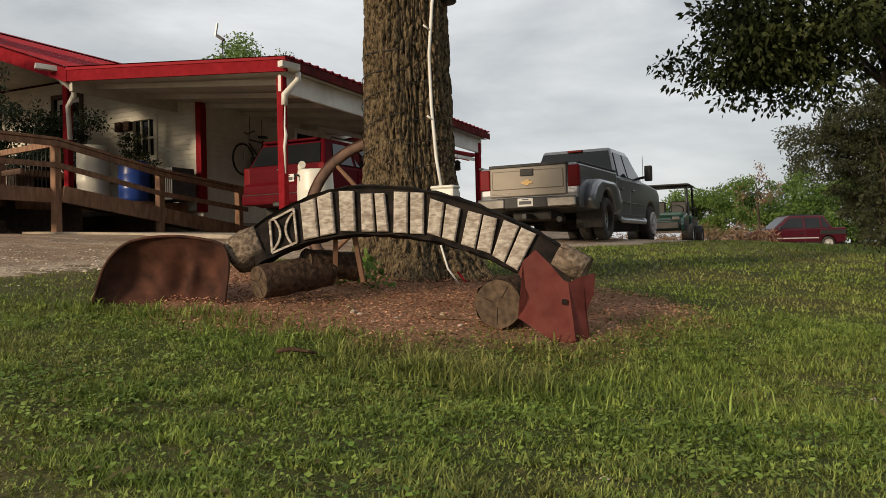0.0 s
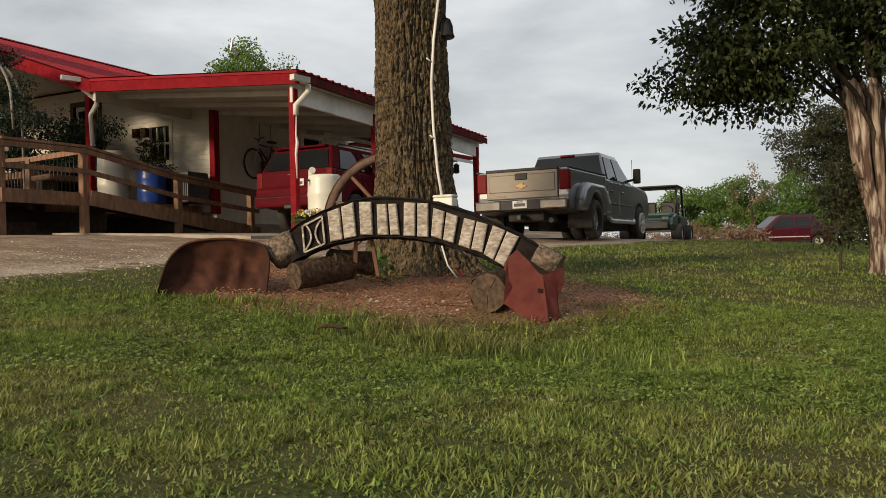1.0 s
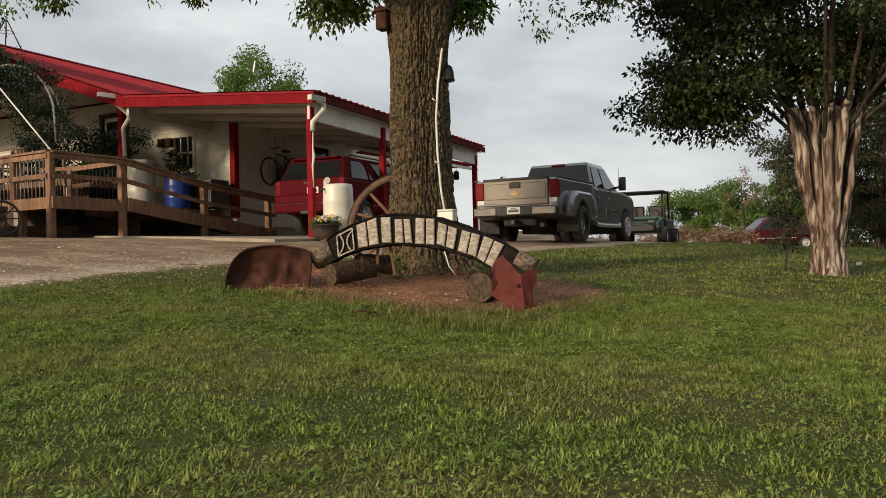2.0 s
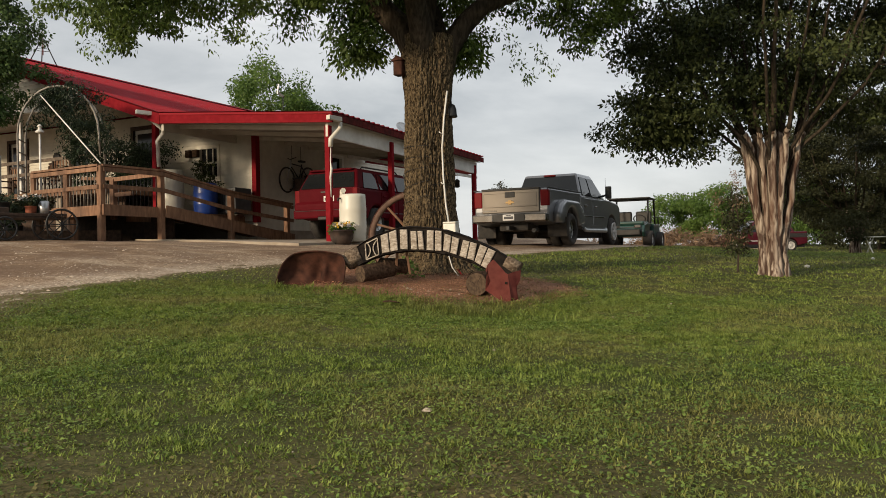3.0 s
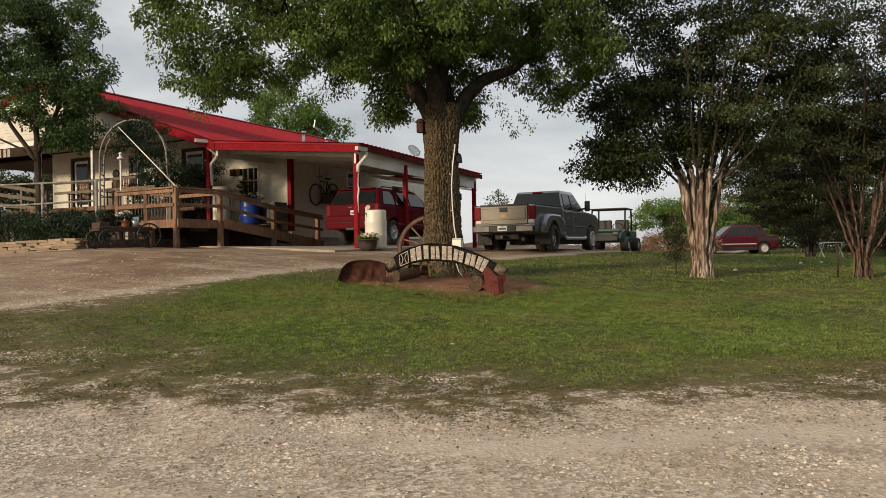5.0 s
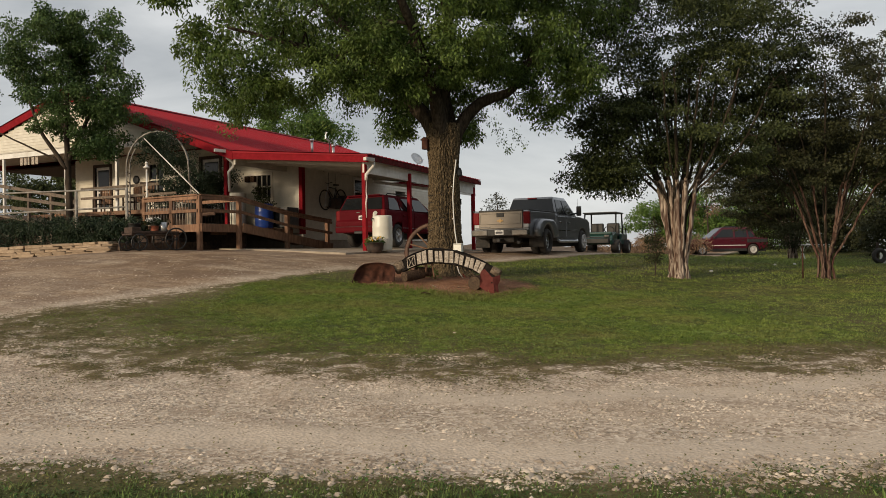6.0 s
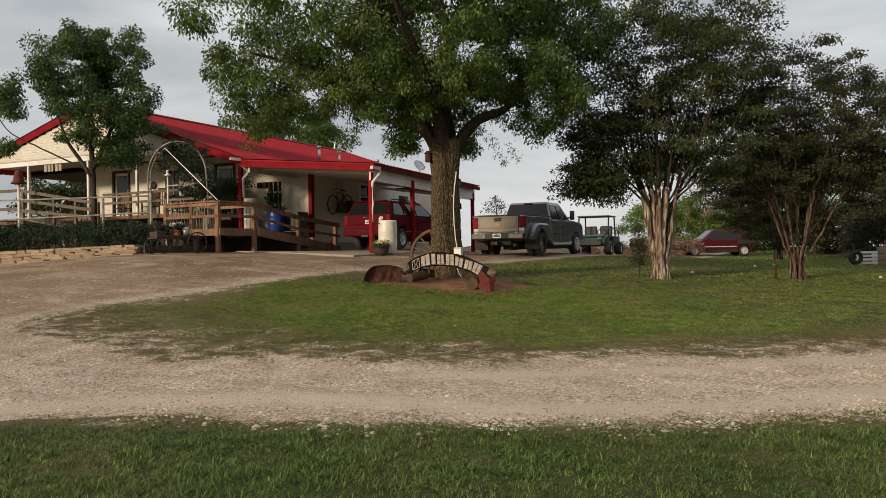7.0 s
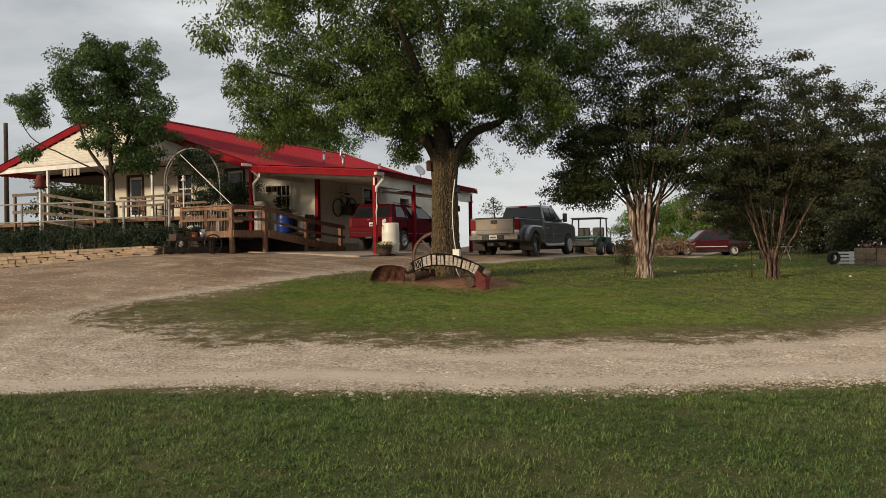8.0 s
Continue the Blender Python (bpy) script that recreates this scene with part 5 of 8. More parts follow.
def plough_share():
    t = thing("plough_share", pose(0, 0, 0), "red rusty steel plough share leaning against the sign", "plough share")
    out = [(0.837, 0.864), (0.773, 0.809), (0.749, 0.747), (0.781, 0.678), (0.803, 0.621), (0.773, 0.565), (0.74, 0.52), (0.877, 0.429), (1.003, 0.35), (1.031, 0.372), (0.997, 0.697), (0.973, 0.709), (0.908, 0.789)]
    wing = [(0.997, 0.697), (1.073, 0.724), (1.133, 0.739), (1.125, 0.628), (1.079, 0.539), (1.094, 0.461), (1.097, 0.383), (1.031, 0.372)]
    for name, pts, d0, bend in (("blade", out, 0.45, 0.0), ("wing", wing, 0.45, -0.9)):
        bm = bmesh.new()
        def dep(s):
            return d0 + (bend * max(0.0, s - 0.997))
        f = [bm.verts.new(on_sign(s, z, dep(s))) for s, z in pts]
        b = [bm.verts.new(on_sign(s, z, dep(s) - 0.014)) for s, z in pts]
        faces = [bm.faces.new(f), bm.faces.new(b)]
        for i in range(len(pts)):
            bm.faces.new((f[i], f[(i + 1) % len(pts)], b[(i + 1) % len(pts)], b[i]))
        bmesh.ops.triangulate(bm, faces=faces)
        part(name, bm, RUST_RED, t)
    bm = bmesh.new()
    slope_box(bm, on_sign(0.964, 0.60, 0.453), on_sign(0.989, 0.598, 0.453), 0.012, 0.026)
    part("bolt_hole", bm, CHAR, t, "dark square bolt hole")


plough_share()


# wooden wagon wheel leaning on the trunk
def wagon_wheel():
    t = thing("wagon_wheel", pose(0, 0, 0), "weathered wooden wagon wheel with an iron tyre leaning behind the sign", "wagon wheel")
    c, r = on_sign(-0.60, 1.24, -1.95), 0.585
    ax = (SD * 0.98 + Vector((0, 0, 0.05))).normalized()
    up = Vector((0, 0, 1))
    up = (up + SN * -0.18).normalized()
    ring = [c + ax * (math.cos(a) * r) + up * (math.sin(a) * r) for a in [2 * math.pi * i / 48 for i in range(49)]]
    bm = bmesh.new()
    tube(bm, ring, 0.042, 8, caps=False)
    part("felloe", bm, mat("weathered_wheel_wood", (0.085, 0.05, 0.035), (0.17, 0.10, 0.07), 10, 0.85, 0.3), t)
    bm = bmesh.new()
    outer = [c + (p - c) * 1.075 for p in ring]
    tube(bm, outer, 0.014, 6, caps=False)
    part("iron_tyre", bm, RUST, t)
    for i in range(12):
        a = 2 * math.pi * i / 12 + 0.2
        bm = bmesh.new()
        d = ax * math.cos(a) + up * math.sin(a)
        tube(bm, [c + d * 0.08, c + d * 0.3, c + d * (r - 0.02)], [0.025, 0.02, 0.018], 6)
        part("spoke", bm, DECK_WOOD, t)
    bm = bmesh.new()
    tube(bm, [c + SN * 0.12, c + SN * 0.05, c - SN * 0.12], [0.06, 0.09, 0.075], 14)
    part("hub", bm, RUST, t)


wagon_wheel()
# white conduit up the trunk, wires round it
cond = thing("conduit", pose(0, 0, 0), "white plastic conduit strapped to the tree trunk", "conduit")
tc = Vector((B1[0], B1[1], 0))


def on_trunk(ang, z, out=0.035):
    r = float(np.interp(z, [0.3, 0.6, 0.85, 1.15, 1.5, 2.4, 3.1, 3.6, 4.1], [0.58, 0.52, 0.465, 0.395, 0.358, 0.335, 0.318, 0.36, 0.36])) + out
    d = -AHEAD * math.cos(ang) + ASIDE * math.sin(ang)
    return tc + d * r + Vector((0, 0, z))


bm = bmesh.new()
tube(bm, [on_trunk(0.72, 1.28), on_trunk(0.62, 1.6), on_trunk(0.55, 2.0), on_trunk(0.54, 2.4), on_trunk(0.66, 2.8), on_trunk(0.86, 3.2)], 0.013, 8)
part("pipe", bm, WHITE_TRIM, cond)
bm = bmesh.new()
tube(bm, [on_trunk(0.5, 0.95, 0.06), on_trunk(0.55, 0.75, 0.08), on_trunk(0.72, 0.56, 0.12)], 0.008, 6)
part("lower_pipe", bm, WHITE_TRIM, cond)
for z, a in ((2.62, 0.42), (1.92, 0.44)):
    bm = bmesh.new()
    tube(bm, [on_trunk(0.56, z - 0.03, 0.04), on_trunk(a, z, 0.04)], 0.008, 5)
    part("strap", bm, WHITE_TRIM, cond)
wire = thing("wire_wrap", pose(0, 0, 0), "thin dark wires wound round the tree trunk", "wire")
for i, z in enumerate((1.5, 1.66, 1.84, 2.02, 2.22)):
    bm = bmesh.new()
    tube(bm, [on_trunk(a, z + 0.05 * math.sin(a + i) + 0.04 * a, 0.022) for a in [2 * math.pi * k / 30 for k in range(31)]], 0.004, 4, caps=False)
    part("strand", bm, BLACK_METAL, wire)
box_ = thing("utility_box", pose(0, 0, 0), "white plastic utility box at the foot of the conduit", "utility box")
p = on_trunk(0.62, 1.18, 0.10)
part("box_body", soft_box(p.x - 0.09, p.x + 0.10, p.y - 0.06, p.y + 0.06, 1.10, 1.35, 0.015, 2), PLASTIC_WHITE, box_)
part("box_cover", soft_box(p.x - 0.095, p.x + 0.105, p.y - 0.065, p.y + 0.065, 1.35, 1.375, 0.01), PLASTIC_WHITE, box_)
p2 = Vector((-6.75, 13.6, 1.0))
box2 = thing("utility_box", pose(0, 0, 0), "white plastic box standing on the drive", "utility box")
part("box_body", soft_box(p2.x - 0.28, p2.x + 0.28, p2.y - 0.2, p2.y + 0.2, land(p2.x, p2.y), land(p2.x, p2.y) + 0.5, 0.03, 2), PLASTIC_WHITE, box2)
bird = thing("nest_box", pose(0, 0, 0), "small rusty red nest box fixed to the trunk", "nest box")
q = on_trunk(-1.15, 3.55, 0.06)
part("box_body", soft_box(q.x - 0.07, q.x + 0.07, q.y - 0.07, q.y + 0.07, 3.44, 3.64, 0.01), RUST, bird)
bm = bmesh.new()
prism(bm, [(q.x - 0.10, 3.64), (q.x, 3.71), (q.x + 0.10, 3.64)], "y", q.y - 0.09, q.y + 0.09)
part("roof", bm, RUST, bird)
bell = thing("hanging_bell", pose(0, 0, 0), "small dark bell hanging at the trunk's side", "bell")
q = on_trunk(1.2, 3.05, 0.03)
bm = bmesh.new()
lathe(bm, [(0.02, 0.18), (0.055, 0.16), (0.075, 0.10), (0.08, 0.03), (0.09, 0.0), (0.0801, -0.01)], 16, (q.x, q.y, 2.86))
part("bell_body", bm, BLACK_METAL, bell)
bm = bmesh.new()
tube(bm, [(q.x, q.y, 3.0), (q.x, q.y, 3.15), q - (q - tc).normalized() * 0.1 + Vector((0, 0, 0.22))], 0.01, 6)
part("bracket", bm, BLACK_METAL, bell)

# ---- vehicles ----
def paint(name, a, rough=0.28, metal=0.35, dust=None, amount=0.35):
    return mat(name, a, tuple(v * 1.08 for v in a), 3, rough, 0.0, metal=metal, stain=dust or tuple(v * 0.75 + 0.006 for v in a), stain_scale=1.3, stain_amount=amount, coat=0.7)


GREY_PAINT = paint("charcoal_car_paint", (0.19, 0.195, 0.21), 0.28, 0.55, (0.18, 0.178, 0.175))
TAN_PAINT = paint("tan_tailgate_paint", (0.155, 0.132, 0.105), 0.45, 0.25, (0.125, 0.104, 0.08), 0.5)
RED_CAR = mat("dark_red_car_paint", (0.082, 0.004, 0.008), (0.098, 0.006, 0.011), 3, 0.5, 0.0, stain=(0.08, 0.008, 0.01), stain_scale=1.3, stain_amount=0.4, spec=0.04)
MAROON = mat("maroon_car_paint", (0.058, 0.006, 0.013), (0.07, 0.008, 0.016), 3, 0.35, 0.0, stain=(0.055, 0.011, 0.015), stain_scale=1.3, stain_amount=0.4, spec=0.3, coat=0.2)
GREEN_PAINT = paint("dark_green_plastic", (0.007, 0.045, 0.036), 0.4, 0.0)
CHROME = mat("chrome", (0.13, 0.125, 0.12), (0.19, 0.18, 0.17), 4, 0.22, 0.0, metal=1.0, stain=(0.14, 0.12, 0.10), stain_scale=3.0)
SATIN = mat("satin_trim", (0.13, 0.10, 0.10), (0.19, 0.16, 0.16), 5, 0.5, 0.0)
ALLOY = mat("silver_alloy", (0.42, 0.41, 0.40), (0.52, 0.51, 0.50), 5, 0.4, 0.0)
RUBBER = mat("tyre_rubber", (0.016, 0.015, 0.015), (0.036, 0.033, 0.030), 9, 0.85, 0.2, stain=(0.07, 0.055, 0.042), stain_scale=3.0)
BLACK_PLASTIC = mat("black_plastic", (0.014, 0.014, 0.014), (0.028, 0.027, 0.026), 8, 0.6, 0.05)
CAR_GLASS = mat("tinted_glass", (0.010, 0.012, 0.014), (0.014, 0.016, 0.018), 2, 0.04, 0.0, spec=0.4)
RED_LENS = mat("red_lens", (0.13, 0.003, 0.006), (0.17, 0.005, 0.008), 2, 0.4, 0.0, spec=0.1)
GOLD = mat("gold_emblem", (0.25, 0.16, 0.065), (0.30, 0.20, 0.08), 4, 0.4, 0.0, metal=0.5)
PLATE = mat("plate_white", (0.66, 0.66, 0.64), (0.72, 0.72, 0.70), 4, 0.45, 0.0)
PLATE_DARK = mat("plate_print", (0.04, 0.04, 0.05), (0.07, 0.07, 0.08), 4, 0.5, 0.0)


def arc_pts(cy, cz, r, a0, a1, n=10):
    return [(cy + r * math.cos(radians(a0 + (a1 - a0) * i / n)), cz + r * math.sin(radians(a0 + (a1 - a0) * i / n))) for i in range(n + 1)]


def shell(outline, half, r=0.035, lean=0.0, lean_from=1e9):
    """A car's lower body: a side outline (y, z) pushed across, with rounded edges; above lean_from it narrows."""
    bm = bmesh.new()
    prism(bm, outline, "x", -half, half)
    bmesh.ops.recalc_face_normals(bm, faces=bm.faces)
    sharp = [e for e in bm.edges if len(e.link_faces) == 2 and e.calc_face_angle() > 0.6]
    bmesh.ops.bevel(bm, geom=sharp, offset=r, segments=2, affect="EDGES", profile=0.6, clamp_overlap=True)
    return bm


def cabin(y0, y1, y2, y3, z0, z1, half0, half1, r=0.05):
    """The glasshouse: base from y0 to y3, roof from y1 to y2."""
    bm = bmesh.new()
    v = [bm.verts.new(p) for p in ((-half0, y0, z0), (half0, y0, z0), (half0, y3, z0), (-half0, y3, z0), (-half1, y1, z1), (half1, y1, z1), (half1, y2, z1), (-half1, y2, z1))]
    for f in ((0, 3, 2, 1), (4, 5, 6, 7), (0, 1, 5, 4), (1, 2, 6, 5), (2, 3, 7, 6), (3, 0, 4, 7)):
        bm.faces.new([v[i] for i in f])
    bmesh.ops.bevel(bm, geom=list(bm.edges), offset=r, segments=3, affect="EDGES", profile=0.6)
    return bm


def plate_on(quad, depth, out):
    """A thin slab on four corners, pushed outwards."""
    bm = bmesh.new()
    out = Vector(out).normalized()
    a = [bm.verts.new(Vector(p) + out * depth) for p in quad]
    b = [bm.verts.new(Vector(p) - out * 0.01) for p in quad]
    bm.faces.new(a)
    bm.faces.new(b)
    for i in range(len(quad)):
        bm.faces.new((a[i], a[(i + 1) % len(quad)], b[(i + 1) % len(quad)], b[i]))
    return bm


def wheel(parent, x, y, r, w, side, rim_mat, dish=0.02, spokes=8):
    """A wheel; side is +1 for the car's right."""
    bm = bmesh.new()
    lathe(bm, [(r * 0.61, -0.005), (r * 0.62, -w / 2), (r * 0.9, -w / 2), (r * 0.985, -w * 0.36), (r, -w * 0.2), (r, w * 0.2), (r * 0.985, w * 0.36), (r * 0.9, w / 2), (r * 0.62, w / 2), (r * 0.61, 0.005)], 36, (x, y, r), "x")
    t = part("wheel", bm, RUBBER, parent)
    t.name = "wheel"
    o = side * (w / 2 - dish)
    bm = bmesh.new()
    lathe(bm, [(r * 0.5, o - side * 0.08), (r * 0.63, o - side * 0.05), (r * 0.64, o + side * 0.012), (r * 0.58, o + side * 0.012), (r * 0.55, o - side * 0.03), (r * 0.2, o - side * 0.02), (r * 0.17, o + side * 0.025), (r * 0.02, o + side * 0.03)], 30, (x, y, r), "x")
    part("rim", bm, rim_mat, t)
    for i in range(spokes):
        a = 2 * math.pi * i / spokes
        bm = bmesh.new()
        d = Vector((0, math.cos(a), math.sin(a)))
        c = Vector((x + o + side * 0.004, y, r))
        slope_box(bm, c + d * r * 0.18, c + d * r * 0.56, r * 0.055, 0.02, up=(1, 0, 0))
        part("spoke", bm, rim_mat, t)
    return t


def number_plate(parent, x, y, z, w=0.31, h=0.155):
    p = part("number_plate", soft_box(x - w / 2, x + w / 2, y - 0.008, y, z - h / 2, z + h / 2, 0.004), PLATE, parent, "white plate with a dark plain bar")
    part("printed_bar", soft_box(x - w * 0.40, x + w * 0.40, y - 0.011, y - 0.0082, z - h * 0.26, z + h * 0.16, 0.001), PLATE_DARK, p)
    part("printed_bar", soft_box(x - w * 0.22, x + w * 0.22, y - 0.011, y - 0.0082, z + h * 0.27, z + h * 0.40, 0.001), PLATE_DARK, p)


def pickup(m):
    t = thing("pickup_truck", m, "charcoal crew-cab pickup with dual rear wheels and tan tailgate", "truck")
    H = 1.0
    ra, fa, fr = 1.42, 5.62, 0.56
    # bed
    bed = [(0.12, 0.62), (0.10, 0.9), (0.12, 1.44), (2.62, 1.44), (2.62, 0.55)] + arc_pts(ra, 0.42, fr, 12, 168, 12)
    b = part("bed", shell(bed, H, 0.04), GREY_PAINT, t, "charcoal cargo bed")
    for s in (-1, 1):
        bm = bmesh.new()
        out = [(0.42, 0.62), (0.42, 0.82), (0.62, 1.06), (0.95, 1.18), (1.9, 1.18), (2.2, 1.06), (2.42, 0.80), (2.42, 0.58)] + arc_pts(ra, 0.42, fr + 0.01, 12, 168, 12)
        prism(bm, out, "x", s * (H - 0.02), s * (H + 0.19))
        bmesh.ops.recalc_face_normals(bm, faces=bm.faces)
        bmesh.ops.bevel(bm, geom=[e for e in bm.edges if all(abs(abs(v.co.x) - (H + 0.19)) < 1e-4 for v in e.verts)], offset=0.09, segments=4, affect="EDGES", profile=0.55)
        part("fender", bm, GREY_PAINT, t, "flared dual-wheel fender", True)
        part("bed_rail", soft_box(s * H - 0.06, s * H + 0.015, 0.16, 2.6, 1.432, 1.47, 0.008), BLACK_PLASTIC, t)
        part("tail_lamp", soft_box(s * 0.90 - 0.105, s * 0.90 + 0.112, 0.075, 0.20, 1.0, 1.40, 0.025, 2), RED_LENS, t, "red tail lamp")
        part("mud_flap", soft_box(s * 0.98 - 0.27, s * 0.98 + 0.25, 0.78, 0.80, 0.24, 0.72, 0.004), RUBBER, t)
    gate = part("tailgate", soft_box(-0.775, 0.775, 0.055, 0.12, 0.86, 1.425, 0.018, 2), TAN_PAINT, t, "tan tailgate")
    part("recessed_panel", soft_box(-0.72, 0.72, 0.045, 0.056, 1.0, 1.35, 0.01), TAN_PAINT, gate)
    part("gate_cap", soft_box(-0.785, 0.785, 0.045, 0.15, 1.415, 1.475, 0.01), BLACK_PLASTIC, gate)
    part("handle_bezel", soft_box(-0.135, 0.135, 0.03, 0.05, 1.24, 1.375, 0.012), BLACK_PLASTIC, gate)
    bm = bmesh.new()
    prism(bm, [(x, z + 0.085) for x, z in ((-0.12, 1.01), (-0.10, 1.055), (-0.045, 1.055), (-0.035, 1.085), (0.05, 1.085), (0.04, 1.055), (0.10, 1.055), (0.12, 1.01), (0.045, 1.01), (0.035, 0.98), (-0.05, 0.98), (-0.04, 1.01))], "y", 0.028, 0.046)
    part("emblem", bm, GOLD, gate, "plain gold emblem shape")
    part("name_bar", soft_box(-0.74, -0.36, 0.046, 0.056, 0.905, 0.93, 0.003), CHROME, gate, "plain chrome bar")
    # bumper
    part("bumper_step", soft_box(-0.6, 0.6, -0.06, 0.10, 0.62, 0.83, 0.02), BLACK_PLASTIC, t)
    for s in (-1, 1):
        part("bumper_end", soft_box(min(s * 0.42, s * 1.0), max(s * 0.42, s * 1.0), -0.08, 0.12, 0.62, 0.82, 0.03, 2), CHROME, t, "chrome bumper end")
    number_plate(t, 0.0, -0.065, 0.735)
    part("hitch", soft_box(-0.05, 0.05, -0.14, 0.2, 0.42, 0.52, 0.01), BLACK_METAL, t)
    bm = bmesh.new()
    tube(bm, [(0.62, 0.3, 0.42), (0.62, 0.05, 0.40)], 0.055, 12)
    part("exhaust_pipe", bm, BLACK_METAL, t)
    part("undertray", soft_box(-0.62, 0.62, 1.9, 6.2, 0.24, 0.62, 0.03), BLACK_PLASTIC, t)
    part("spare_wheel", soft_box(-0.4, 0.4, 0.25, 1.0, 0.40, 0.62, 0.06, 2), RUBBER, t, "spare wheel under the bed")
    bm = bmesh.new()
    tube(bm, [(-0.95, ra, 0.42), (-0.2, ra, 0.42), (-0.13, ra, 0.42), (0.13, ra, 0.42), (0.2, ra, 0.42), (0.95, ra, 0.42)], [0.07, 0.07, 0.2, 0.2, 0.07, 0.07], 14)
    part("rear_axle", bm, BLACK_METAL, t)
    # cab
    cab = [(2.68, 0.52), (2.68, 1.36), (2.72, 1.38), (4.95, 1.36), (5.35, 1.35), (6.25, 1.28), (6.50, 1.16), (6.55, 0.9), (6.55, 0.55)] + arc_pts(fa, 0.42, fr - 0.04, 14, 166, 12) + [(4.9, 0.45), (2.9, 0.45)]
    c = part("cab", shell(cab, H, 0.05), GREY_PAINT, t, "charcoal crew cab and bonnet")
    part("roof", cabin(2.74, 2.98, 4.25, 5.15, 1.32, 2.03, 0.96, 0.76, 0.07), GREY_PAINT, t, "", True)
    part("rear_window", plate_on([(-0.89, 2.765, 1.40), (0.89, 2.765, 1.40), (0.745, 2.955, 1.955), (-0.745, 2.955, 1.955)], 0.012, (0, -1, 0.33)), CAR_GLASS, t)
    part("windscreen", plate_on([(-0.85, 5.08, 1.40), (0.85, 5.08, 1.40), (0.70, 4.37, 1.94), (-0.70, 4.37, 1.94)], 0.012, (0, 0.6, 0.8)), CAR_GLASS, t)
    part("brake_lamp", soft_box(-0.17, 0.17, 2.90, 2.99, 1.965, 2.01, 0.01), RED_LENS, t)
    for s in (-1, 1):
        for y0, y1, ya, yb in ((2.92, 3.62, 3.06, 3.62), (3.72, 4.72, 3.72, 4.26)):
            q = [(s * 0.95, y0, 1.39), (s * 0.95, y1, 1.39), (s * 0.80, yb, 1.915), (s * 0.80, ya, 1.915)]
            part("side_window", plate_on(q, 0.012, (s, 0, 0.3)), CAR_GLASS, t)
        for y0, y1 in ((2.78, 3.66), (3.68, 4.78)):
            d = part("door", soft_box(min(s * (H - 0.01), s * (H + 0.012)), max(s * (H - 0.01), s * (H + 0.012)), y0 + 0.015, y1, 0.56, 1.32, 0.012), GREY_PAINT, t)
            part("door_handle", soft_box(min(s * (H + 0.01), s * (H + 0.05)), max(s * (H + 0.01), s * (H + 0.05)), y0 + 0.1, y0 + 0.28, 1.08, 1.125, 0.012), CHROME, d, "chrome handle")
            part("door_trim", soft_box(min(s * (H + 0.01), s * (H + 0.024)), max(s * (H + 0.01), s * (H + 0.024)), y0 + 0.05, y1 - 0.04, 0.80, 0.835, 0.004), CHROME, d, "chrome trim strip")
        bm = bmesh.new()
        tube(bm, [(s * 0.96, 4.55, 1.43), (s * 1.14, 4.52, 1.46)], 0.03, 8)
        mi = part("mirror", bm, BLACK_PLASTIC, t)
        part("mirror_head", soft_box(s * 1.22 - 0.09, s * 1.22 + 0.09, 4.47, 4.57, 1.36, 1.72, 0.035, 2), BLACK_PLASTIC, mi)
        bm = bmesh.new()
        tube(bm, [(s * 1.02, 2.75, 0.48), (s * 1.05, 2.85, 0.42), (s * 1.05, 4.75, 0.42), (s * 1.02, 4.85, 0.48)], 0.05, 10)
        part("running_board", bm, STEEL, t, "bright tubular running board")
        wheel(t, s * 1.05, ra, 0.42, 0.23, s, STEEL, 0.10, 8)
        wheel(t, s * 0.77, ra, 0.42, 0.23, s, STEEL, 0.03, 8)
        wheel(t, s * 0.90, fa, 0.42, 0.25, s, ALLOY, -0.03, 8)
    bm = bmesh.new()
    tube(bm, [(0.85, 5.5, 1.24), (0.86, 5.45, 2.05)], 0.006, 5)
    part("antenna", bm, BLACK_METAL, t)
    return t


TRUCK_YAW = -1.7
pickup(pose(-5.14, 14.30, 1.085, 0.3, 0, TRUCK_YAW))


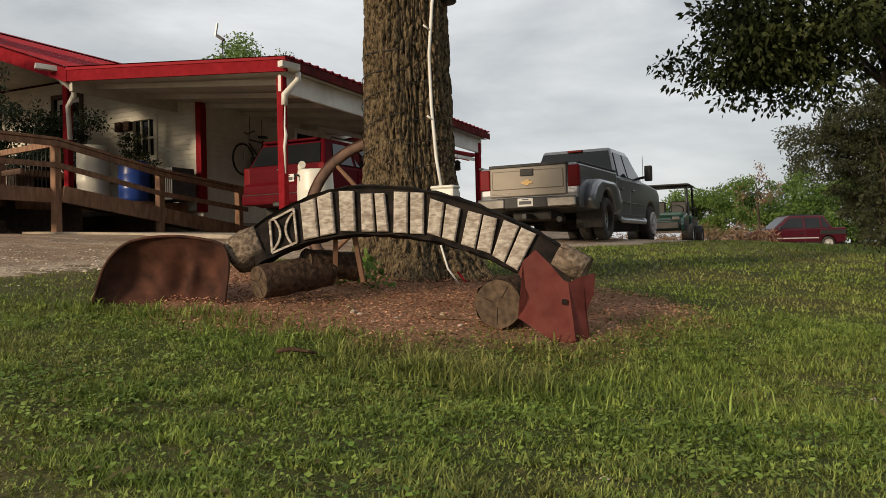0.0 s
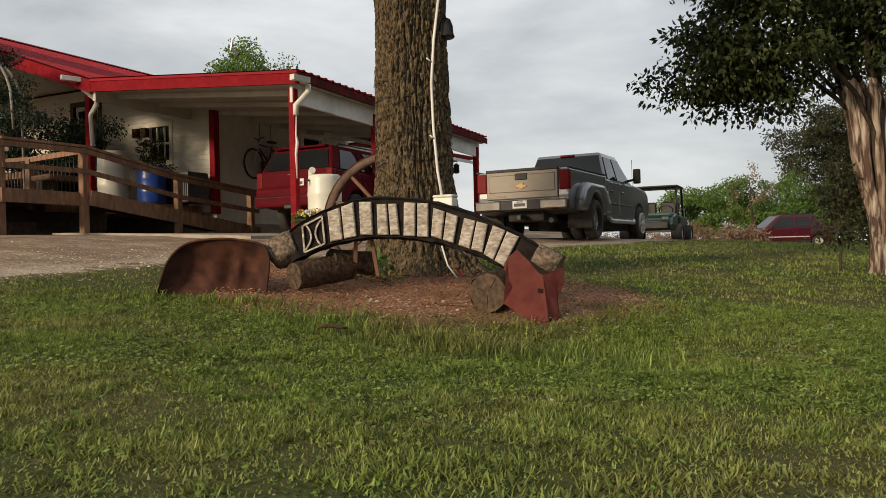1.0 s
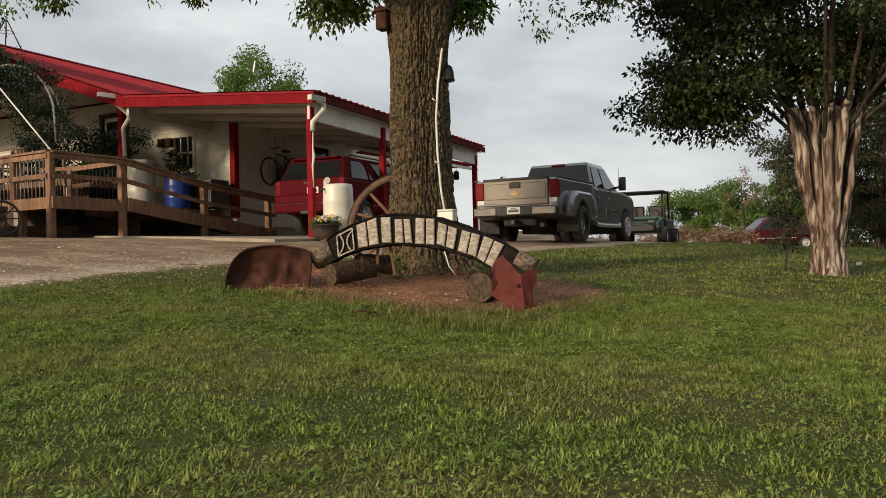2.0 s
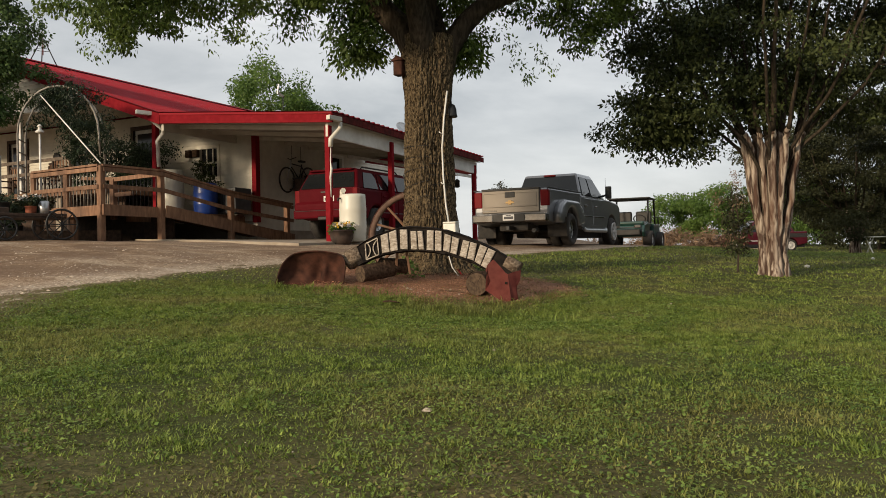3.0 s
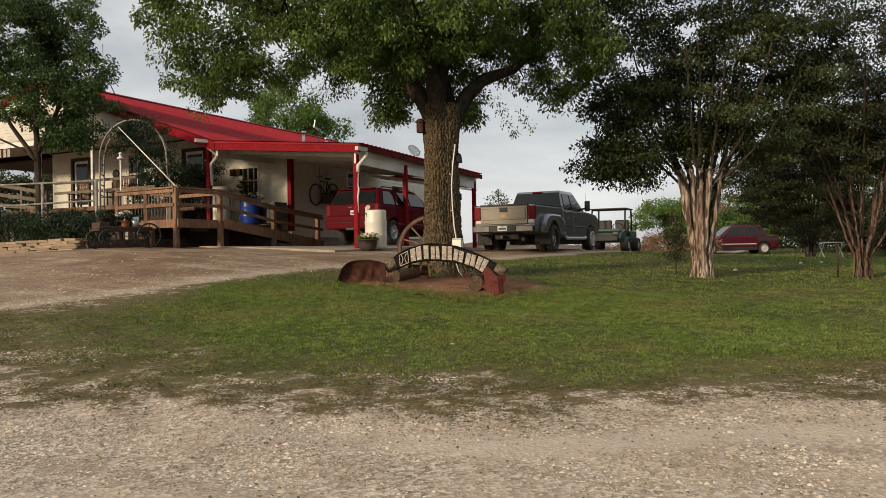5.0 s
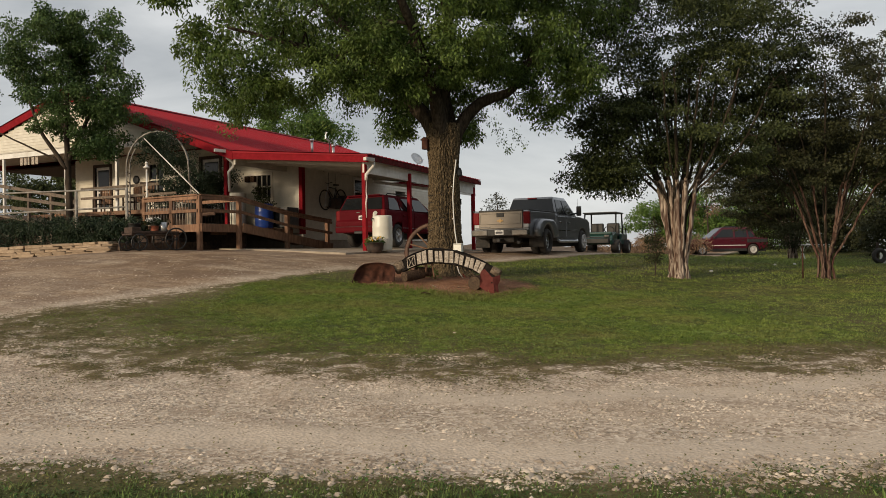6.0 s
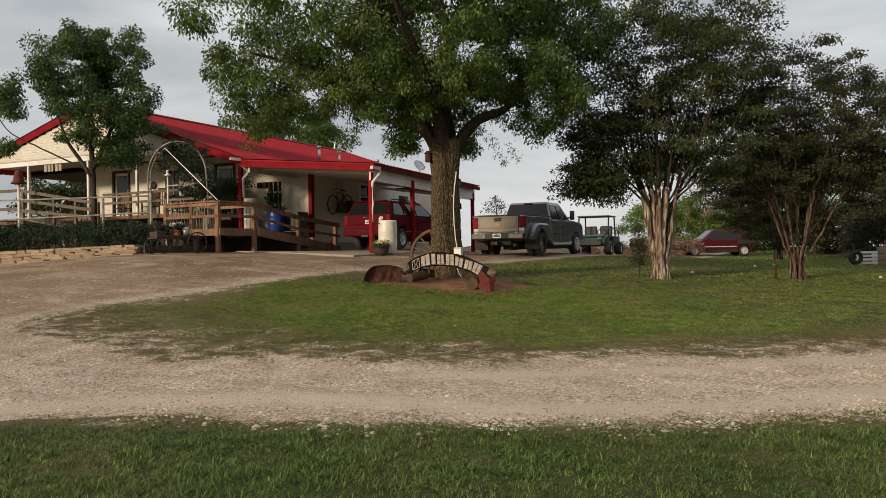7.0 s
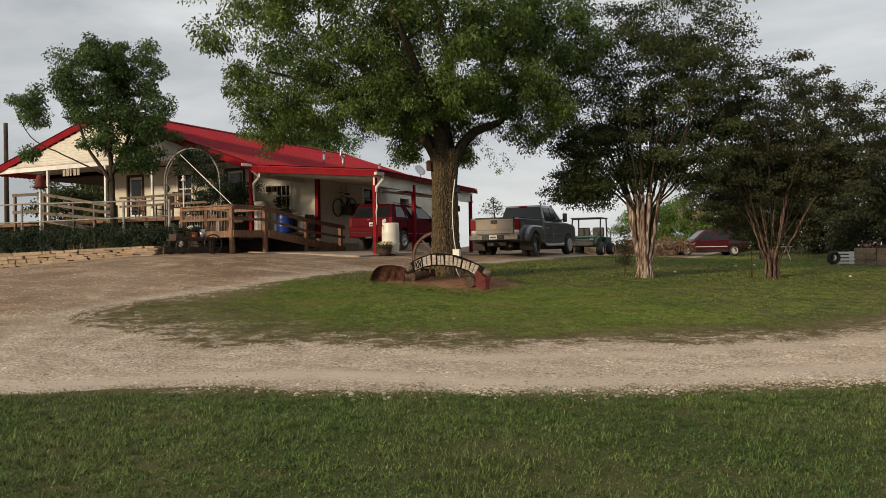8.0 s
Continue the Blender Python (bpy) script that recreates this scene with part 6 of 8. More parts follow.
def estate(m):
    t = thing("sport_utility_vehicle", m, "dark red five-door sport utility vehicle parked under the carport", "car")
    H, fr = 0.93, 0.44
    out = [(0.10, 0.52), (0.02, 0.62), (0.02, 0.84), (0.09, 0.92), (0.10, 1.20), (4.2, 1.16), (4.62, 1.06), (4.74, 0.80), (4.74, 0.42)] + arc_pts(3.82, 0.37, fr, 10, 170, 10) + arc_pts(1.02, 0.37, fr, 10, 170, 10)
    part("body", shell(out, H, 0.06), RED_CAR, t)
    part("cabin", cabin(0.12, 0.40, 2.75, 3.62, 1.17, 1.71, 0.90, 0.72, 0.07), RED_CAR, t, "", True)
    part("rear_window", plate_on([(-0.80, 0.15, 1.22), (0.80, 0.15, 1.22), (0.68, 0.35, 1.61), (-0.68, 0.35, 1.61)], 0.02, (0, -1, 0.5)), CAR_GLASS, t)
    part("windscreen", plate_on([(-0.76, 3.50, 1.22), (0.76, 3.50, 1.22), (0.62, 2.86, 1.64), (-0.62, 2.86, 1.64)], 0.012, (0, 0.6, 0.7)), CAR_GLASS, t)
    h = part("tailgate", soft_box(-0.80, 0.80, 0.07, 0.115, 0.72, 1.19, 0.02, 2), RED_CAR, t)
    part("spoiler", soft_box(-0.64, 0.64, 0.28, 0.52, 1.67, 1.715, 0.018), RED_CAR, t)
    part("emblem_bar", soft_box(-0.14, 0.0, 0.06, 0.072, 1.11, 1.145, 0.004), CHROME, h, "plain chrome bar")
    number_plate(h, 0.10, 0.068, 0.95)
    part("bumper", soft_box(-0.90, 0.90, -0.06, 0.14, 0.47, 0.70, 0.05, 2), RED_CAR, t)
    part("bumper_trim", soft_box(-0.86, 0.86, -0.07, -0.05, 0.655, 0.67, 0.004), BLACK_PLASTIC, t, "dark bumper trim strip")
    part("hitch", soft_box(-0.16, 0.16, -0.075, 0.0, 0.42, 0.52, 0.02), BLACK_METAL, t)
    for s in (-1, 1):
        part("tail_lamp", soft_box(s * 0.86 - 0.07, s * 0.86 + 0.075, 0.06, 0.2, 0.84, 1.2, 0.025, 2), RED_LENS, t)
        for y0, y1, ya, yb in ((0.42, 1.12, 0.60, 1.12), (1.22, 2.05, 1.22, 2.05), (2.14, 3.28, 2.14, 2.78)):
            q = [(s * 0.893, y0, 1.21), (s * 0.893, y1, 1.21), (s * 0.757, yb, 1.61), (s * 0.757, ya, 1.61)]
            part("side_window", plate_on(q, 0.012, (s, 0, 0.33)), CAR_GLASS, t)
        for y0, y1 in ((1.2, 2.08), (2.1, 3.2)):
            d = part("door", soft_box(min(s * (H - 0.01), s * (H + 0.012)), max(s * (H - 0.01), s * (H + 0.012)), y0 + 0.01, y1, 0.48, 1.14, 0.015), RED_CAR, t)
            part("door_handle", soft_box(min(s * (H + 0.01), s * (H + 0.04)), max(s * (H + 0.01), s * (H + 0.04)), y0 + 0.08, y0 + 0.24, 1.01, 1.045, 0.008), RED_CAR, d)
            part("door_trim", soft_box(min(s * (H + 0.01), s * (H + 0.022)), max(s * (H + 0.01), s * (H + 0.022)), y0 + 0.03, y1 - 0.03, 0.61, 0.63, 0.004), SATIN, d)
        bm = bmesh.new()
        tube(bm, [(s * 0.62, 0.7, 1.70), (s * 0.62, 0.8, 1.77), (s * 0.62, 2.5, 1.77), (s * 0.62, 2.65, 1.70)], 0.018, 6)
        part("roof_rail", bm, BLACK_METAL, t)
        part("mirror", soft_box(s * 1.0 - 0.09, s * 1.0 + 0.09, 3.1, 3.2, 1.08, 1.24, 0.03, 2), BLACK_PLASTIC, t)
        wheel(t, s * 0.80, 1.02, 0.37, 0.24, s, STEEL, 0.02, 5)
        wheel(t, s * 0.80, 3.82, 0.37, 0.24, s, STEEL, 0.02, 5)
    part("undertray", soft_box(-0.62, 0.62, 1.6, 4.4, 0.28, 0.5, 0.03), BLACK_PLASTIC, t)
    return t


estate(pose(-9.22, 12.15, land(-9.22, 14.5) + 0.03, 0, 0, 0))


def open_pickup(m):
    t = thing("maroon_pickup", m, "maroon crew-cab pickup with a sloping rear pillar parked on the grass", "truck")
    H, fr = 0.98, 0.44
    out = [(0.05, 0.50), (0.02, 0.62), (0.05, 1.24), (1.45, 1.22), (4.0, 1.18), (5.2, 1.12), (5.52, 1.0), (5.58, 0.45)] + arc_pts(4.6, 0.38, fr, 0, 180, 12) + arc_pts(1.05, 0.38, fr, 0, 180, 12)
    part("body", shell(out, H, 0.05), MAROON, t)
    part("undertray", soft_box(-0.80, 0.80, 0.12, 5.45, 0.26, 0.62, 0.03), BLACK_PLASTIC, t)
    part("cabin", cabin(0.72, 1.22, 3.15, 4.10, 1.15, 1.93, 0.93, 0.76, 0.06), MAROON, t, "", True)
    part("roof_panel", soft_box(-0.70, 0.70, 1.25, 3.1, 1.915, 1.945, 0.012), BLACK_PLASTIC, t, "black roof panel")
    for s in (-1, 1):
        for y0, y1, ya, yb in ((0.95, 1.34, 1.30, 1.40), (1.48, 2.30, 1.52, 2.30), (2.44, 3.72, 2.44, 3.14)):
            part("side_window", plate_on([(s * 0.918, y0, 1.24), (s * 0.918, y1, 1.24), (s * 0.80, yb, 1.79), (s * 0.80, ya, 1.79)], 0.014, (s, 0, 0.33)), CAR_GLASS, t)
        for y0, y1 in ((1.62, 2.36), (2.38, 3.78)):
            d = part("door", soft_box(min(s * (H - 0.01), s * (H + 0.012)), max(s * (H - 0.01), s * (H + 0.012)), y0 + 0.01, y1, 0.50, 1.13, 0.015), MAROON, t)
            part("door_handle", soft_box(min(s * (H + 0.01), s * (H + 0.04)), max(s * (H + 0.01), s * (H + 0.04)), y0 + 0.08, y0 + 0.26, 0.98, 1.02, 0.008), BLACK_PLASTIC, d)
        part("side_moulding", soft_box(min(s * (H + 0.005), s * (H + 0.03)), max(s * (H + 0.005), s * (H + 0.03)), 1.6, 3.95, 0.66, 0.72, 0.006), ALLOY, t, "pale side moulding")
        part("sill", soft_box(min(s * 0.90, s * (H + 0.02)), max(s * 0.90, s * (H + 0.02)), 1.52, 4.12, 0.28, 0.47, 0.02), BLACK_PLASTIC, t)
        part("bed_cladding", soft_box(min(s * 0.95, s * (H + 0.014)), max(s * 0.95, s * (H + 0.014)), 0.06, 1.5, 0.86, 1.12, 0.015), BLACK_PLASTIC, t, "dark plastic cladding")
        part("head_lamp", soft_box(s * 0.72 - 0.2, s * 0.72 + 0.2, 5.5, 5.6, 0.78, 0.98, 0.03), CHROME, t)
        part("mirror", soft_box(s * 1.05 - 0.1, s * 1.05 + 0.1, 3.75, 3.85, 1.15, 1.35, 0.03), BLACK_PLASTIC, t)
        bm = bmesh.new()
        tube(bm, [(s * 0.66, 1.3, 1.91), (s * 0.66, 1.4, 2.0), (s * 0.66, 2.95, 2.0), (s * 0.66, 3.08, 1.91)], 0.02, 6)
        part("roof_rail", bm, BLACK_METAL, t)
        wheel(t, s * 0.84, 1.05, 0.38, 0.25, s, ALLOY, 0.0, 6)
        wheel(t, s * 0.84, 4.6, 0.38, 0.25, s, ALLOY, 0.0, 6)
    part("bumper", soft_box(-0.95, 0.95, 5.5, 5.68, 0.42, 0.68, 0.04), BLACK_PLASTIC, t)
    part("windscreen", plate_on([(-0.78, 4.0, 1.24), (0.78, 4.0, 1.24), (0.68, 3.28, 1.83), (-0.68, 3.28, 1.83)], 0.014, (0, 0.65, 0.7)), CAR_GLASS, t)
    return t


mc = Vector((6.36, -13.64, 0)) + ASIDE * 22.4 + AHEAD * 60.5
open_pickup(pose(mc.x, mc.y, land(mc.x, mc.y), 0, 0, 117.0))


def buggy(m):
    """An open utility buggy with a roll cage; its nose points along +y."""
    t = thing("utility_buggy", m, "dark green utility buggy with a black roll cage and canopy", "buggy")
    out = [(0.1, 0.55), (0.1, 0.95), (1.2, 0.95), (1.25, 0.55), (1.9, 0.55), (1.95, 0.95), (2.2, 1.0), (2.75, 0.86), (2.85, 0.6), (2.75, 0.42), (0.3, 0.42)]
    part("body", shell(out, 0.62, 0.04), GREEN_PAINT, t)
    part("bonnet", soft_box(-0.60, 0.60, 2.1, 2.8, 0.86, 1.0, 0.06, 2), GREEN_PAINT, t)
    part("grille", soft_box(-0.5, 0.5, 2.82, 2.9, 0.48, 0.70, 0.02), BLACK_PLASTIC, t)
    bm = bmesh.new()
    tube(bm, [(-0.55, 2.95, 0.45), (-0.55, 3.0, 0.75), (0.55, 3.0, 0.75), (0.55, 2.95, 0.45)], 0.025, 8)
    part("bull_bar", bm, BLACK_METAL, t)
    for s in (-1, 1):
        part("head_lamp", soft_box(s * 0.42 - 0.1, s * 0.42 + 0.1, 2.78, 2.88, 0.76, 0.86, 0.02), CHROME, t)
        bm = bmesh.new()
        tube(bm, [(s * 0.6, 2.15, 0.95), (s * 0.58, 1.95, 1.88), (s * 0.58, 0.95, 1.90), (s * 0.6, 0.9, 0.9)], 0.03, 8)
        part("roll_cage", bm, BLACK_METAL, t)
        bm = bmesh.new()
        tube(bm, [(s * 0.6, 1.0, 1.2), (s * 0.6, 0.3, 1.25), (s * 0.6, 0.25, 0.95)], 0.022, 6)
        part("side_rail", bm, BLACK_METAL, t)
        part("seat", soft_box(s * 0.3 - 0.24, s * 0.3 + 0.24, 1.2, 1.65, 0.82, 0.98, 0.04), BLACK_PLASTIC, t)
        part("seat_back", soft_box(s * 0.3 - 0.24, s * 0.3 + 0.24, 1.08, 1.2, 0.95, 1.45, 0.04), BLACK_PLASTIC, t)
        wheel(t, s * 0.66, 2.38, 0.32, 0.26, s, STEEL, 0.04, 4)
        wheel(t, s * 0.66, 0.55, 0.32, 0.26, s, STEEL, 0.04, 4)
    part("canopy", soft_box(-0.64, 0.64, 0.85, 2.08, 1.89, 1.945, 0.025, 2), BLACK_PLASTIC, t)
    bm = bmesh.new()
    tube(bm, [(-0.58, 1.95, 1.86), (0.58, 1.95, 1.86)], 0.025, 6)
    part("cross_bar", bm, BLACK_METAL, t)
    bm = bmesh.new()
    ring = [(-0.3 + 0.18 * math.cos(a), 1.85 + 0.08 * math.sin(a), 1.12 + 0.15 * math.sin(a)) for a in [2 * math.pi * i / 18 for i in range(19)]]
    tube(bm, ring, 0.018, 6, caps=False)
    part("steering_wheel", bm, BLACK_METAL, t)
    return t


buggy(pose(-4.77, 27.5, land(-4.77, 27.5) - 0.02, 0, 0, 182.0) @ Matrix.Diagonal((1.2, 1.2, 0.95, 1.0)))

# ---- deck, ramp and rails ----
DIRTY_WHITE = mat("dirty_white_pipe", (0.20, 0.18, 0.155), (0.37, 0.35, 0.315), 9, 0.75, 0.1, stain=(0.11, 0.095, 0.075), stain_scale=3.0, stain_amount=0.7)
deck = thing("wooden_deck", pose(0, 0, 0), "weathered brown wooden entrance deck with a railed ramp", "deck")
posts = [(-12.05, 7.85, 3.0, 1), (-11.88, 9.40, 3.0, 1), (-11.62, 11.50, 2.62, 1), (-11.42, 13.55, 2.42, 1),
         (-13.22, 7.95, 3.0, 0), (-14.45, 8.06, 3.0, 0), (-13.75, 9.7, 2.95, 0)]
for x, y, z, down in posts:
    foot = land(x, y) - 0.15 if down else DECK_Z - 0.2
    part("post", soft_box(x - 0.065, x + 0.065, y - 0.065, y + 0.065, foot, z, 0.008), DECK_WOOD, deck)
for x, y in ((-14.4, 8.15), (-13.2, 8.1)):
    part("post", soft_box(x - 0.06, x + 0.06, y - 0.06, y + 0.06, land(x, y) - 0.1, DECK_Z - 0.2, 0.006), DECK_WOOD, deck)


def rail(a, b, half=0.02, h=0.09, name="rail"):
    bm = bmesh.new()
    slope_box(bm, a, b, half, h)
    part(name, bm, DECK_WOOD, deck)


ramp = [(-12.05, 7.85, 3.0), (-11.88, 9.40, 3.0), (-11.62, 11.50, 2.62), (-11.42, 13.75, 2.40)]
for (x0, y0, z0), (x1, y1, z1) in zip(ramp, ramp[1:]):
    rail((x0, y0, z0 + 0.01), (x1, y1, z1 + 0.01), 0.085, 0.045, "cap_rail")
    rail((x0 + 0.07, y0, z0 - 0.08), (x1 + 0.07, y1, z1 - 0.08), 0.02, 0.09)
    rail((x0 + 0.07, y0, z0 - 0.45), (x1 + 0.07, y1, z1 - 0.45), 0.02, 0.09)
front = [(-12.05, 7.85, 3.0), (-13.22, 7.95, 3.0), (-14.45, 8.06, 3.0)]
for (x0, y0, z0), (x1, y1, z1) in zip(front, front[1:]):
    rail((x0, y0, z0 + 0.01), (x1, y1, z1 + 0.01), 0.085, 0.045, "cap_rail")
    rail((x0, y0 - 0.07, z0 - 0.08), (x1, y1 - 0.07, z1 - 0.08), 0.02, 0.09)
    rail((x0, y0 - 0.07, z0 - 0.46), (x1, y1 - 0.07, z1 - 0.46), 0.02, 0.09)
    for i in range(9):
        u = (i + 0.7) / 9.4
        bm = bmesh.new()
        tube(bm, [(x0 + (x1 - x0) * u, y0 + (y1 - y0) * u, DECK_Z + 0.002), (x0 + (x1 - x0) * u, y0 + (y1 - y0) * u, z0 - 0.03)], 0.012, 5)
        part("baluster", bm, DIRTY_WHITE, deck, "thin pale metal baluster")
# inner guard with thin dark balusters
rail((-13.75, 9.7, 2.93), (-11.88, 9.4, 2.93), 0.03, 0.1)
rail((-13.75, 9.7, 2.55), (-13.0, 9.58, 2.55), 0.02, 0.1)
rail((-15.9, 10.6, 3.15), (-13.75, 9.7, 2.95), 0.03, 0.08)
for i in range(22):
    u = i / 21
    x, y = -15.9 + 4.0 * u, 10.7 - 1.3 * u ** 1.0
    bm = bmesh.new()
    tube(bm, [(x, y, DECK_Z + 0.02), (x, y, 2.98)], 0.011, 5)
    part("baluster", bm, BLACK_METAL, deck, "thin black metal baluster")
# floor boards of the deck and of the ramp, each its own plank
plank_me = {}
def plank(length, width=0.138):
    key = (round(length, 2), width)
    if key not in plank_me:
        b = soft_box(-length / 2, length / 2, -width / 2, width / 2, -0.036, 0, 0.004)
        me = bpy.data.meshes.new("plank")
        b.to_mesh(me)
        b.free()
        me.materials.append(DECK_WOOD)
        plank_me[key] = me
    return plank_me[key]


y = 8.0
while y < 13.6:
    if y < 9.5:
        x0, x1, z = -16.2, -11.98, DECK_Z
        o = new("plank", plank(x1 - x0))
        o.parent, o.matrix_basis = deck, pose((x0 + x1) / 2, y, z)
    else:
        z = DECK_Z - 0.62 * (y - 9.5) / 4.3
        xe = -11.85 + 0.40 * (y - 9.5) / 4.3
        o = new("plank", plank(1.3))
        o.parent, o.matrix_basis = deck, pose(xe - 0.65, y, z)
        o = new("plank", plank(3.0))
        o.parent, o.matrix_basis = deck, pose(xe - 1.36 - 1.5 - 0.1, y, DECK_Z + 0.004)
    y += 0.145
rail((-11.945, 7.80, 2.04), (-11.945, 9.45, 2.04), 0.025, 0.24, "rim_joist")
rail((-11.775, 9.45, 2.06), (-11.375, 13.8, 1.44), 0.025, 0.28, "rim_joist")
rail((-12.0, 7.80, 2.03), (-14.6, 8.02, 2.03), 0.025, 0.22, "rim_joist")
rail((-13.2, 9.6, 2.0), (-12.95, 13.6, 2.0), 0.025, 0.24, "rim_joist")
# dark sheet added under the deck in place of the shade there
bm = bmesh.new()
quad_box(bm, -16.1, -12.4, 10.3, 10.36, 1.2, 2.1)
part("under_deck_shade", bm, DARK_WOOD, deck)
# porch approach: white rail fence and the ramp that climbs along the porch
fence = thing("rail_fence", pose(0, 0, 0), "weathered white two-rail pipe fence before the porch", "fence")
for x in (-26.2, -20.93, -15.71, -13.62):
    bm = bmesh.new()
    tube(bm, [(x, 6.6, land(x, 6.6)), (x, 6.6, 3.36 if x < -16 else 3.2)], 0.042, 10)
    part("post", bm, DIRTY_WHITE, fence)
for z0, z1 in ((3.34, 3.18), (2.66, 2.66)):
    bm = bmesh.new()
    tube(bm, [(-30, 6.62, z0 + 0.05), (-20.93, 6.62, z0), (-13.6, 6.62, z1)], 0.027, 8)
    part("rail", bm, DIRTY_WHITE, fence)
side_ramp = thing("porch_ramp", pose(0, 0, 0), "greyed wooden access ramp with board rails along the porch", "ramp")
GREY_WOOD = mat("grey_wood", (0.095, 0.07, 0.052), (0.19, 0.15, 0.115), 12, 0.85, 0.25, stain=(0.08, 0.06, 0.045), stain_scale=2.0, rand=0.15)
for x, z in ((-25.4, 4.06), (-23.6, 4.0), (-21.8, 3.72), (-20.6, 3.52), (-19.4, 3.33)):
    part("post", soft_box(x - 0.05, x + 0.05, 9.55, 9.65, land(x, 9.6), z + 0.04, 0.006), GREY_WOOD, side_ramp)
for a, b in ((4.0, 3.32), (3.62, 3.05), (3.2, 2.78)):
    bm = bmesh.new()
    slope_box(bm, (-23.6, 9.52, a), (-19.4, 9.52, b), 0.018, 0.12)
    part("rail", bm, GREY_WOOD, side_ramp)
for z in (4.03, 3.3):
    bm = bmesh.new()
    slope_box(bm, (-25.45, 9.52, z), (-23.62, 9.52, z - 0.02), 0.018, 0.12)
    part("rail", bm, GREY_WOOD, side_ramp)
bm = bmesh.new()
slope_box(bm, (-25.4, 10.1, 2.86), (-23.6, 10.1, 2.86), 0.5, 0.06)
part("landing", bm, GREY_WOOD, side_ramp)
bm = bmesh.new()
slope_box(bm, (-23.6, 10.1, 2.86), (-19.4, 10.1, 2.2), 0.5, 0.06)
part("ramp_floor", bm, GREY_WOOD, side_ramp)
for z in (3.75, 3.4):
    bm = bmesh.new()
    slope_box(bm, (-20.4, 10.7, z), (-15.6, 10.6, z), 0.018, 0.09)
    part("rail", bm, GREY_WOOD, side_ramp)

# ---- stone retaining wall, its stones one by one ----
wall = thing("retaining_wall", pose(0, 0, 0), "low dry-stacked tan limestone retaining wall", "wall")
STONE = mat("tan_limestone", (0.20, 0.145, 0.095), (0.36, 0.275, 0.19), 5, 0.9, 0.35, stain=(0.20, 0.135, 0.085), stain_scale=2.0, rand=0.22)
rnd = random.Random(17)
stone_shapes = []
for k in range(8):
    bm = bmesh.new()
    quad_box(bm, -0.5, 0.5, -0.5, 0.5, -0.5, 0.5)
    for v in bm.verts:
        v.co += Vector([rnd.uniform(-0.06, 0.06) for _ in range(3)])
    bmesh.ops.bevel(bm, geom=list(bm.edges), offset=0.05, segments=1, affect="EDGES")
    me = bpy.data.meshes.new("stone")
    bm.to_mesh(me)
    bm.free()
    me.materials.append(STONE)
    stone_shapes.append(me)
for row in range(5):
    x = -13.35 - rnd.uniform(0, 0.3)
    while x > -28.0:
        w = rnd.uniform(0.35, 0.95)
        base = land(x, 5.9) - 0.06
        top = 1.66 + 0.02 * (x + 13.5)
        h = (top - base) / 5
        o = new("stone", rnd.choice(stone_shapes))
        o.parent = wall
        o.matrix_basis = pose(x - w / 2, 5.97 + rnd.uniform(-0.05, 0.05) + 0.03 * row, base + h * (row + 0.5), 0, rnd.uniform(-1.5, 1.5), rnd.uniform(-4, 4) + 180 * rnd.randint(0, 1)) @ Matrix.Diagonal((w * 0.98, 0.32, h * 1.0, 1))
        x -= w
bm = bmesh.new()
quad_box(bm, -28, -13.6, 6.1, 6.35, 0.4, 1.30)
part("backing", bm, CUT_WOOD, wall, "packed earth behind the stones")
bm = bmesh.new()
v = [bm.verts.new(q) for q in ((-28, 6.12, 1.36), (-13.4, 6.12, 1.60), (-13.2, 9.4, 1.66), (-28, 9.4, 1.55))]
v2 = [bm.verts.new(q) for q in ((-28, 6.12, 0.6), (-13.4, 6.12, 0.9), (-13.2, 9.4, 0.9), (-28, 9.4, 0.6))]
bm.faces.new(v)
bm.faces.new(v2)
for i in range(4):
    bm.faces.new((v[i], v[(i + 1) % 4], v2[(i + 1) % 4], v2[i]))
EARTH = mat("garden_soil", (0.06, 0.04, 0.028), (0.13, 0.085, 0.055), 12, 0.95, 0.4)
setting("garden_bed", bm, EARTH, "dark soil of the raised garden bed", "garden bed")
hedge_pts = [(rnd.uniform(-28, -13.4), rnd.uniform(6.25, 6.9), 0) for _ in range(190)]
hedge_pts = [(x, y, 1.62 + rnd.uniform(0.05, 0.72)) for x, y, _ in hedge_pts]
hedge = tagged(new("hedge", leaf_mesh("hedge", hedge_pts, 250, 0.10, 0.32, SHRUB, 130, 0.2, 0.25)), "low dark green spreading hedge along the stone wall", "hedge", kind="stuff")

# ---- small things about the house ----
def barrel(m, r, h, material, label, name="barrel", lid=None):
    t = thing(name, m, label, "barrel")
    bm = bmesh.new()
    prof = [(r * 0.9, 0.0), (r * 0.96, 0.02), (r * 0.97, h * 0.1), (r, h * 0.28), (r * 1.015, h * 0.31), (r * 1.015, h * 0.34), (r, h * 0.37), (r * 1.0, h * 0.63), (r * 1.015, h * 0.66), (r * 1.015, h * 0.69), (r, h * 0.72), (r * 0.97, h * 0.92), (r * 0.95, h * 0.985), (r * 0.9, h), (r * 0.86, h * 0.985)]
    lathe(bm, prof, 32)
    part("barrel_body", bm, material, t, smooth=False)
    bm = bmesh.new()
    lathe(bm, [(r * 0.84, h * 0.98), (r * 0.84, h * 0.993), (r * 0.2, h * 0.996)], 24)
    part("lid", bm, lid or material, t)
    return t


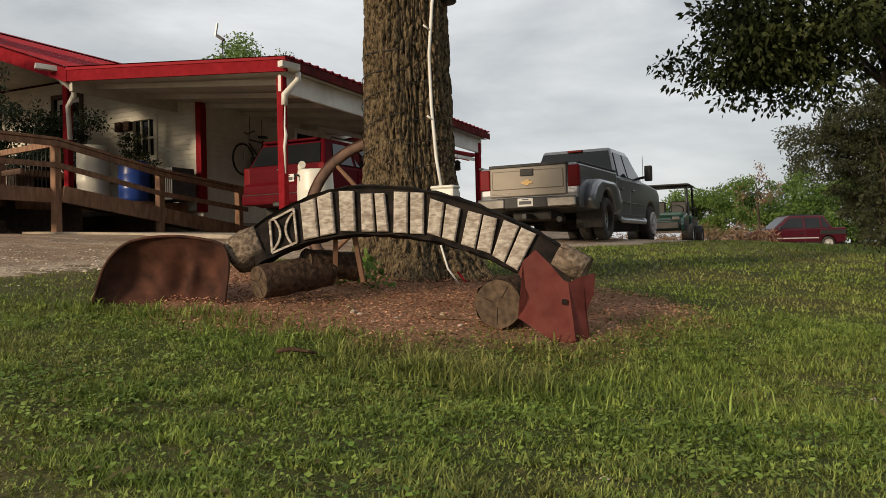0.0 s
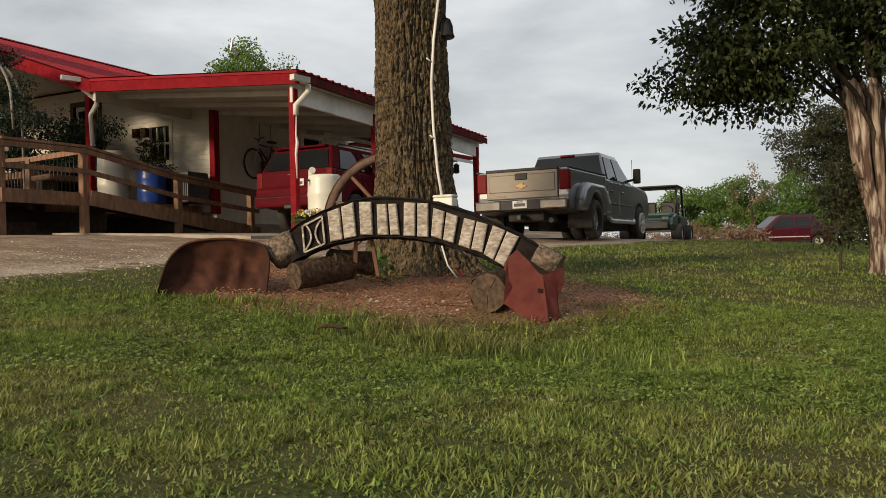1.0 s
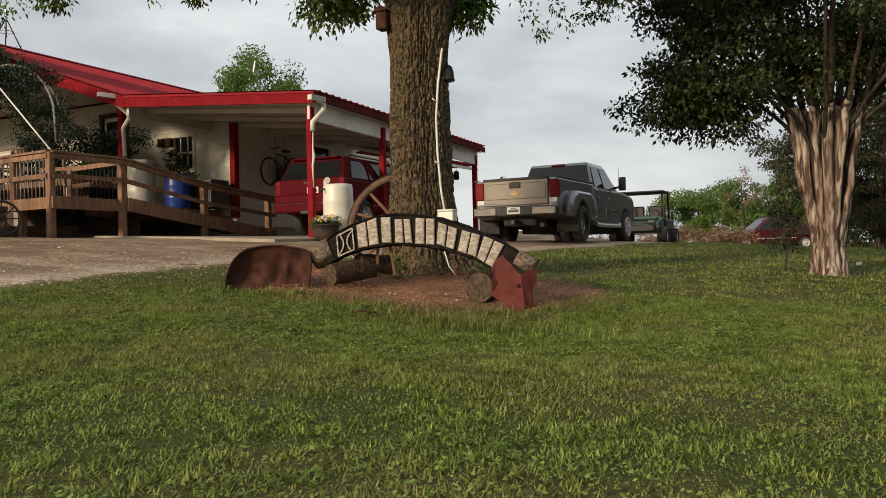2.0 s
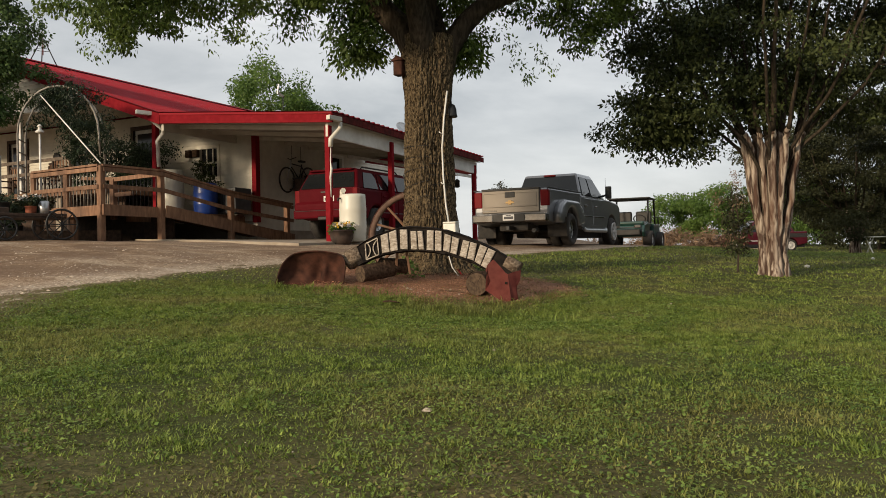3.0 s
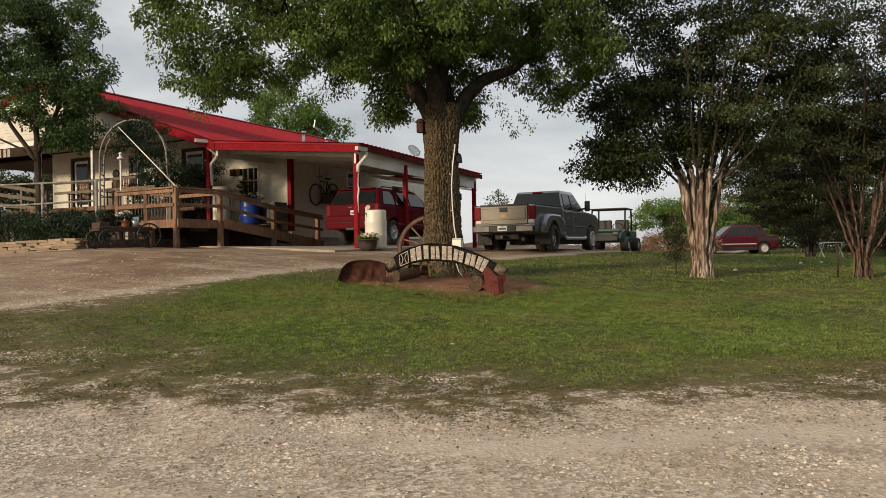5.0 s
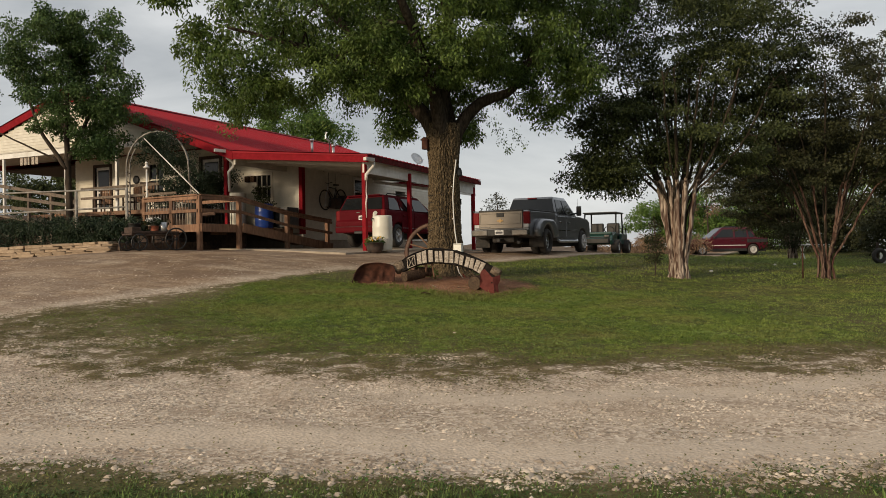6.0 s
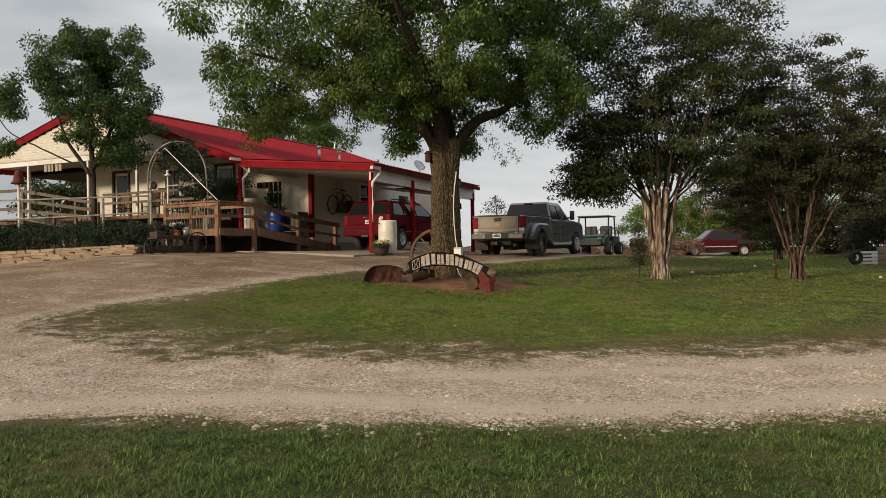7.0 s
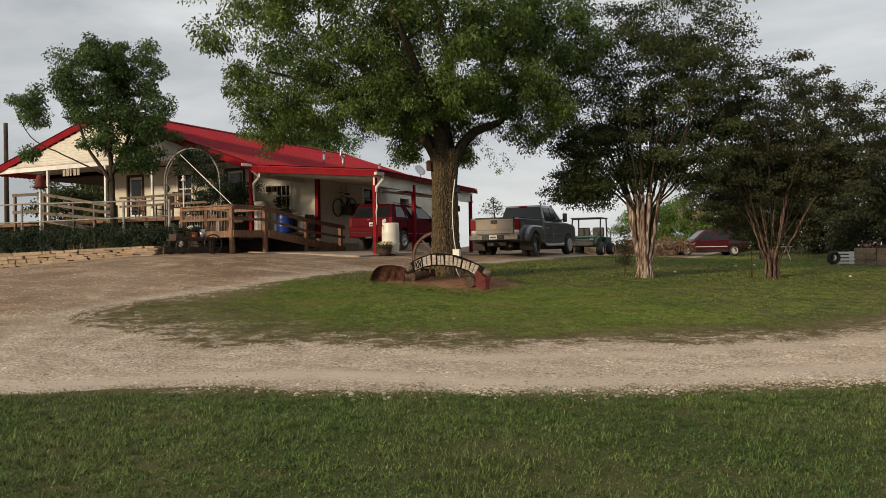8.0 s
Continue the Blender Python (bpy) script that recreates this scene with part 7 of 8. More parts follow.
b1 = barrel(pose(-7.86, 11.32, land(-7.86, 11.32) + 0.03), 0.31, 1.10, PLASTIC_WHITE, "white plastic rain barrel beside the carport post")
bm = bmesh.new()
tube(bm, [(-0.2, -0.12, 1.09), (-0.2, -0.12, 1.17), (-0.12, -0.2, 1.19)], 0.06, 10)
part("inlet_elbow", bm, PLASTIC_WHITE, b1)
bm = bmesh.new()
tube(bm, [(-0.16, -0.27, 1.0), (-0.16, -0.36, 1.0), (-0.16, -0.37, 0.93)], 0.02, 8)
part("tap", bm, BLACK_METAL, b1)
barrel(pose(-14.6, 12.5, DECK_Z + 0.14), 0.34, 1.16, PLASTIC_WHITE, "white plastic rain barrel standing on the deck")
barrel(pose(-13.36, 12.5, DECK_Z), 0.325, 0.86, PLASTIC_BLUE, "deep blue plastic barrel standing on the deck")
ac = thing("air_conditioner", pose(-12.95, 13.15, DECK_Z), "dark louvred air-conditioning unit against the house wall", "air conditioner")
part("casing", soft_box(-0.42, 0.36, -0.34, 0.34, 0.03, 0.74, 0.03, 2), mat("dark_grey_metal", (0.035, 0.035, 0.037), (0.06, 0.06, 0.06), 6, 0.5, 0.05), ac)
for i in range(13):
    part("louvre", soft_box(-0.385 + i * 0.058, -0.365 + i * 0.058, -0.355, -0.338, 0.08, 0.68, 0.003), BLACK_METAL, ac)
# boxes on the wall and a potted bush on the deck
for x in (-15.0, -14.72):
    s = thing("wall_lantern", pose(x, WALL_Y - 0.1, 4.05), "small brown square box fixed to the siding", "wall box")
    part("box_body", soft_box(-0.09, 0.09, -0.08, 0.06, -0.11, 0.11, 0.012), LOG_ROT, s)


def leafy_pot(x, y, z, pot_r, pot_h, bush_r, bush_h, leaf_mat, seed, label, size=0.07, n=16, leaves=70, pot_mat=None, category="potted plant", flowers=None):
    rg = random.Random(seed)
    t = thing("potted_plant", pose(x, y, z), label, category)
    bm = bmesh.new()
    lathe(bm, [(pot_r * 0.7, 0), (pot_r * 0.95, pot_h * 0.5), (pot_r, pot_h), (pot_r * 1.06, pot_h), (pot_r * 1.06, pot_h * 1.08), (pot_r * 0.9, pot_h * 1.08), (pot_r * 0.88, pot_h * 0.95)], 20)
    part("pot", bm, pot_mat or BLACK_PLASTIC, t)
    pts = [(rg.uniform(-1, 1) * bush_r, rg.uniform(-1, 1) * bush_r, pot_h + rg.uniform(0.05, 1) * bush_h) for _ in range(n)]
    o = new("foliage", leaf_mesh("foliage", pts, leaves, size, bush_r * 0.45, leaf_mat, seed, 0.2, 0.5))
    o.parent = t
    for k, fm in enumerate(flowers or ()):
        pts = [(rg.uniform(-1, 1) * bush_r, rg.uniform(-1, 1) * bush_r, pot_h + bush_h * rg.uniform(0.75, 1.1)) for _ in range(9)]
        o = new("blossom", leaf_mesh("blossom", pts, 12, 0.05, 0.05, fm, seed + k, 0.0, 0.9))
        o.parent = t
    return t


YELLOW = mat("yellow_petals", (0.55, 0.30, 0.01), (0.7, 0.45, 0.03), 9, 0.6, 0)
PALE = mat("white_petals", (0.6, 0.58, 0.55), (0.72, 0.7, 0.68), 9, 0.6, 0)
CLAY = mat("red_clay", (0.22, 0.06, 0.03), (0.32, 0.10, 0.055), 6, 0.8, 0.1)
IRON = mat("rusty_kettle_iron", (0.028, 0.022, 0.02), (0.075, 0.05, 0.04), 7, 0.7, 0.2)
leafy_pot(-7.78, 10.72, land(-7.78, 10.72) - 0.02, 0.27, 0.30, 0.26, 0.16, LEAF_FRESH, 201, "dark iron kettle planted with yellow and white flowers", 0.06, 14, 60, IRON, flowers=(YELLOW, PALE))
leafy_pot(-13.8, 12.95, DECK_Z + 0.5, 0.2, 0.25, 0.30, 0.75, LEAF_DARK, 202, "leafy dark green bush in a pot before the window", 0.07, 22, 50)
leafy_pot(-15.9, 12.3, PORCH_Z - 0.2, 0.3, 0.3, 0.75, 1.25, SHRUB, 203, "large dark leafy vine plant filling the porch corner", 0.075, 60, 150)
leafy_pot(-17.0, 11.6, PORCH_Z - 0.2, 0.3, 0.3, 0.45, 0.7, SHRUB, 207, "dark leafy plant on the porch edge", 0.09, 24, 60)
leafy_pot(-14.3, 7.45, 1.55, 0.16, 0.2, 0.25, 0.5, LEAF_OLIVE, 204, "tall thin grasses in a pot beside the deck", 0.25, 10, 30)

# garden arch with a vine
arch = thing("garden_arch", pose(0, 0, 0), "weathered white tubular garden arch with a dark climbing vine", "arch")
for k, (dx, dy) in enumerate(((0.0, 0.0), (-0.45, 0.55))):
    fx, fy = -15.95 + dx, 8.75 + dy
    pts = [(fx, fy, 2.0), (fx, fy, 3.6)] + [(fx + 0.95 - 0.95 * math.cos(a), fy + 0.40 * (1 - math.cos(a)) , 4.1 + 1.18 * math.sin(a)) for a in [math.pi * i / 14 for i in range(15)]] + [(fx + 1.92, fy + 0.82, 3.55 if k == 0 else 2.4)]
    bm = bmesh.new()
    tube(bm, pts, 0.026, 8)
    part("hoop", bm, DIRTY_WHITE, arch)
for i in range(6):
    z = 2.4 + 0.32 * i
    bm = bmesh.new()
    tube(bm, [(-15.95, 8.75, z), (-16.4, 9.3, z)], 0.018, 6)
    part("rung", bm, DIRTY_WHITE, arch)
bm = bmesh.new()
tube(bm, [(-15.35, 8.95, 5.05), (-12.1, 7.9, 3.05)], 0.016, 6)
part("stay", bm, WHITE_TRIM, arch, "slanting white stay")
vpts = [(-16.0 + rnd.uniform(0.2, 1.9), 9.1 + rnd.uniform(-0.1, 0.8), 4.9 + rnd.uniform(-0.6, 0.45)) for _ in range(44)] + [(-14.9 + rnd.uniform(-0.7, 0.9), 9.7 + rnd.uniform(-0.2, 0.7), 4.4 + rnd.uniform(-0.9, 0.5)) for _ in range(34)]
o = new("vine", leaf_mesh("vine", vpts, 120, 0.08, 0.26, SHRUB, 210, 0.4, 0.4))
o.parent = arch
tagged(o, "dark tangled climbing vine")
# bird feeder post
feeder = thing("bird_feeder", pose(-14.75, 8.45, 1.8), "white post with a small bird feeder on top", "bird feeder")
bm = bmesh.new()
tube(bm, [(0, 0, 0), (0, 0, 2.2)], 0.024, 8)
part("post", bm, WHITE_TRIM, feeder)
bm = bmesh.new()
lathe(bm, [(0.035, 2.19), (0.10, 2.22), (0.10, 2.24), (0.04, 2.29), (0.035, 2.35), (0.065, 2.36), (0.02, 2.41)], 14)
part("feeder_body", bm, WHITE_TRIM, feeder)


# porch chairs
def slat_chair(m):
    t = thing("porch_chair", m, "dark wooden slatted porch chair", "chair", "porch chairs")
    for x in (-0.26, 0.26):
        for y0, h in ((-0.24, 0.6), (0.22, 1.0)):
            part("leg", soft_box(x - 0.025, x + 0.025, y0 - 0.025, y0 + 0.025, 0, h, 0.005), DARK_WOOD, t)
        part("armrest", soft_box(x - 0.05, x + 0.05, -0.3, 0.26, 0.6, 0.63, 0.006), DARK_WOOD, t)
    for i in range(6):
        part("seat_slat", soft_box(-0.27, 0.27, -0.25 + i * 0.085, -0.18 + i * 0.085, 0.40, 0.425, 0.004), DARK_WOOD, t)
        part("back_slat", soft_box(-0.25 + i * 0.09, -0.19 + i * 0.09, 0.22, 0.245, 0.43, 1.05, 0.004), DECK_WOOD, t)
    part("back_rail", soft_box(-0.29, 0.29, 0.21, 0.255, 1.03, 1.09, 0.006), DARK_WOOD, t)
    return t


ch = slat_chair(pose(-18.1, 11.6, PORCH_Z, 0, 0, 25))
copy_thing(ch, pose(-19.4, 12.2, PORCH_Z, 0, 0, -15))
copy_thing(ch, pose(-21.2, 12.4, PORCH_Z, 0, 0, 10))
pl = thing("wall_plaque", pose(-20.75, WALL_Y - 0.03, 4.35), "dark oval plaque on the porch wall", "plaque")
bm = bmesh.new()
lathe(bm, [(0.17, 0.0), (0.17, -0.03), (0.13, -0.045), (0.02, -0.045)], 24, axis="y")
part("plaque_disc", bm, BLACK_METAL, pl)
hs = thing("hanging_sign", pose(-23.6, FRONT + 0.12, 5.05), "small hanging porch sign of pale plain bars", "sign")
for i, w in enumerate((0.16, 0.16, 0.1, 0.16, 0.16)):
    part("bar", soft_box(-0.5 + i * 0.22, -0.5 + i * 0.22 + w, -0.015, 0.015, -0.16, 0.14, 0.004), CARVED, hs)
part("hanger", soft_box(-0.52, 0.56, -0.01, 0.01, 0.145, 0.165, 0.003), DARK_WOOD, hs)
bb = thing("iron_bell", pose(-22.9, 8.9, 4.2), "red iron yard bell on a post", "bell")
bm = bmesh.new()
lathe(bm, [(0.03, 0.55), (0.12, 0.5), (0.17, 0.3), (0.2, 0.12), (0.29, 0.0), (0.27, -0.01)], 20)
part("bell_body", bm, RUST_RED, bb)
bm = bmesh.new()
tube(bm, [(0, 0, -2.9), (0, 0, 0.02)], 0.05, 8)
part("post", bm, WHITE_TRIM, bb)
part("yoke", soft_box(-0.25, 0.25, -0.03, 0.03, 0.55, 0.62, 0.01), BLACK_METAL, bb)
pole = thing("utility_pole", pose(-34.7, 15.9, 0), "tall dark grey wooden utility pole beyond the house", "utility pole")
bm = bmesh.new()
tube(bm, [(0, 0, 0.5), (0, 0, 8.8)], [0.14, 0.11], 12)
part("pole_shaft", bm, BARK_DARK, pole)


# flower cart
def flower_cart():
    t = thing("flower_cart", pose(-12.4, 6.3, land(-12.4, 6.3), 0, 0, 70), "dark wooden garden cart with iron wheels, holding flower pots", "cart")
    part("bed", soft_box(-0.68, 0.68, -0.32, 0.32, 0.42, 0.47, 0.008), DARK_WOOD, t)
    for s in (-1, 1):
        part("side_board", soft_box(-0.68, 0.68, s * 0.32 - 0.015, s * 0.32 + 0.015, 0.472, 0.53, 0.006), DARK_WOOD, t)
    for x, r in ((0.55, 0.31), (-0.5, 0.22)):
        for s in (-1, 1):
            c = Vector((x, s * 0.42, r))
            ring = [c + Vector((math.cos(a) * r * 0.97, 0, math.sin(a) * r * 0.97)) for a in [2 * math.pi * i / 28 for i in range(29)]]
            bm = bmesh.new()
            tube(bm, ring, 0.022, 6, caps=False)
            w = part("wheel", bm, BLACK_METAL, t)
            for i in range(8):
                a = 2 * math.pi * i / 8
                bm = bmesh.new()
                tube(bm, [c, c + Vector((math.cos(a) * r * 0.95, 0, math.sin(a) * r * 0.95))], 0.011, 5)
                part("spoke", bm, BLACK_METAL, w)
            bm = bmesh.new()
            tube(bm, [c - Vector((0, 0.04, 0)), c + Vector((0, 0.04, 0))], 0.04, 8)
            part("hub", bm, BLACK_METAL, w)
    part("box", soft_box(-0.64, -0.38, -0.26, 0.26, 0.474, 0.64, 0.01), DARK_WOOD, t)
    return t


cart = flower_cart()
cm = pose(-12.4, 6.3, land(-12.4, 6.3), 0, 0, 70)
for (a, b, r, h, lm, sd, lab, pm, fl) in ((0.05, -0.15, 0.11, 0.18, SHRUB, 211, "small red clay pot with white flowers on the cart", CLAY, (PALE,)), (-0.45, 0.0, 0.16, 0.25, SHRUB, 212, "dark planter with trailing greenery on the cart", BLACK_PLASTIC, ()),
                                      (0.35, 0.1, 0.12, 0.2, LEAF_OLIVE, 213, "small planter with thin greenery on the cart", BLACK_PLASTIC, ())):
    p = cm @ Vector((a, b, 0.485))
    leafy_pot(p.x, p.y, p.z, r, h, r * 1.5, 0.2, lm, sd, lab, 0.06, 10, 40, pm, flowers=fl)
p = cm @ Vector((0.28, -0.2, 0.485))
can = thing("metal_can", pose(p.x, p.y, p.z), "bright galvanised metal can on the flower cart", "can")
bm = bmesh.new()
lathe(bm, [(0.1, 0), (0.1, 0.3), (0.09, 0.3), (0.088, 0.02)], 18)
part("can_body", bm, STEEL, can)

# bicycle hung on the side wall
def bicycle():
    t = thing("bicycle", pose(SIDE_X + 0.16, 14.95, 3.24), "dark bicycle hung on the house wall", "bicycle")
    w1, w2, r = Vector((0, 0.0, 0.0)), Vector((0, 1.08, 0.08)), 0.365
    for c in (w1, w2):
        bm = bmesh.new()
        tube(bm, [c + Vector((0, math.cos(a) * r, math.sin(a) * r)) for a in [2 * math.pi * i / 32 for i in range(33)]], 0.026, 6, caps=False)
        w = part("wheel", bm, RUBBER, t)
        for i in range(10):
            a = math.pi * i / 5
            bm = bmesh.new()
            tube(bm, [c, c + Vector((0, math.cos(a) * r, math.sin(a) * r))], 0.004, 4)
            part("spoke", bm, STEEL, w)
    bb_, seat, head = Vector((0, 0.6, 0.06)), Vector((0, 0.74, 0.52)), Vector((0, 0.2, 0.5))
    for a, b in ((bb_, seat), (seat - Vector((0, 0.02, 0.06)), head), (bb_, head - Vector((0, -0.02, 0.1))), (bb_, w2), (seat - Vector((0, 0, 0.08)), w2)):
        bm = bmesh.new()
        tube(bm, [a, b], 0.019, 7)
        part("frame_tube", bm, BLACK_METAL, t)
    bm = bmesh.new()
    tube(bm, [head + Vector((0, -0.02, 0.12)), head, w1], 0.022, 7)
    part("fork", bm, STEEL, t)
    bm = bmesh.new()
    tube(bm, [(-0.06, 0.12, 0.66), (0, 0.16, 0.62), (0.25, 0.12, 0.66)], 0.014, 6)
    part("handlebar", bm, BLACK_METAL, t)
    part("saddle", soft_box(-0.07, 0.07, 0.62, 0.86, 0.58, 0.64, 0.02, 2), BLACK_PLASTIC, t)
    bm = bmesh.new()
    tube(bm, [(0, 0.25, 1.05), (0, 0.25, 0.55)], 0.008, 5)
    part("hook_strap", bm, BLACK_METAL, t)
    bm = bmesh.new()
    tube(bm, [(0, 0.7, 1.05), (0, 0.7, 0.6)], 0.008, 5)
    part("hook_strap", bm, BLACK_METAL, t)
    return t


bicycle()
# shelf with clutter along the carport wall
shelf = thing("wall_shelf", pose(SIDE_X + 0.05, 17.4, 2.95), "dark cluttered shelf along the carport wall", "shelf")
part("board", soft_box(0, 0.4, -2.2, 3.0, 0, 0.04, 0.006), DARK_WOOD, shelf)
for k, yy in enumerate((-1.9, -1.3, -0.7, 0.2, 1.1, 1.8, 2.5)):
    hh = (0.3, 0.42, 0.25, 0.5, 0.36, 0.28, 0.4)[k]
    c_ = thing("storage_box", pose(SIDE_X + 0.25, 17.4 + yy, 2.99), "dark storage box on the carport shelf", "box", "boxes on the shelf")
    part("box_body", soft_box(-0.15, 0.15, -0.2, 0.2, 0, hh, 0.01), (DARK_WOOD, BLACK_PLASTIC, LOG_ROT)[k % 3], c_)
    part("lid", soft_box(-0.16, 0.16, -0.21, 0.21, hh, hh + 0.03, 0.008), (BLACK_PLASTIC, DARK_WOOD, BLACK_PLASTIC)[k % 3], c_)
# a red and white awning beyond the carport
aw = thing("awning", pose(0, 0, 0), "small red awning with a white front edge past the carport", "awning")
bm = bmesh.new()
slope_box(bm, (-10.6, 15.4, 3.86), (-9.6, 22.5, 3.72), 0.02, 0.09)
part("edge_board", bm, WHITE_TRIM, aw)
bm = bmesh.new()
slope_box(bm, (-11.2, 18.0, 4.02), (-10.0, 22.4, 3.86), 0.5, 0.05)
part("awning_sheet", bm, RED_ROOF, aw)
lan = thing("hanging_lantern", pose(-8.9, 19.3, 3.1), "small dark lantern hanging at the carport's back", "lantern")
bm = bmesh.new()
lathe(bm, [(0.03, 0.28), (0.1, 0.22), (0.08, 0.2), (0.09, 0.03), (0.04, 0.0)], 10)
part("lantern_body", bm, BLACK_METAL, lan)
bm = bmesh.new()
tube(bm, [(0, 0, 0.28), (0, 0, 0.55)], 0.006, 4)
part("chain", bm, BLACK_METAL, lan)
# dish and antenna on the roof
dish = thing("satellite_dish", pose(-9.9, 17.6, car_roof_z(-9.9, 17.6)), "small grey satellite dish on the carport roof", "satellite dish")
bm = bmesh.new()
tube(bm, [(0, 0, 0), (0, 0, 0.35), (0, -0.08, 0.45)], 0.02, 7)
part("mast", bm, STEEL, dish)
bm = bmesh.new()
prof = [(0.02, 0.0), (0.12, 0.015), (0.2, 0.04), (0.26, 0.08), (0.265, 0.085), (0.2, 0.055), (0.1, 0.03), (0.02, 0.02)]
lathe(bm, prof, 20)
bmesh.ops.rotate(bm, verts=bm.verts, cent=(0, 0, 0), matrix=Matrix.Rotation(radians(55), 3, "Y") @ Matrix.Rotation(radians(20), 3, "X"))
bmesh.ops.translate(bm, verts=bm.verts, vec=(-0.02, -0.08, 0.5))
part("reflector", bm, STEEL, dish)
bm = bmesh.new()
tube(bm, [(0, -0.05, 0.4), (0.3, -0.05, 0.5)], 0.012, 6)
part("feed_arm", bm, STEEL, dish)
ant = thing("antenna_mast", pose(-9.55, 11.0, car_roof_z(-9.55, 11.0)), "thin antenna mast at the roof edge", "antenna")
bm = bmesh.new()
tube(bm, [(0, 0, -0.2), (0, 0, 0.38)], 0.012, 6)
part("mast", bm, BLACK_METAL, ant)
bm = bmesh.new()
slope_box(bm, (-0.16, 0, 0.46), (-0.11, 0, 0.68), 0.015, 0.03)
part("panel", bm, STEEL, ant)
bm = bmesh.new()
slope_box(bm, (-0.12, 0, 0.46), (0.03, 0, 0.36), 0.02, 0.05)
part("arm", bm, BLACK_METAL, ant)
# things at the lawn's far side
table = thing("garden_table", pose(3.7, 31.6, land(3.7, 31.6), 0, 0, 25), "small white folding garden table with crossed legs", "table")
part("tabletop", soft_box(-0.5, 0.5, -0.32, 0.32, 0.68, 0.72, 0.01), WHITE_TRIM, table)
for s in (-1, 1):
    for d in (-1, 1):
        bm = bmesh.new()
        slope_box(bm, (s * 0.42, -d * 0.3, 0.0), (s * 0.42, d * 0.3, 0.68), 0.02, 0.03)
        part("leg", bm, WHITE_TRIM, table)
stake = thing("metal_stake", pose(3.99, 12.85, land(3.99, 12.85)), "dark metal fence stake standing on the lawn", "stake")
bm = bmesh.new()
tube(bm, [(0, 0, -0.1), (0, 0, 0.85)], 0.02, 6)
part("shaft", bm, RUST, stake)
CHIPPY = mat("dry_reddish_plants", (0.16, 0.06, 0.045), (0.30, 0.14, 0.10), 3.0, 0.9, 0, rand=0.35)
low = thing("stone_planter", pose(8.2, 25.2, land(8.2, 25.2)), "low reddish stone planter at the lawn's edge", "planter")
for k in range(21):
    o = new("stone", rnd.choice(stone_shapes))
    o.parent = low
    o.matrix_basis = pose(-1.0 + 0.42 * (k % 7) + rnd.uniform(-0.04, 0.04), rnd.uniform(-0.05, 0.05), 0.12 + 0.24 * (k // 7), 0, 0, rnd.uniform(-5, 5)) @ Matrix.Diagonal((0.42, 0.4, 0.25, 1))
dead = [(-0.9 + 0.28 * i, rnd.uniform(-0.1, 0.1), 0.82 + rnd.uniform(0.0, 0.12)) for i in range(9)]
o = new("dry_plants", leaf_mesh("dry_plants", dead, 40, 0.10, 0.16, CHIPPY, 231, 0.1, 0.3))
o.parent = low
tagged(o, "dry reddish plants", kind="stuff")
cp = Vector((8.2, 25.2, 0)) - ASIDE * 1.75
crate = thing("slatted_crate", pose(cp.x, cp.y, land(cp.x, cp.y), 0, 0, 26), "white slatted wooden crate beside the planter", "crate")
for z in (0.03, 0.17, 0.31, 0.45):
    for y in (-0.2, 0.2):
        part("slat", soft_box(-0.32, 0.32, y - 0.01, y + 0.01, z, z + 0.085, 0.003), WHITE_TRIM, crate)
for x in (-0.3, 0.3):
    part("crate_end", soft_box(x - 0.012, x + 0.012, -0.188, 0.188, 0.0, 0.54, 0.004), WHITE_TRIM, crate)
tp = Vector((8.2, 25.2, 0)) - ASIDE * 2.35 - AHEAD * 0.3
tyre = thing("old_tyre", pose(tp.x, tp.y, land(tp.x, tp.y), 0, 0, 26), "old black tyre propped on a dark post by the planter", "tyre")
bm = bmesh.new()
tube(bm, [(math.cos(a) * 0.21, 0, 0.29 + math.sin(a) * 0.21) for a in [2 * math.pi * i / 28 for i in range(29)]], 0.08, 8, caps=False)
part("tyre_ring", bm, RUBBER, tyre)
bm = bmesh.new()
tube(bm, [(0, 0.16, -0.1), (0, 0.13, 0.8)], 0.05, 7)
part("post", bm, BARK_DARK, tyre)
hay = [(-7.6 + rnd.uniform(-4.5, 4.5), 45.5 + rnd.uniform(-1.0, 1.0), land(-6, 45) + rnd.uniform(0.1, 1.1)) for _ in range(60)]
tagged(new("brush_pile", leaf_mesh("brush_pile", hay, 80, 0.4, 0.5, DRY, 220, 0.1, 0.12)), "long heap of dry brown brush past the drive", "brush pile", kind="stuff")
hose = thing("garden_hose", pose(0, 0, 0), "red cable lying at the foot of the tree", "cable")
bm = bmesh.new()
tube(bm, [on_trunk(0.75, 0.72, 0.05), on_trunk(0.78, 0.6, 0.14), on_trunk(0.9, 0.56, 0.3), on_trunk(1.05, 0.55, 0.4)], 0.009, 6)
part("cable_run", bm, RED_PAINT, hose)

# ---- grass, stones and litter: past counting ----
def surface_z(x, y):
    b, m = bare(x, y), mulch(x, y)
    fine = uneven(x, y)
    return lie(x, y) + fine * np.exp(-((x / 30) ** 2 + (y / 40) ** 2)) - 0.02 * b + 0.04 * m


rg = np.random.default_rng(77)


def strew(n, aside, ahead):
    """Random places in a stretch of the plan, given aside and ahead of the origin."""
    a, h = rg.uniform(*aside, n), rg.uniform(*ahead, n)
    a = a + rg.normal(0, 0.06 * (aside[1] - aside[0]), n)      # soft borders
    h = h + rg.normal(0, 0.06 * (ahead[1] - ahead[0]), n)
    return a * ASIDE.x + h * AHEAD.x, a * ASIDE.y + h * AHEAD.y


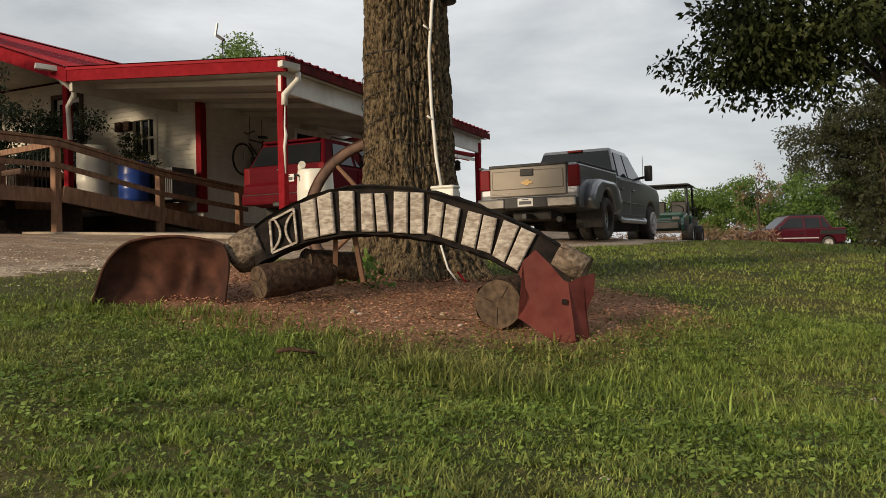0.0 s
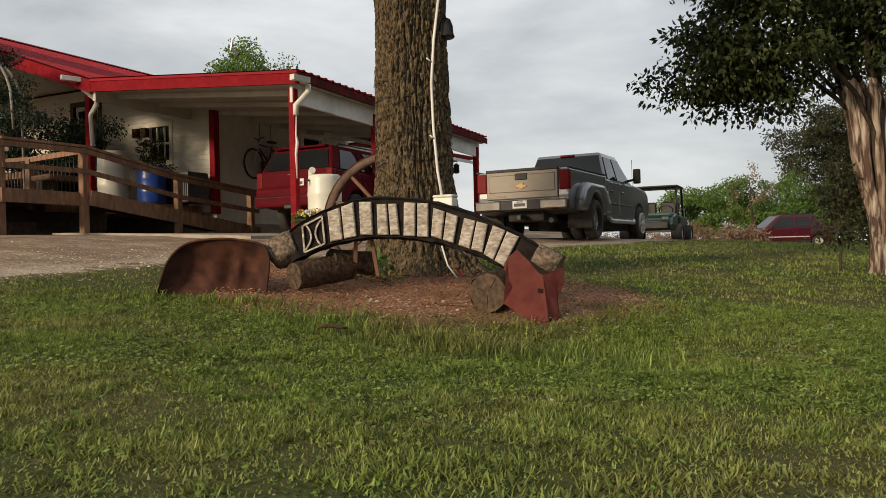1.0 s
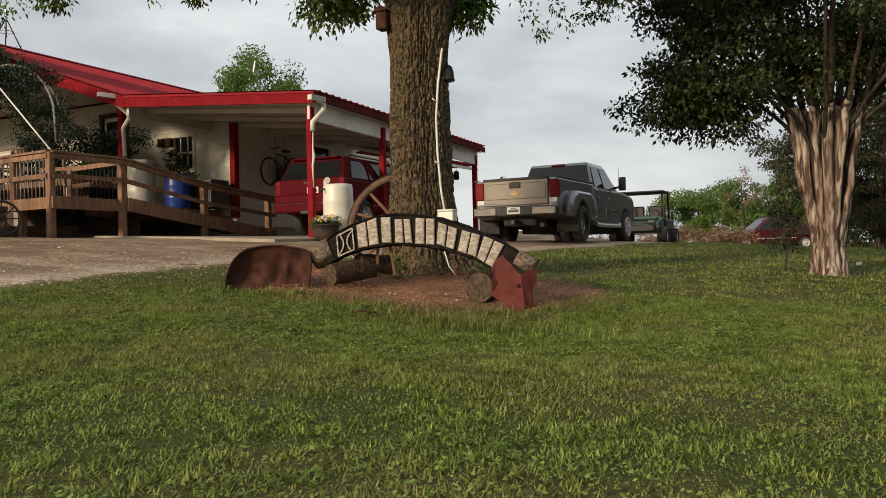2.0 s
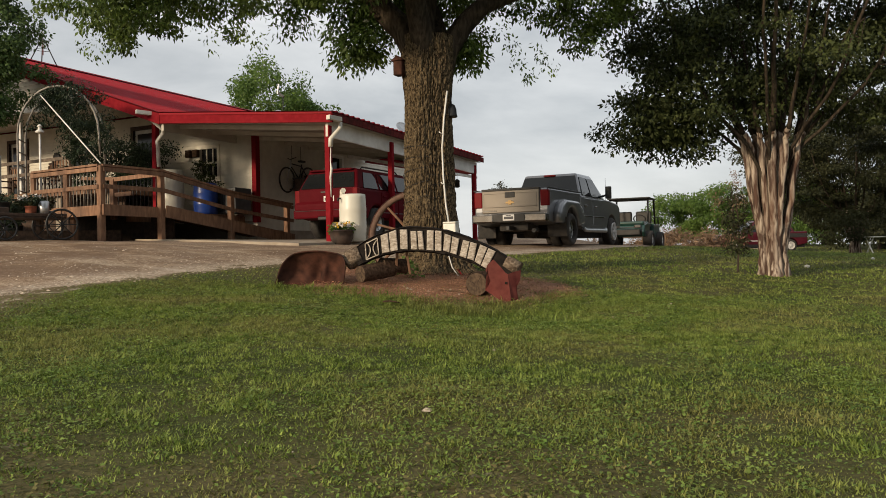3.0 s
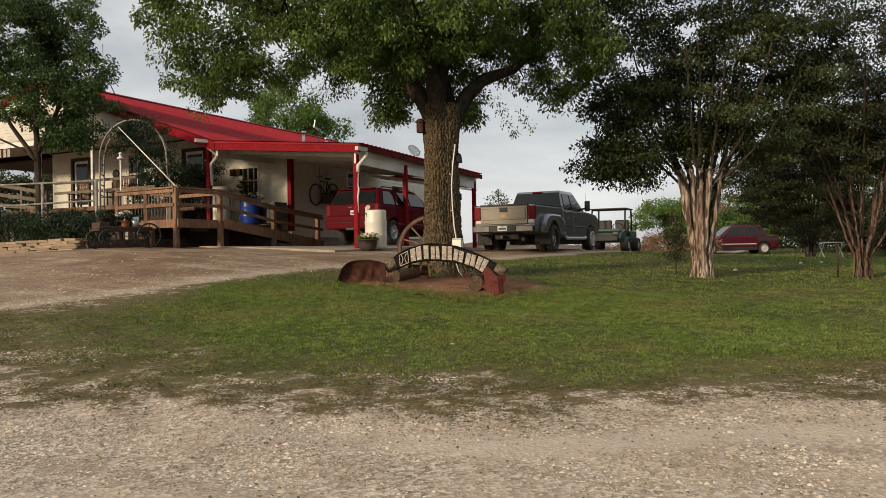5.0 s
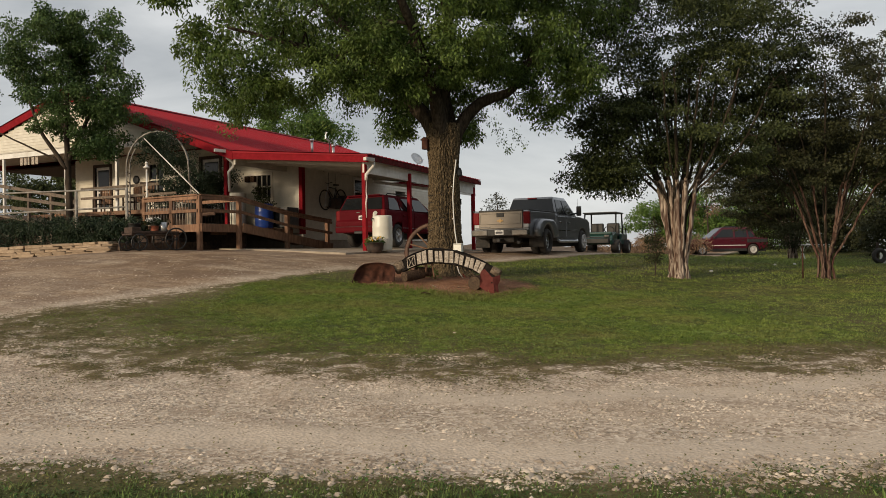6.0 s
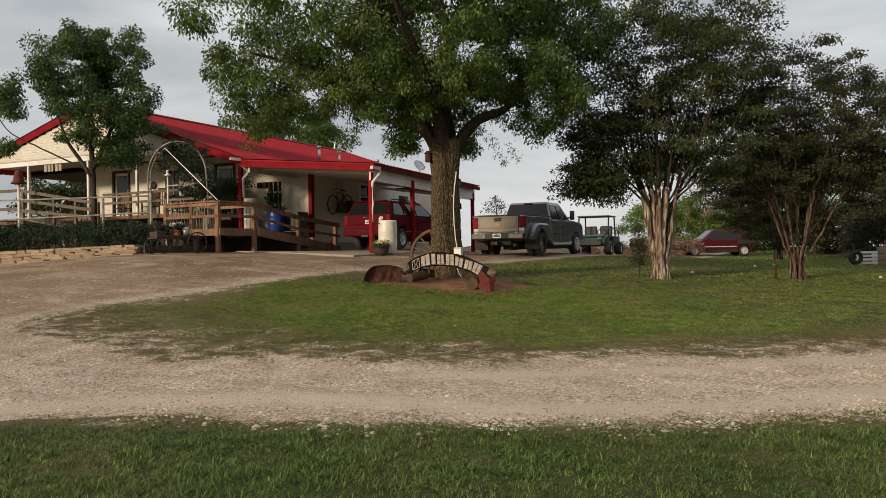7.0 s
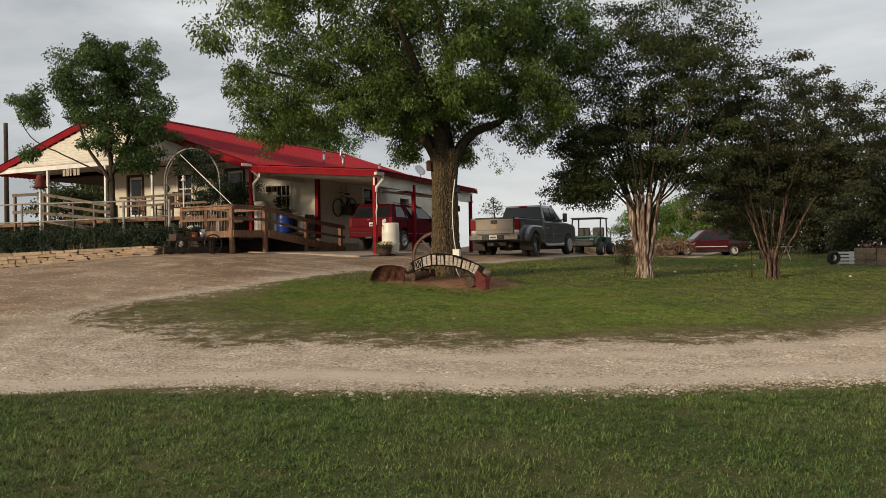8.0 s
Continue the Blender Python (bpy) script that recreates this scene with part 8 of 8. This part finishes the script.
def lawn_share(x, y):
    """How much grows at a place."""
    patch = smooth01(cloud(x, y, 0.7, 1), 0.3, 0.7)
    fine = smooth01(cloud(x, y, 4.5, 2), 0.3, 0.7)
    w, b = worn(x, y), bare(x, y)
    clump = smooth01(cloud(x, y, 2.6, 3, 4) + 0.25 * (cloud(x, y, 11.0, 4) - 0.5), 0.38 + 0.24 * w, 0.46 + 0.24 * w)
    thin = 1 - w * (1 - 0.5 * clump)
    stony = np.clip(1.15 * (1 - b) + 0.9 * (cloud(x, y, 3.2, 6) - 0.62), 0, 1)
    tuft = smooth01(cloud(x, y, 9.0, 12, 2), 0.36, 0.6)
    return stony * (1 - 0.97 * mulch(x, y)) * (0.65 + 0.2 * patch + 0.15 * fine) * thin * (0.62 + 0.38 * tuft)


def blades(n, aside, ahead, tall, wide, bent=True, share=lawn_share):
    x, y = strew(n, aside, ahead)
    ok = rg.random(n) < share(x, y)
    x, y = x[ok], y[ok]
    n = len(x)
    patch = smooth01(cloud(x, y, 2.2, 8), 0.3, 0.7)
    tuft = smooth01(cloud(x, y, 9.0, 12, 2), 0.3, 0.7)
    h = tall * (0.4 + 0.8 * rg.random(n)) * (0.5 + 0.5 * patch + 0.6 * tuft)
    h = h * (1 - 0.6 * np.maximum(worn(x, y), bare(x, y)))
    w = wide * rg.uniform(0.6, 1.3, n)
    z = surface_z(x, y)
    a = rg.uniform(0, 2 * np.pi, n)
    lean = h * rg.uniform(0.4, 1.55, n)
    d = np.stack([np.cos(a), np.sin(a), 0 * a], -1)
    s = np.stack([-np.sin(a), np.cos(a), 0 * a], -1)
    p = np.stack([x, y, z - 0.004], -1)
    up = np.array([0, 0, 1.0])
    bl, br = p - s * w[:, None], p + s * w[:, None]
    tip = p + d * lean[:, None] + up * (h * np.sqrt(np.clip(1 - 0.42 * (lean / h) ** 2, 0.12, 1)))[:, None]
    if not bent:
        co = np.stack([bl, br, tip], 1).reshape(-1, 3)
        return co, np.arange(3 * n).reshape(-1, 3)
    m = p + d * (lean * 0.3)[:, None] + up * (h * 0.6)[:, None]
    ml, mr = m - s * (w * 0.75)[:, None], m + s * (w * 0.75)[:, None]
    co = np.stack([bl, br, ml, mr, tip], 1).reshape(-1, 3)
    k = np.arange(n)[:, None] * 5
    f = np.concatenate([k + [0, 1, 3], k + [0, 3, 2], k + [2, 3, 4]], 1).reshape(-1, 3)
    return co, f


GRASS = mat("grass_blades", (0.108, 0.165, 0.027), (0.29, 0.355, 0.080), 9.0, 0.6, 0, stain=(0.30, 0.24, 0.10), stain_scale=0.8, stain_amount=0.55, rand=0.5, spec=0.28, trans=0.28)


def stuff(name, lots, material, label, category):
    cos, fs, base = [], [], 0
    for co, f in lots:
        cos.append(co)
        fs.append(f + base)
        base += len(co)
    return tagged(new(name, raw_mesh(name, np.concatenate(cos), np.concatenate(fs), material)), label, category, kind="stuff")


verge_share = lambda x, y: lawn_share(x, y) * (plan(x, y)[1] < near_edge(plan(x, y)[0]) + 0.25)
island_share = lambda x, y: lawn_share(x, y) * (plan(x, y)[1] > near_edge(plan(x, y)[0]) + 0.25)
stuff("lawn_grass", [blades(430000, (-4.0, 3.2), (1.0, 4.6), 0.032, 0.0036, False), blades(450000, (-6.6, 4.8), (-4.2, 1.2), 0.029, 0.0046, False, island_share)], GRASS, "short green lawn grass with thin and worn patches", "grass")
stuff("field_grass", [blades(420000, (-8.5, 11.0), (-4.2, 8.0), 0.028, 0.0075, False, island_share), blades(230000, (-6.0, 16.0), (8.0, 26.0), 0.048, 0.012, False),
                      blades(60000, (-6.0, 26.0), (26.0, 55.0), 0.07, 0.022, False), ], GRASS, "further lawn grass thinning towards the field", "grass")
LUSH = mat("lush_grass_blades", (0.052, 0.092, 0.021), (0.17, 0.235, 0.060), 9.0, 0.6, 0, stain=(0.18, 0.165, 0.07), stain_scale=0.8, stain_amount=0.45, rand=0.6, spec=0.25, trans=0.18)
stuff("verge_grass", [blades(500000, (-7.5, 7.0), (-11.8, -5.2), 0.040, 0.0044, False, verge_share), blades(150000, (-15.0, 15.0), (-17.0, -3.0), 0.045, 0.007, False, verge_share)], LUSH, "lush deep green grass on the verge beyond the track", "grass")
tuft = lambda x, y: np.exp(-(((x + 1.35) / 0.75) ** 2 + ((y - 2.95) / 0.22) ** 2)) + np.exp(-(((x + 3.4) / 0.7) ** 2 + ((y - 3.25) / 0.10) ** 2)) + 0.5 * np.exp(-(((x + 1.05) / 0.12) ** 2 + ((y - 3.55) / 0.12) ** 2))
stuff("long_grass", [blades(60000, (-2.6, 1.2), (1.9, 4.6), 0.085, 0.0034, True, tuft)], GRASS, "longer uncut grass in front of the sign", "grass")


def low_leaves(n, aside, ahead, size, share):
    x, y = strew(n, aside, ahead)
    ok = rg.random(n) < share(x, y)
    x, y = x[ok], y[ok]
    n = len(x)
    z = surface_z(x, y) + rg.uniform(0.008, 0.035, n)
    a = rg.uniform(0, 2 * np.pi, n)
    s = size * rg.uniform(0.5, 1.4, n)
    tilt = rg.uniform(-0.5, 0.5, (n, 2))
    d = np.stack([np.cos(a), np.sin(a), tilt[:, 0]], -1) * s[:, None]
    e = np.stack([-np.sin(a), np.cos(a), tilt[:, 1]], -1) * (s * rg.uniform(0.3, 0.5, n))[:, None]
    p = np.stack([x, y, z], -1)
    co = np.stack([p, p + d * 0.5 + e, p + d, p + d * 0.5 - e], 1).reshape(-1, 3)
    k = np.arange(n)[:, None] * 4
    return co, np.concatenate([k + [0, 1, 2], k + [0, 2, 3]], 1).reshape(-1, 3)


WEED = mat("low_weeds", (0.095, 0.165, 0.028), (0.225, 0.305, 0.066), 3.0, 0.55, 0, rand=0.4, spec=0.3, trans=0.22)
weeds = lambda x, y: lawn_share(x, y) * (1 - 0.7 * worn(x, y)) * (0.2 + 0.8 * smooth01(cloud(x, y, 1.1, 9), 0.42, 0.6))
stuff("lawn_weeds", [low_leaves(330000, (-5.8, 5.2), (-4.2, 4.4), 0.017, weeds)], WEED, "low broad-leaved weeds among the grass", "weeds")
WEED_DEEP = mat("deep_green_weeds", (0.045, 0.09, 0.018), (0.095, 0.16, 0.036), 0.9, 0.6, 0, rand=0.4, spec=0.25, trans=0.2)
stuff("verge_weeds", [low_leaves(150000, (-7.5, 6.5), (-11.4, -5.8), 0.018, lambda x, y: weeds(x, y) * (plan(x, y)[1] < near_edge(plan(x, y)[0]) + 0.25))], WEED_DEEP, "dense low weeds among the verge grass", "weeds")


WEED_DRY = mat("trodden_weeds", (0.085, 0.088, 0.026), (0.21, 0.175, 0.07), 2.5, 0.7, 0, rand=0.45, spec=0.2, trans=0.15)
trod = lambda x, y: np.clip(worn(x, y) * (1 - 0.9 * bare(x, y)) * smooth01(cloud(x, y, 2.6, 3, 4), 0.36, 0.54), 0, 1) * (1 - mulch(x, y))
stuff("trodden_weeds", [low_leaves(20000, (-4.0, 3.2), (1.0, 4.4), 0.02, lambda x, y: 0.6 * smooth01(cloud(x, y, 3.5, 21), 0.55, 0.7) * (1 - mulch(x, y))), low_leaves(300000, (-8.5, 7.0), (-4.8, 1.6), 0.018, trod), low_leaves(60000, (-7.5, 7.5), (-8.2, -5.4), 0.018, trod)], WEED_DRY, "short brownish trodden weeds beside the gravel track", "weeds")


def pebbles(n, aside, ahead, size, share):
    x, y = strew(n, aside, ahead)
    ok = rg.random(n) < share(x, y)
    x, y = x[ok], y[ok]
    n = len(x)
    s = size * (0.35 + rg.exponential(0.45, n)).clip(0, 2.6)
    z = surface_z(x, y) + s * 0.15
    unit = np.array([(1, 0, -0.15), (0.3, 0.95, -0.1), (-0.85, 0.55, -0.15), (-0.75, -0.7, -0.1), (0.4, -0.95, -0.15), (0.35, 0.1, 0.42), (-0.4, -0.1, 0.38)])
    f = np.array([(0, 1, 5), (1, 6, 5), (1, 2, 6), (2, 3, 6), (3, 4, 6), (4, 5, 6), (4, 0, 5)])
    a = rg.uniform(0, 2 * np.pi, n)
    v = unit[None] * (1 + rg.uniform(-0.35, 0.35, (n, 7, 3))) * s[:, None, None] * rg.uniform(0.7, 1.3, (n, 1, 3))
    c, q = np.cos(a)[:, None], np.sin(a)[:, None]
    v = np.stack([v[..., 0] * c - v[..., 1] * q, v[..., 0] * q + v[..., 1] * c, v[..., 2]], -1)
    co = (v + np.stack([x, y, z], -1)[:, None]).reshape(-1, 3)
    return co, (f[None] + np.arange(n)[:, None, None] * 7).reshape(-1, 3)


PEBBLE = mat("limestone_pebbles", (0.34, 0.265, 0.195), (0.62, 0.52, 0.41), 2.0, 0.9, 0, rand=0.4, spec=0.15)
rim = lambda x, y: np.clip(bare(x, y) * 1.1, 0, 1) * (0.2 + 0.8 * smooth01(cloud(x, y, 1.3, 5), 0.42, 0.6)) * (1 - mulch(x, y))
loose = lambda x, y: (1 - 0.92 * track(x, y)) * (1 - mulch(x, y))
clumped = lambda x, y: loose(x, y) * smooth01(cloud(x, y, 1.5, 7, 4) + 0.25 * bare(x, y) + 0.12 * worn(x, y), 0.66, 0.76) * (worn(x, y) > 0.6)


def verge_strip(x, y):
    """Coarse stones thrown to the track's near side."""
    aside, ahead = plan(x, y)
    return np.exp(-((ahead - near_edge(aside) + 0.06) / 0.26) ** 2) * smooth01(cloud(x, y, 1.2, 41), 0.2, 0.5) * smooth01(aside, -3.5, -0.5)


def drive_rim(x, y):
    """The pale stony rim where drive and lawn meet."""
    return np.exp(-((x - edge_x(y) + 0.15 + 0.5 * (cloud(x, y, 0.8, 42) - 0.5)) / 0.3) ** 2) * loose(x, y)


stuff("gravel_stones", [pebbles(110000, (-9.0, 8.0), (-7.3, -2.4), 0.0085, lambda x, y: rim(x, y) * loose(x, y)), pebbles(50000, (-13.0, -2.0), (-3.5, 8.5), 0.010, lambda x, y: rim(x, y) * (1 - 0.7 * dirt(x, y))),
                        pebbles(75000, (-4.0, 8.5), (-7.8, -4.6), 0.013, verge_strip), pebbles(110000, (-9.0, 8.5), (-4.8, 0.2), 0.0095, clumped),
                        pebbles(2500, (-7.0, 7.0), (-4.0, 5.0), 0.012, lambda x, y: 0.04 + 0 * x), pebbles(60000, (-8.5, 0.5), (-2.5, 11.0), 0.0105, drive_rim)],
      PEBBLE, "pale limestone gravel stones strewn on drive and track", "gravel")
CHIP = mat("bark_chips", (0.24, 0.10, 0.052), (0.52, 0.285, 0.17), 3.0, 0.95, 0, rand=0.45)
stuff("bark_mulch", [low_leaves(90000, (-2.8, 2.3), (3.2, 7.5), 0.014, lambda x, y: mulch(x, y))], CHIP, "reddish bark chips and dead leaves round the tree", "mulch")
vinepts = [(-2.95 + dx, 4.62 + dy, 0.72 + dz) for dx, dy, dz in ((0.0, 0.0, 0.05), (0.1, 0.05, 0.12), (-0.06, 0.02, -0.02), (0.15, 0.0, 0.0), (0.22, 0.06, 0.08), (0.3, 0.0, -0.05))]
wp = thing("weed_clump", pose(0, 0, 0), "green leafy weeds growing under the sign", "weed")
o = new("foliage", leaf_mesh("foliage", vinepts, 26, 0.055, 0.09, LEAF_FRESH, 230, 0.1, 0.7))
o.parent = wp
stick = thing("fallen_twig", pose(-1.95, 2.72, land(-1.95, 2.72) + 0.035, 0, 0, 20), "dead brown stick lying in the grass", "stick")
bm = bmesh.new()
tube(bm, [(-0.085, 0, 0.01), (-0.02, 0.006, 0.016), (0.09, 0, 0.0)], [0.009, 0.011, 0.006], 7)
part("twig", bm, LOG_ROT, stick)

# ---- litter on the mulch ----
PALE_STONE = mat("pale_stone", (0.40, 0.33, 0.26), (0.58, 0.50, 0.42), 9, 0.9, 0.3)


def litter_stone(s, d, r, seed):
    rnd = random.Random(seed)
    p = on_sign(s, 0, d)
    z = float(surface_z(p.x, p.y))
    t = thing("loose_stone", pose(p.x, p.y, z, 0, 0, rnd.uniform(0, 180)), "small pale stone lying on the bark mulch", "stone", "stones on the mulch")
    bm = bmesh.new()
    bmesh.ops.create_icosphere(bm, subdivisions=1, radius=r)
    for v in bm.verts:
        v.co = Vector((v.co.x * 1.3, v.co.y, v.co.z * 0.7)) * rnd.uniform(0.8, 1.15) + Vector((0, 0, r * 0.35))
    part("stone", bm, PALE_STONE, t)


for i, (s, d, r) in enumerate(((-0.22, 0.12, 0.022), (-0.17, 0.16, 0.016), (0.05, 0.2, 0.015), (-0.3, -0.05, 0.012), (0.28, 0.05, 0.014), (0.42, 0.3, 0.013), (-0.05, 0.34, 0.012))):
    litter_stone(s, d, r, 300 + i)
root = thing("surface_root", pose(0, 0, 0), "thin bent dead root lying on the bark mulch", "root")
bm = bmesh.new()
rpts = []
for s, d in ((0.16, 0.14), (0.24, 0.18), (0.36, 0.17), (0.5, 0.2), (0.62, 0.16)):
    p = on_sign(s, 0, d)
    rpts.append((p.x, p.y, float(surface_z(p.x, p.y)) + 0.012))
tube(bm, rpts, [0.007, 0.009, 0.008, 0.007, 0.004], 7)
part("root_run", bm, DRY, root)

# a few white stones in the further lawn
for i, (x, y) in enumerate(((1.66, 13.0), (3.52, 19.17), (6.72, 15.35), (2.98, 17.97))):
    t = thing("loose_stone", pose(x, y, float(surface_z(x, y)), 0, 0, 40 * i), "small white stone lying in the lawn", "stone", "stones in the lawn")
    bm = bmesh.new()
    bmesh.ops.create_icosphere(bm, subdivisions=1, radius=0.05)
    for v in bm.verts:
        v.co = Vector((v.co.x * 1.2, v.co.y, v.co.z * 0.8)) + Vector((0, 0, 0.035))
    part("stone", bm, PLASTIC_WHITE, t)
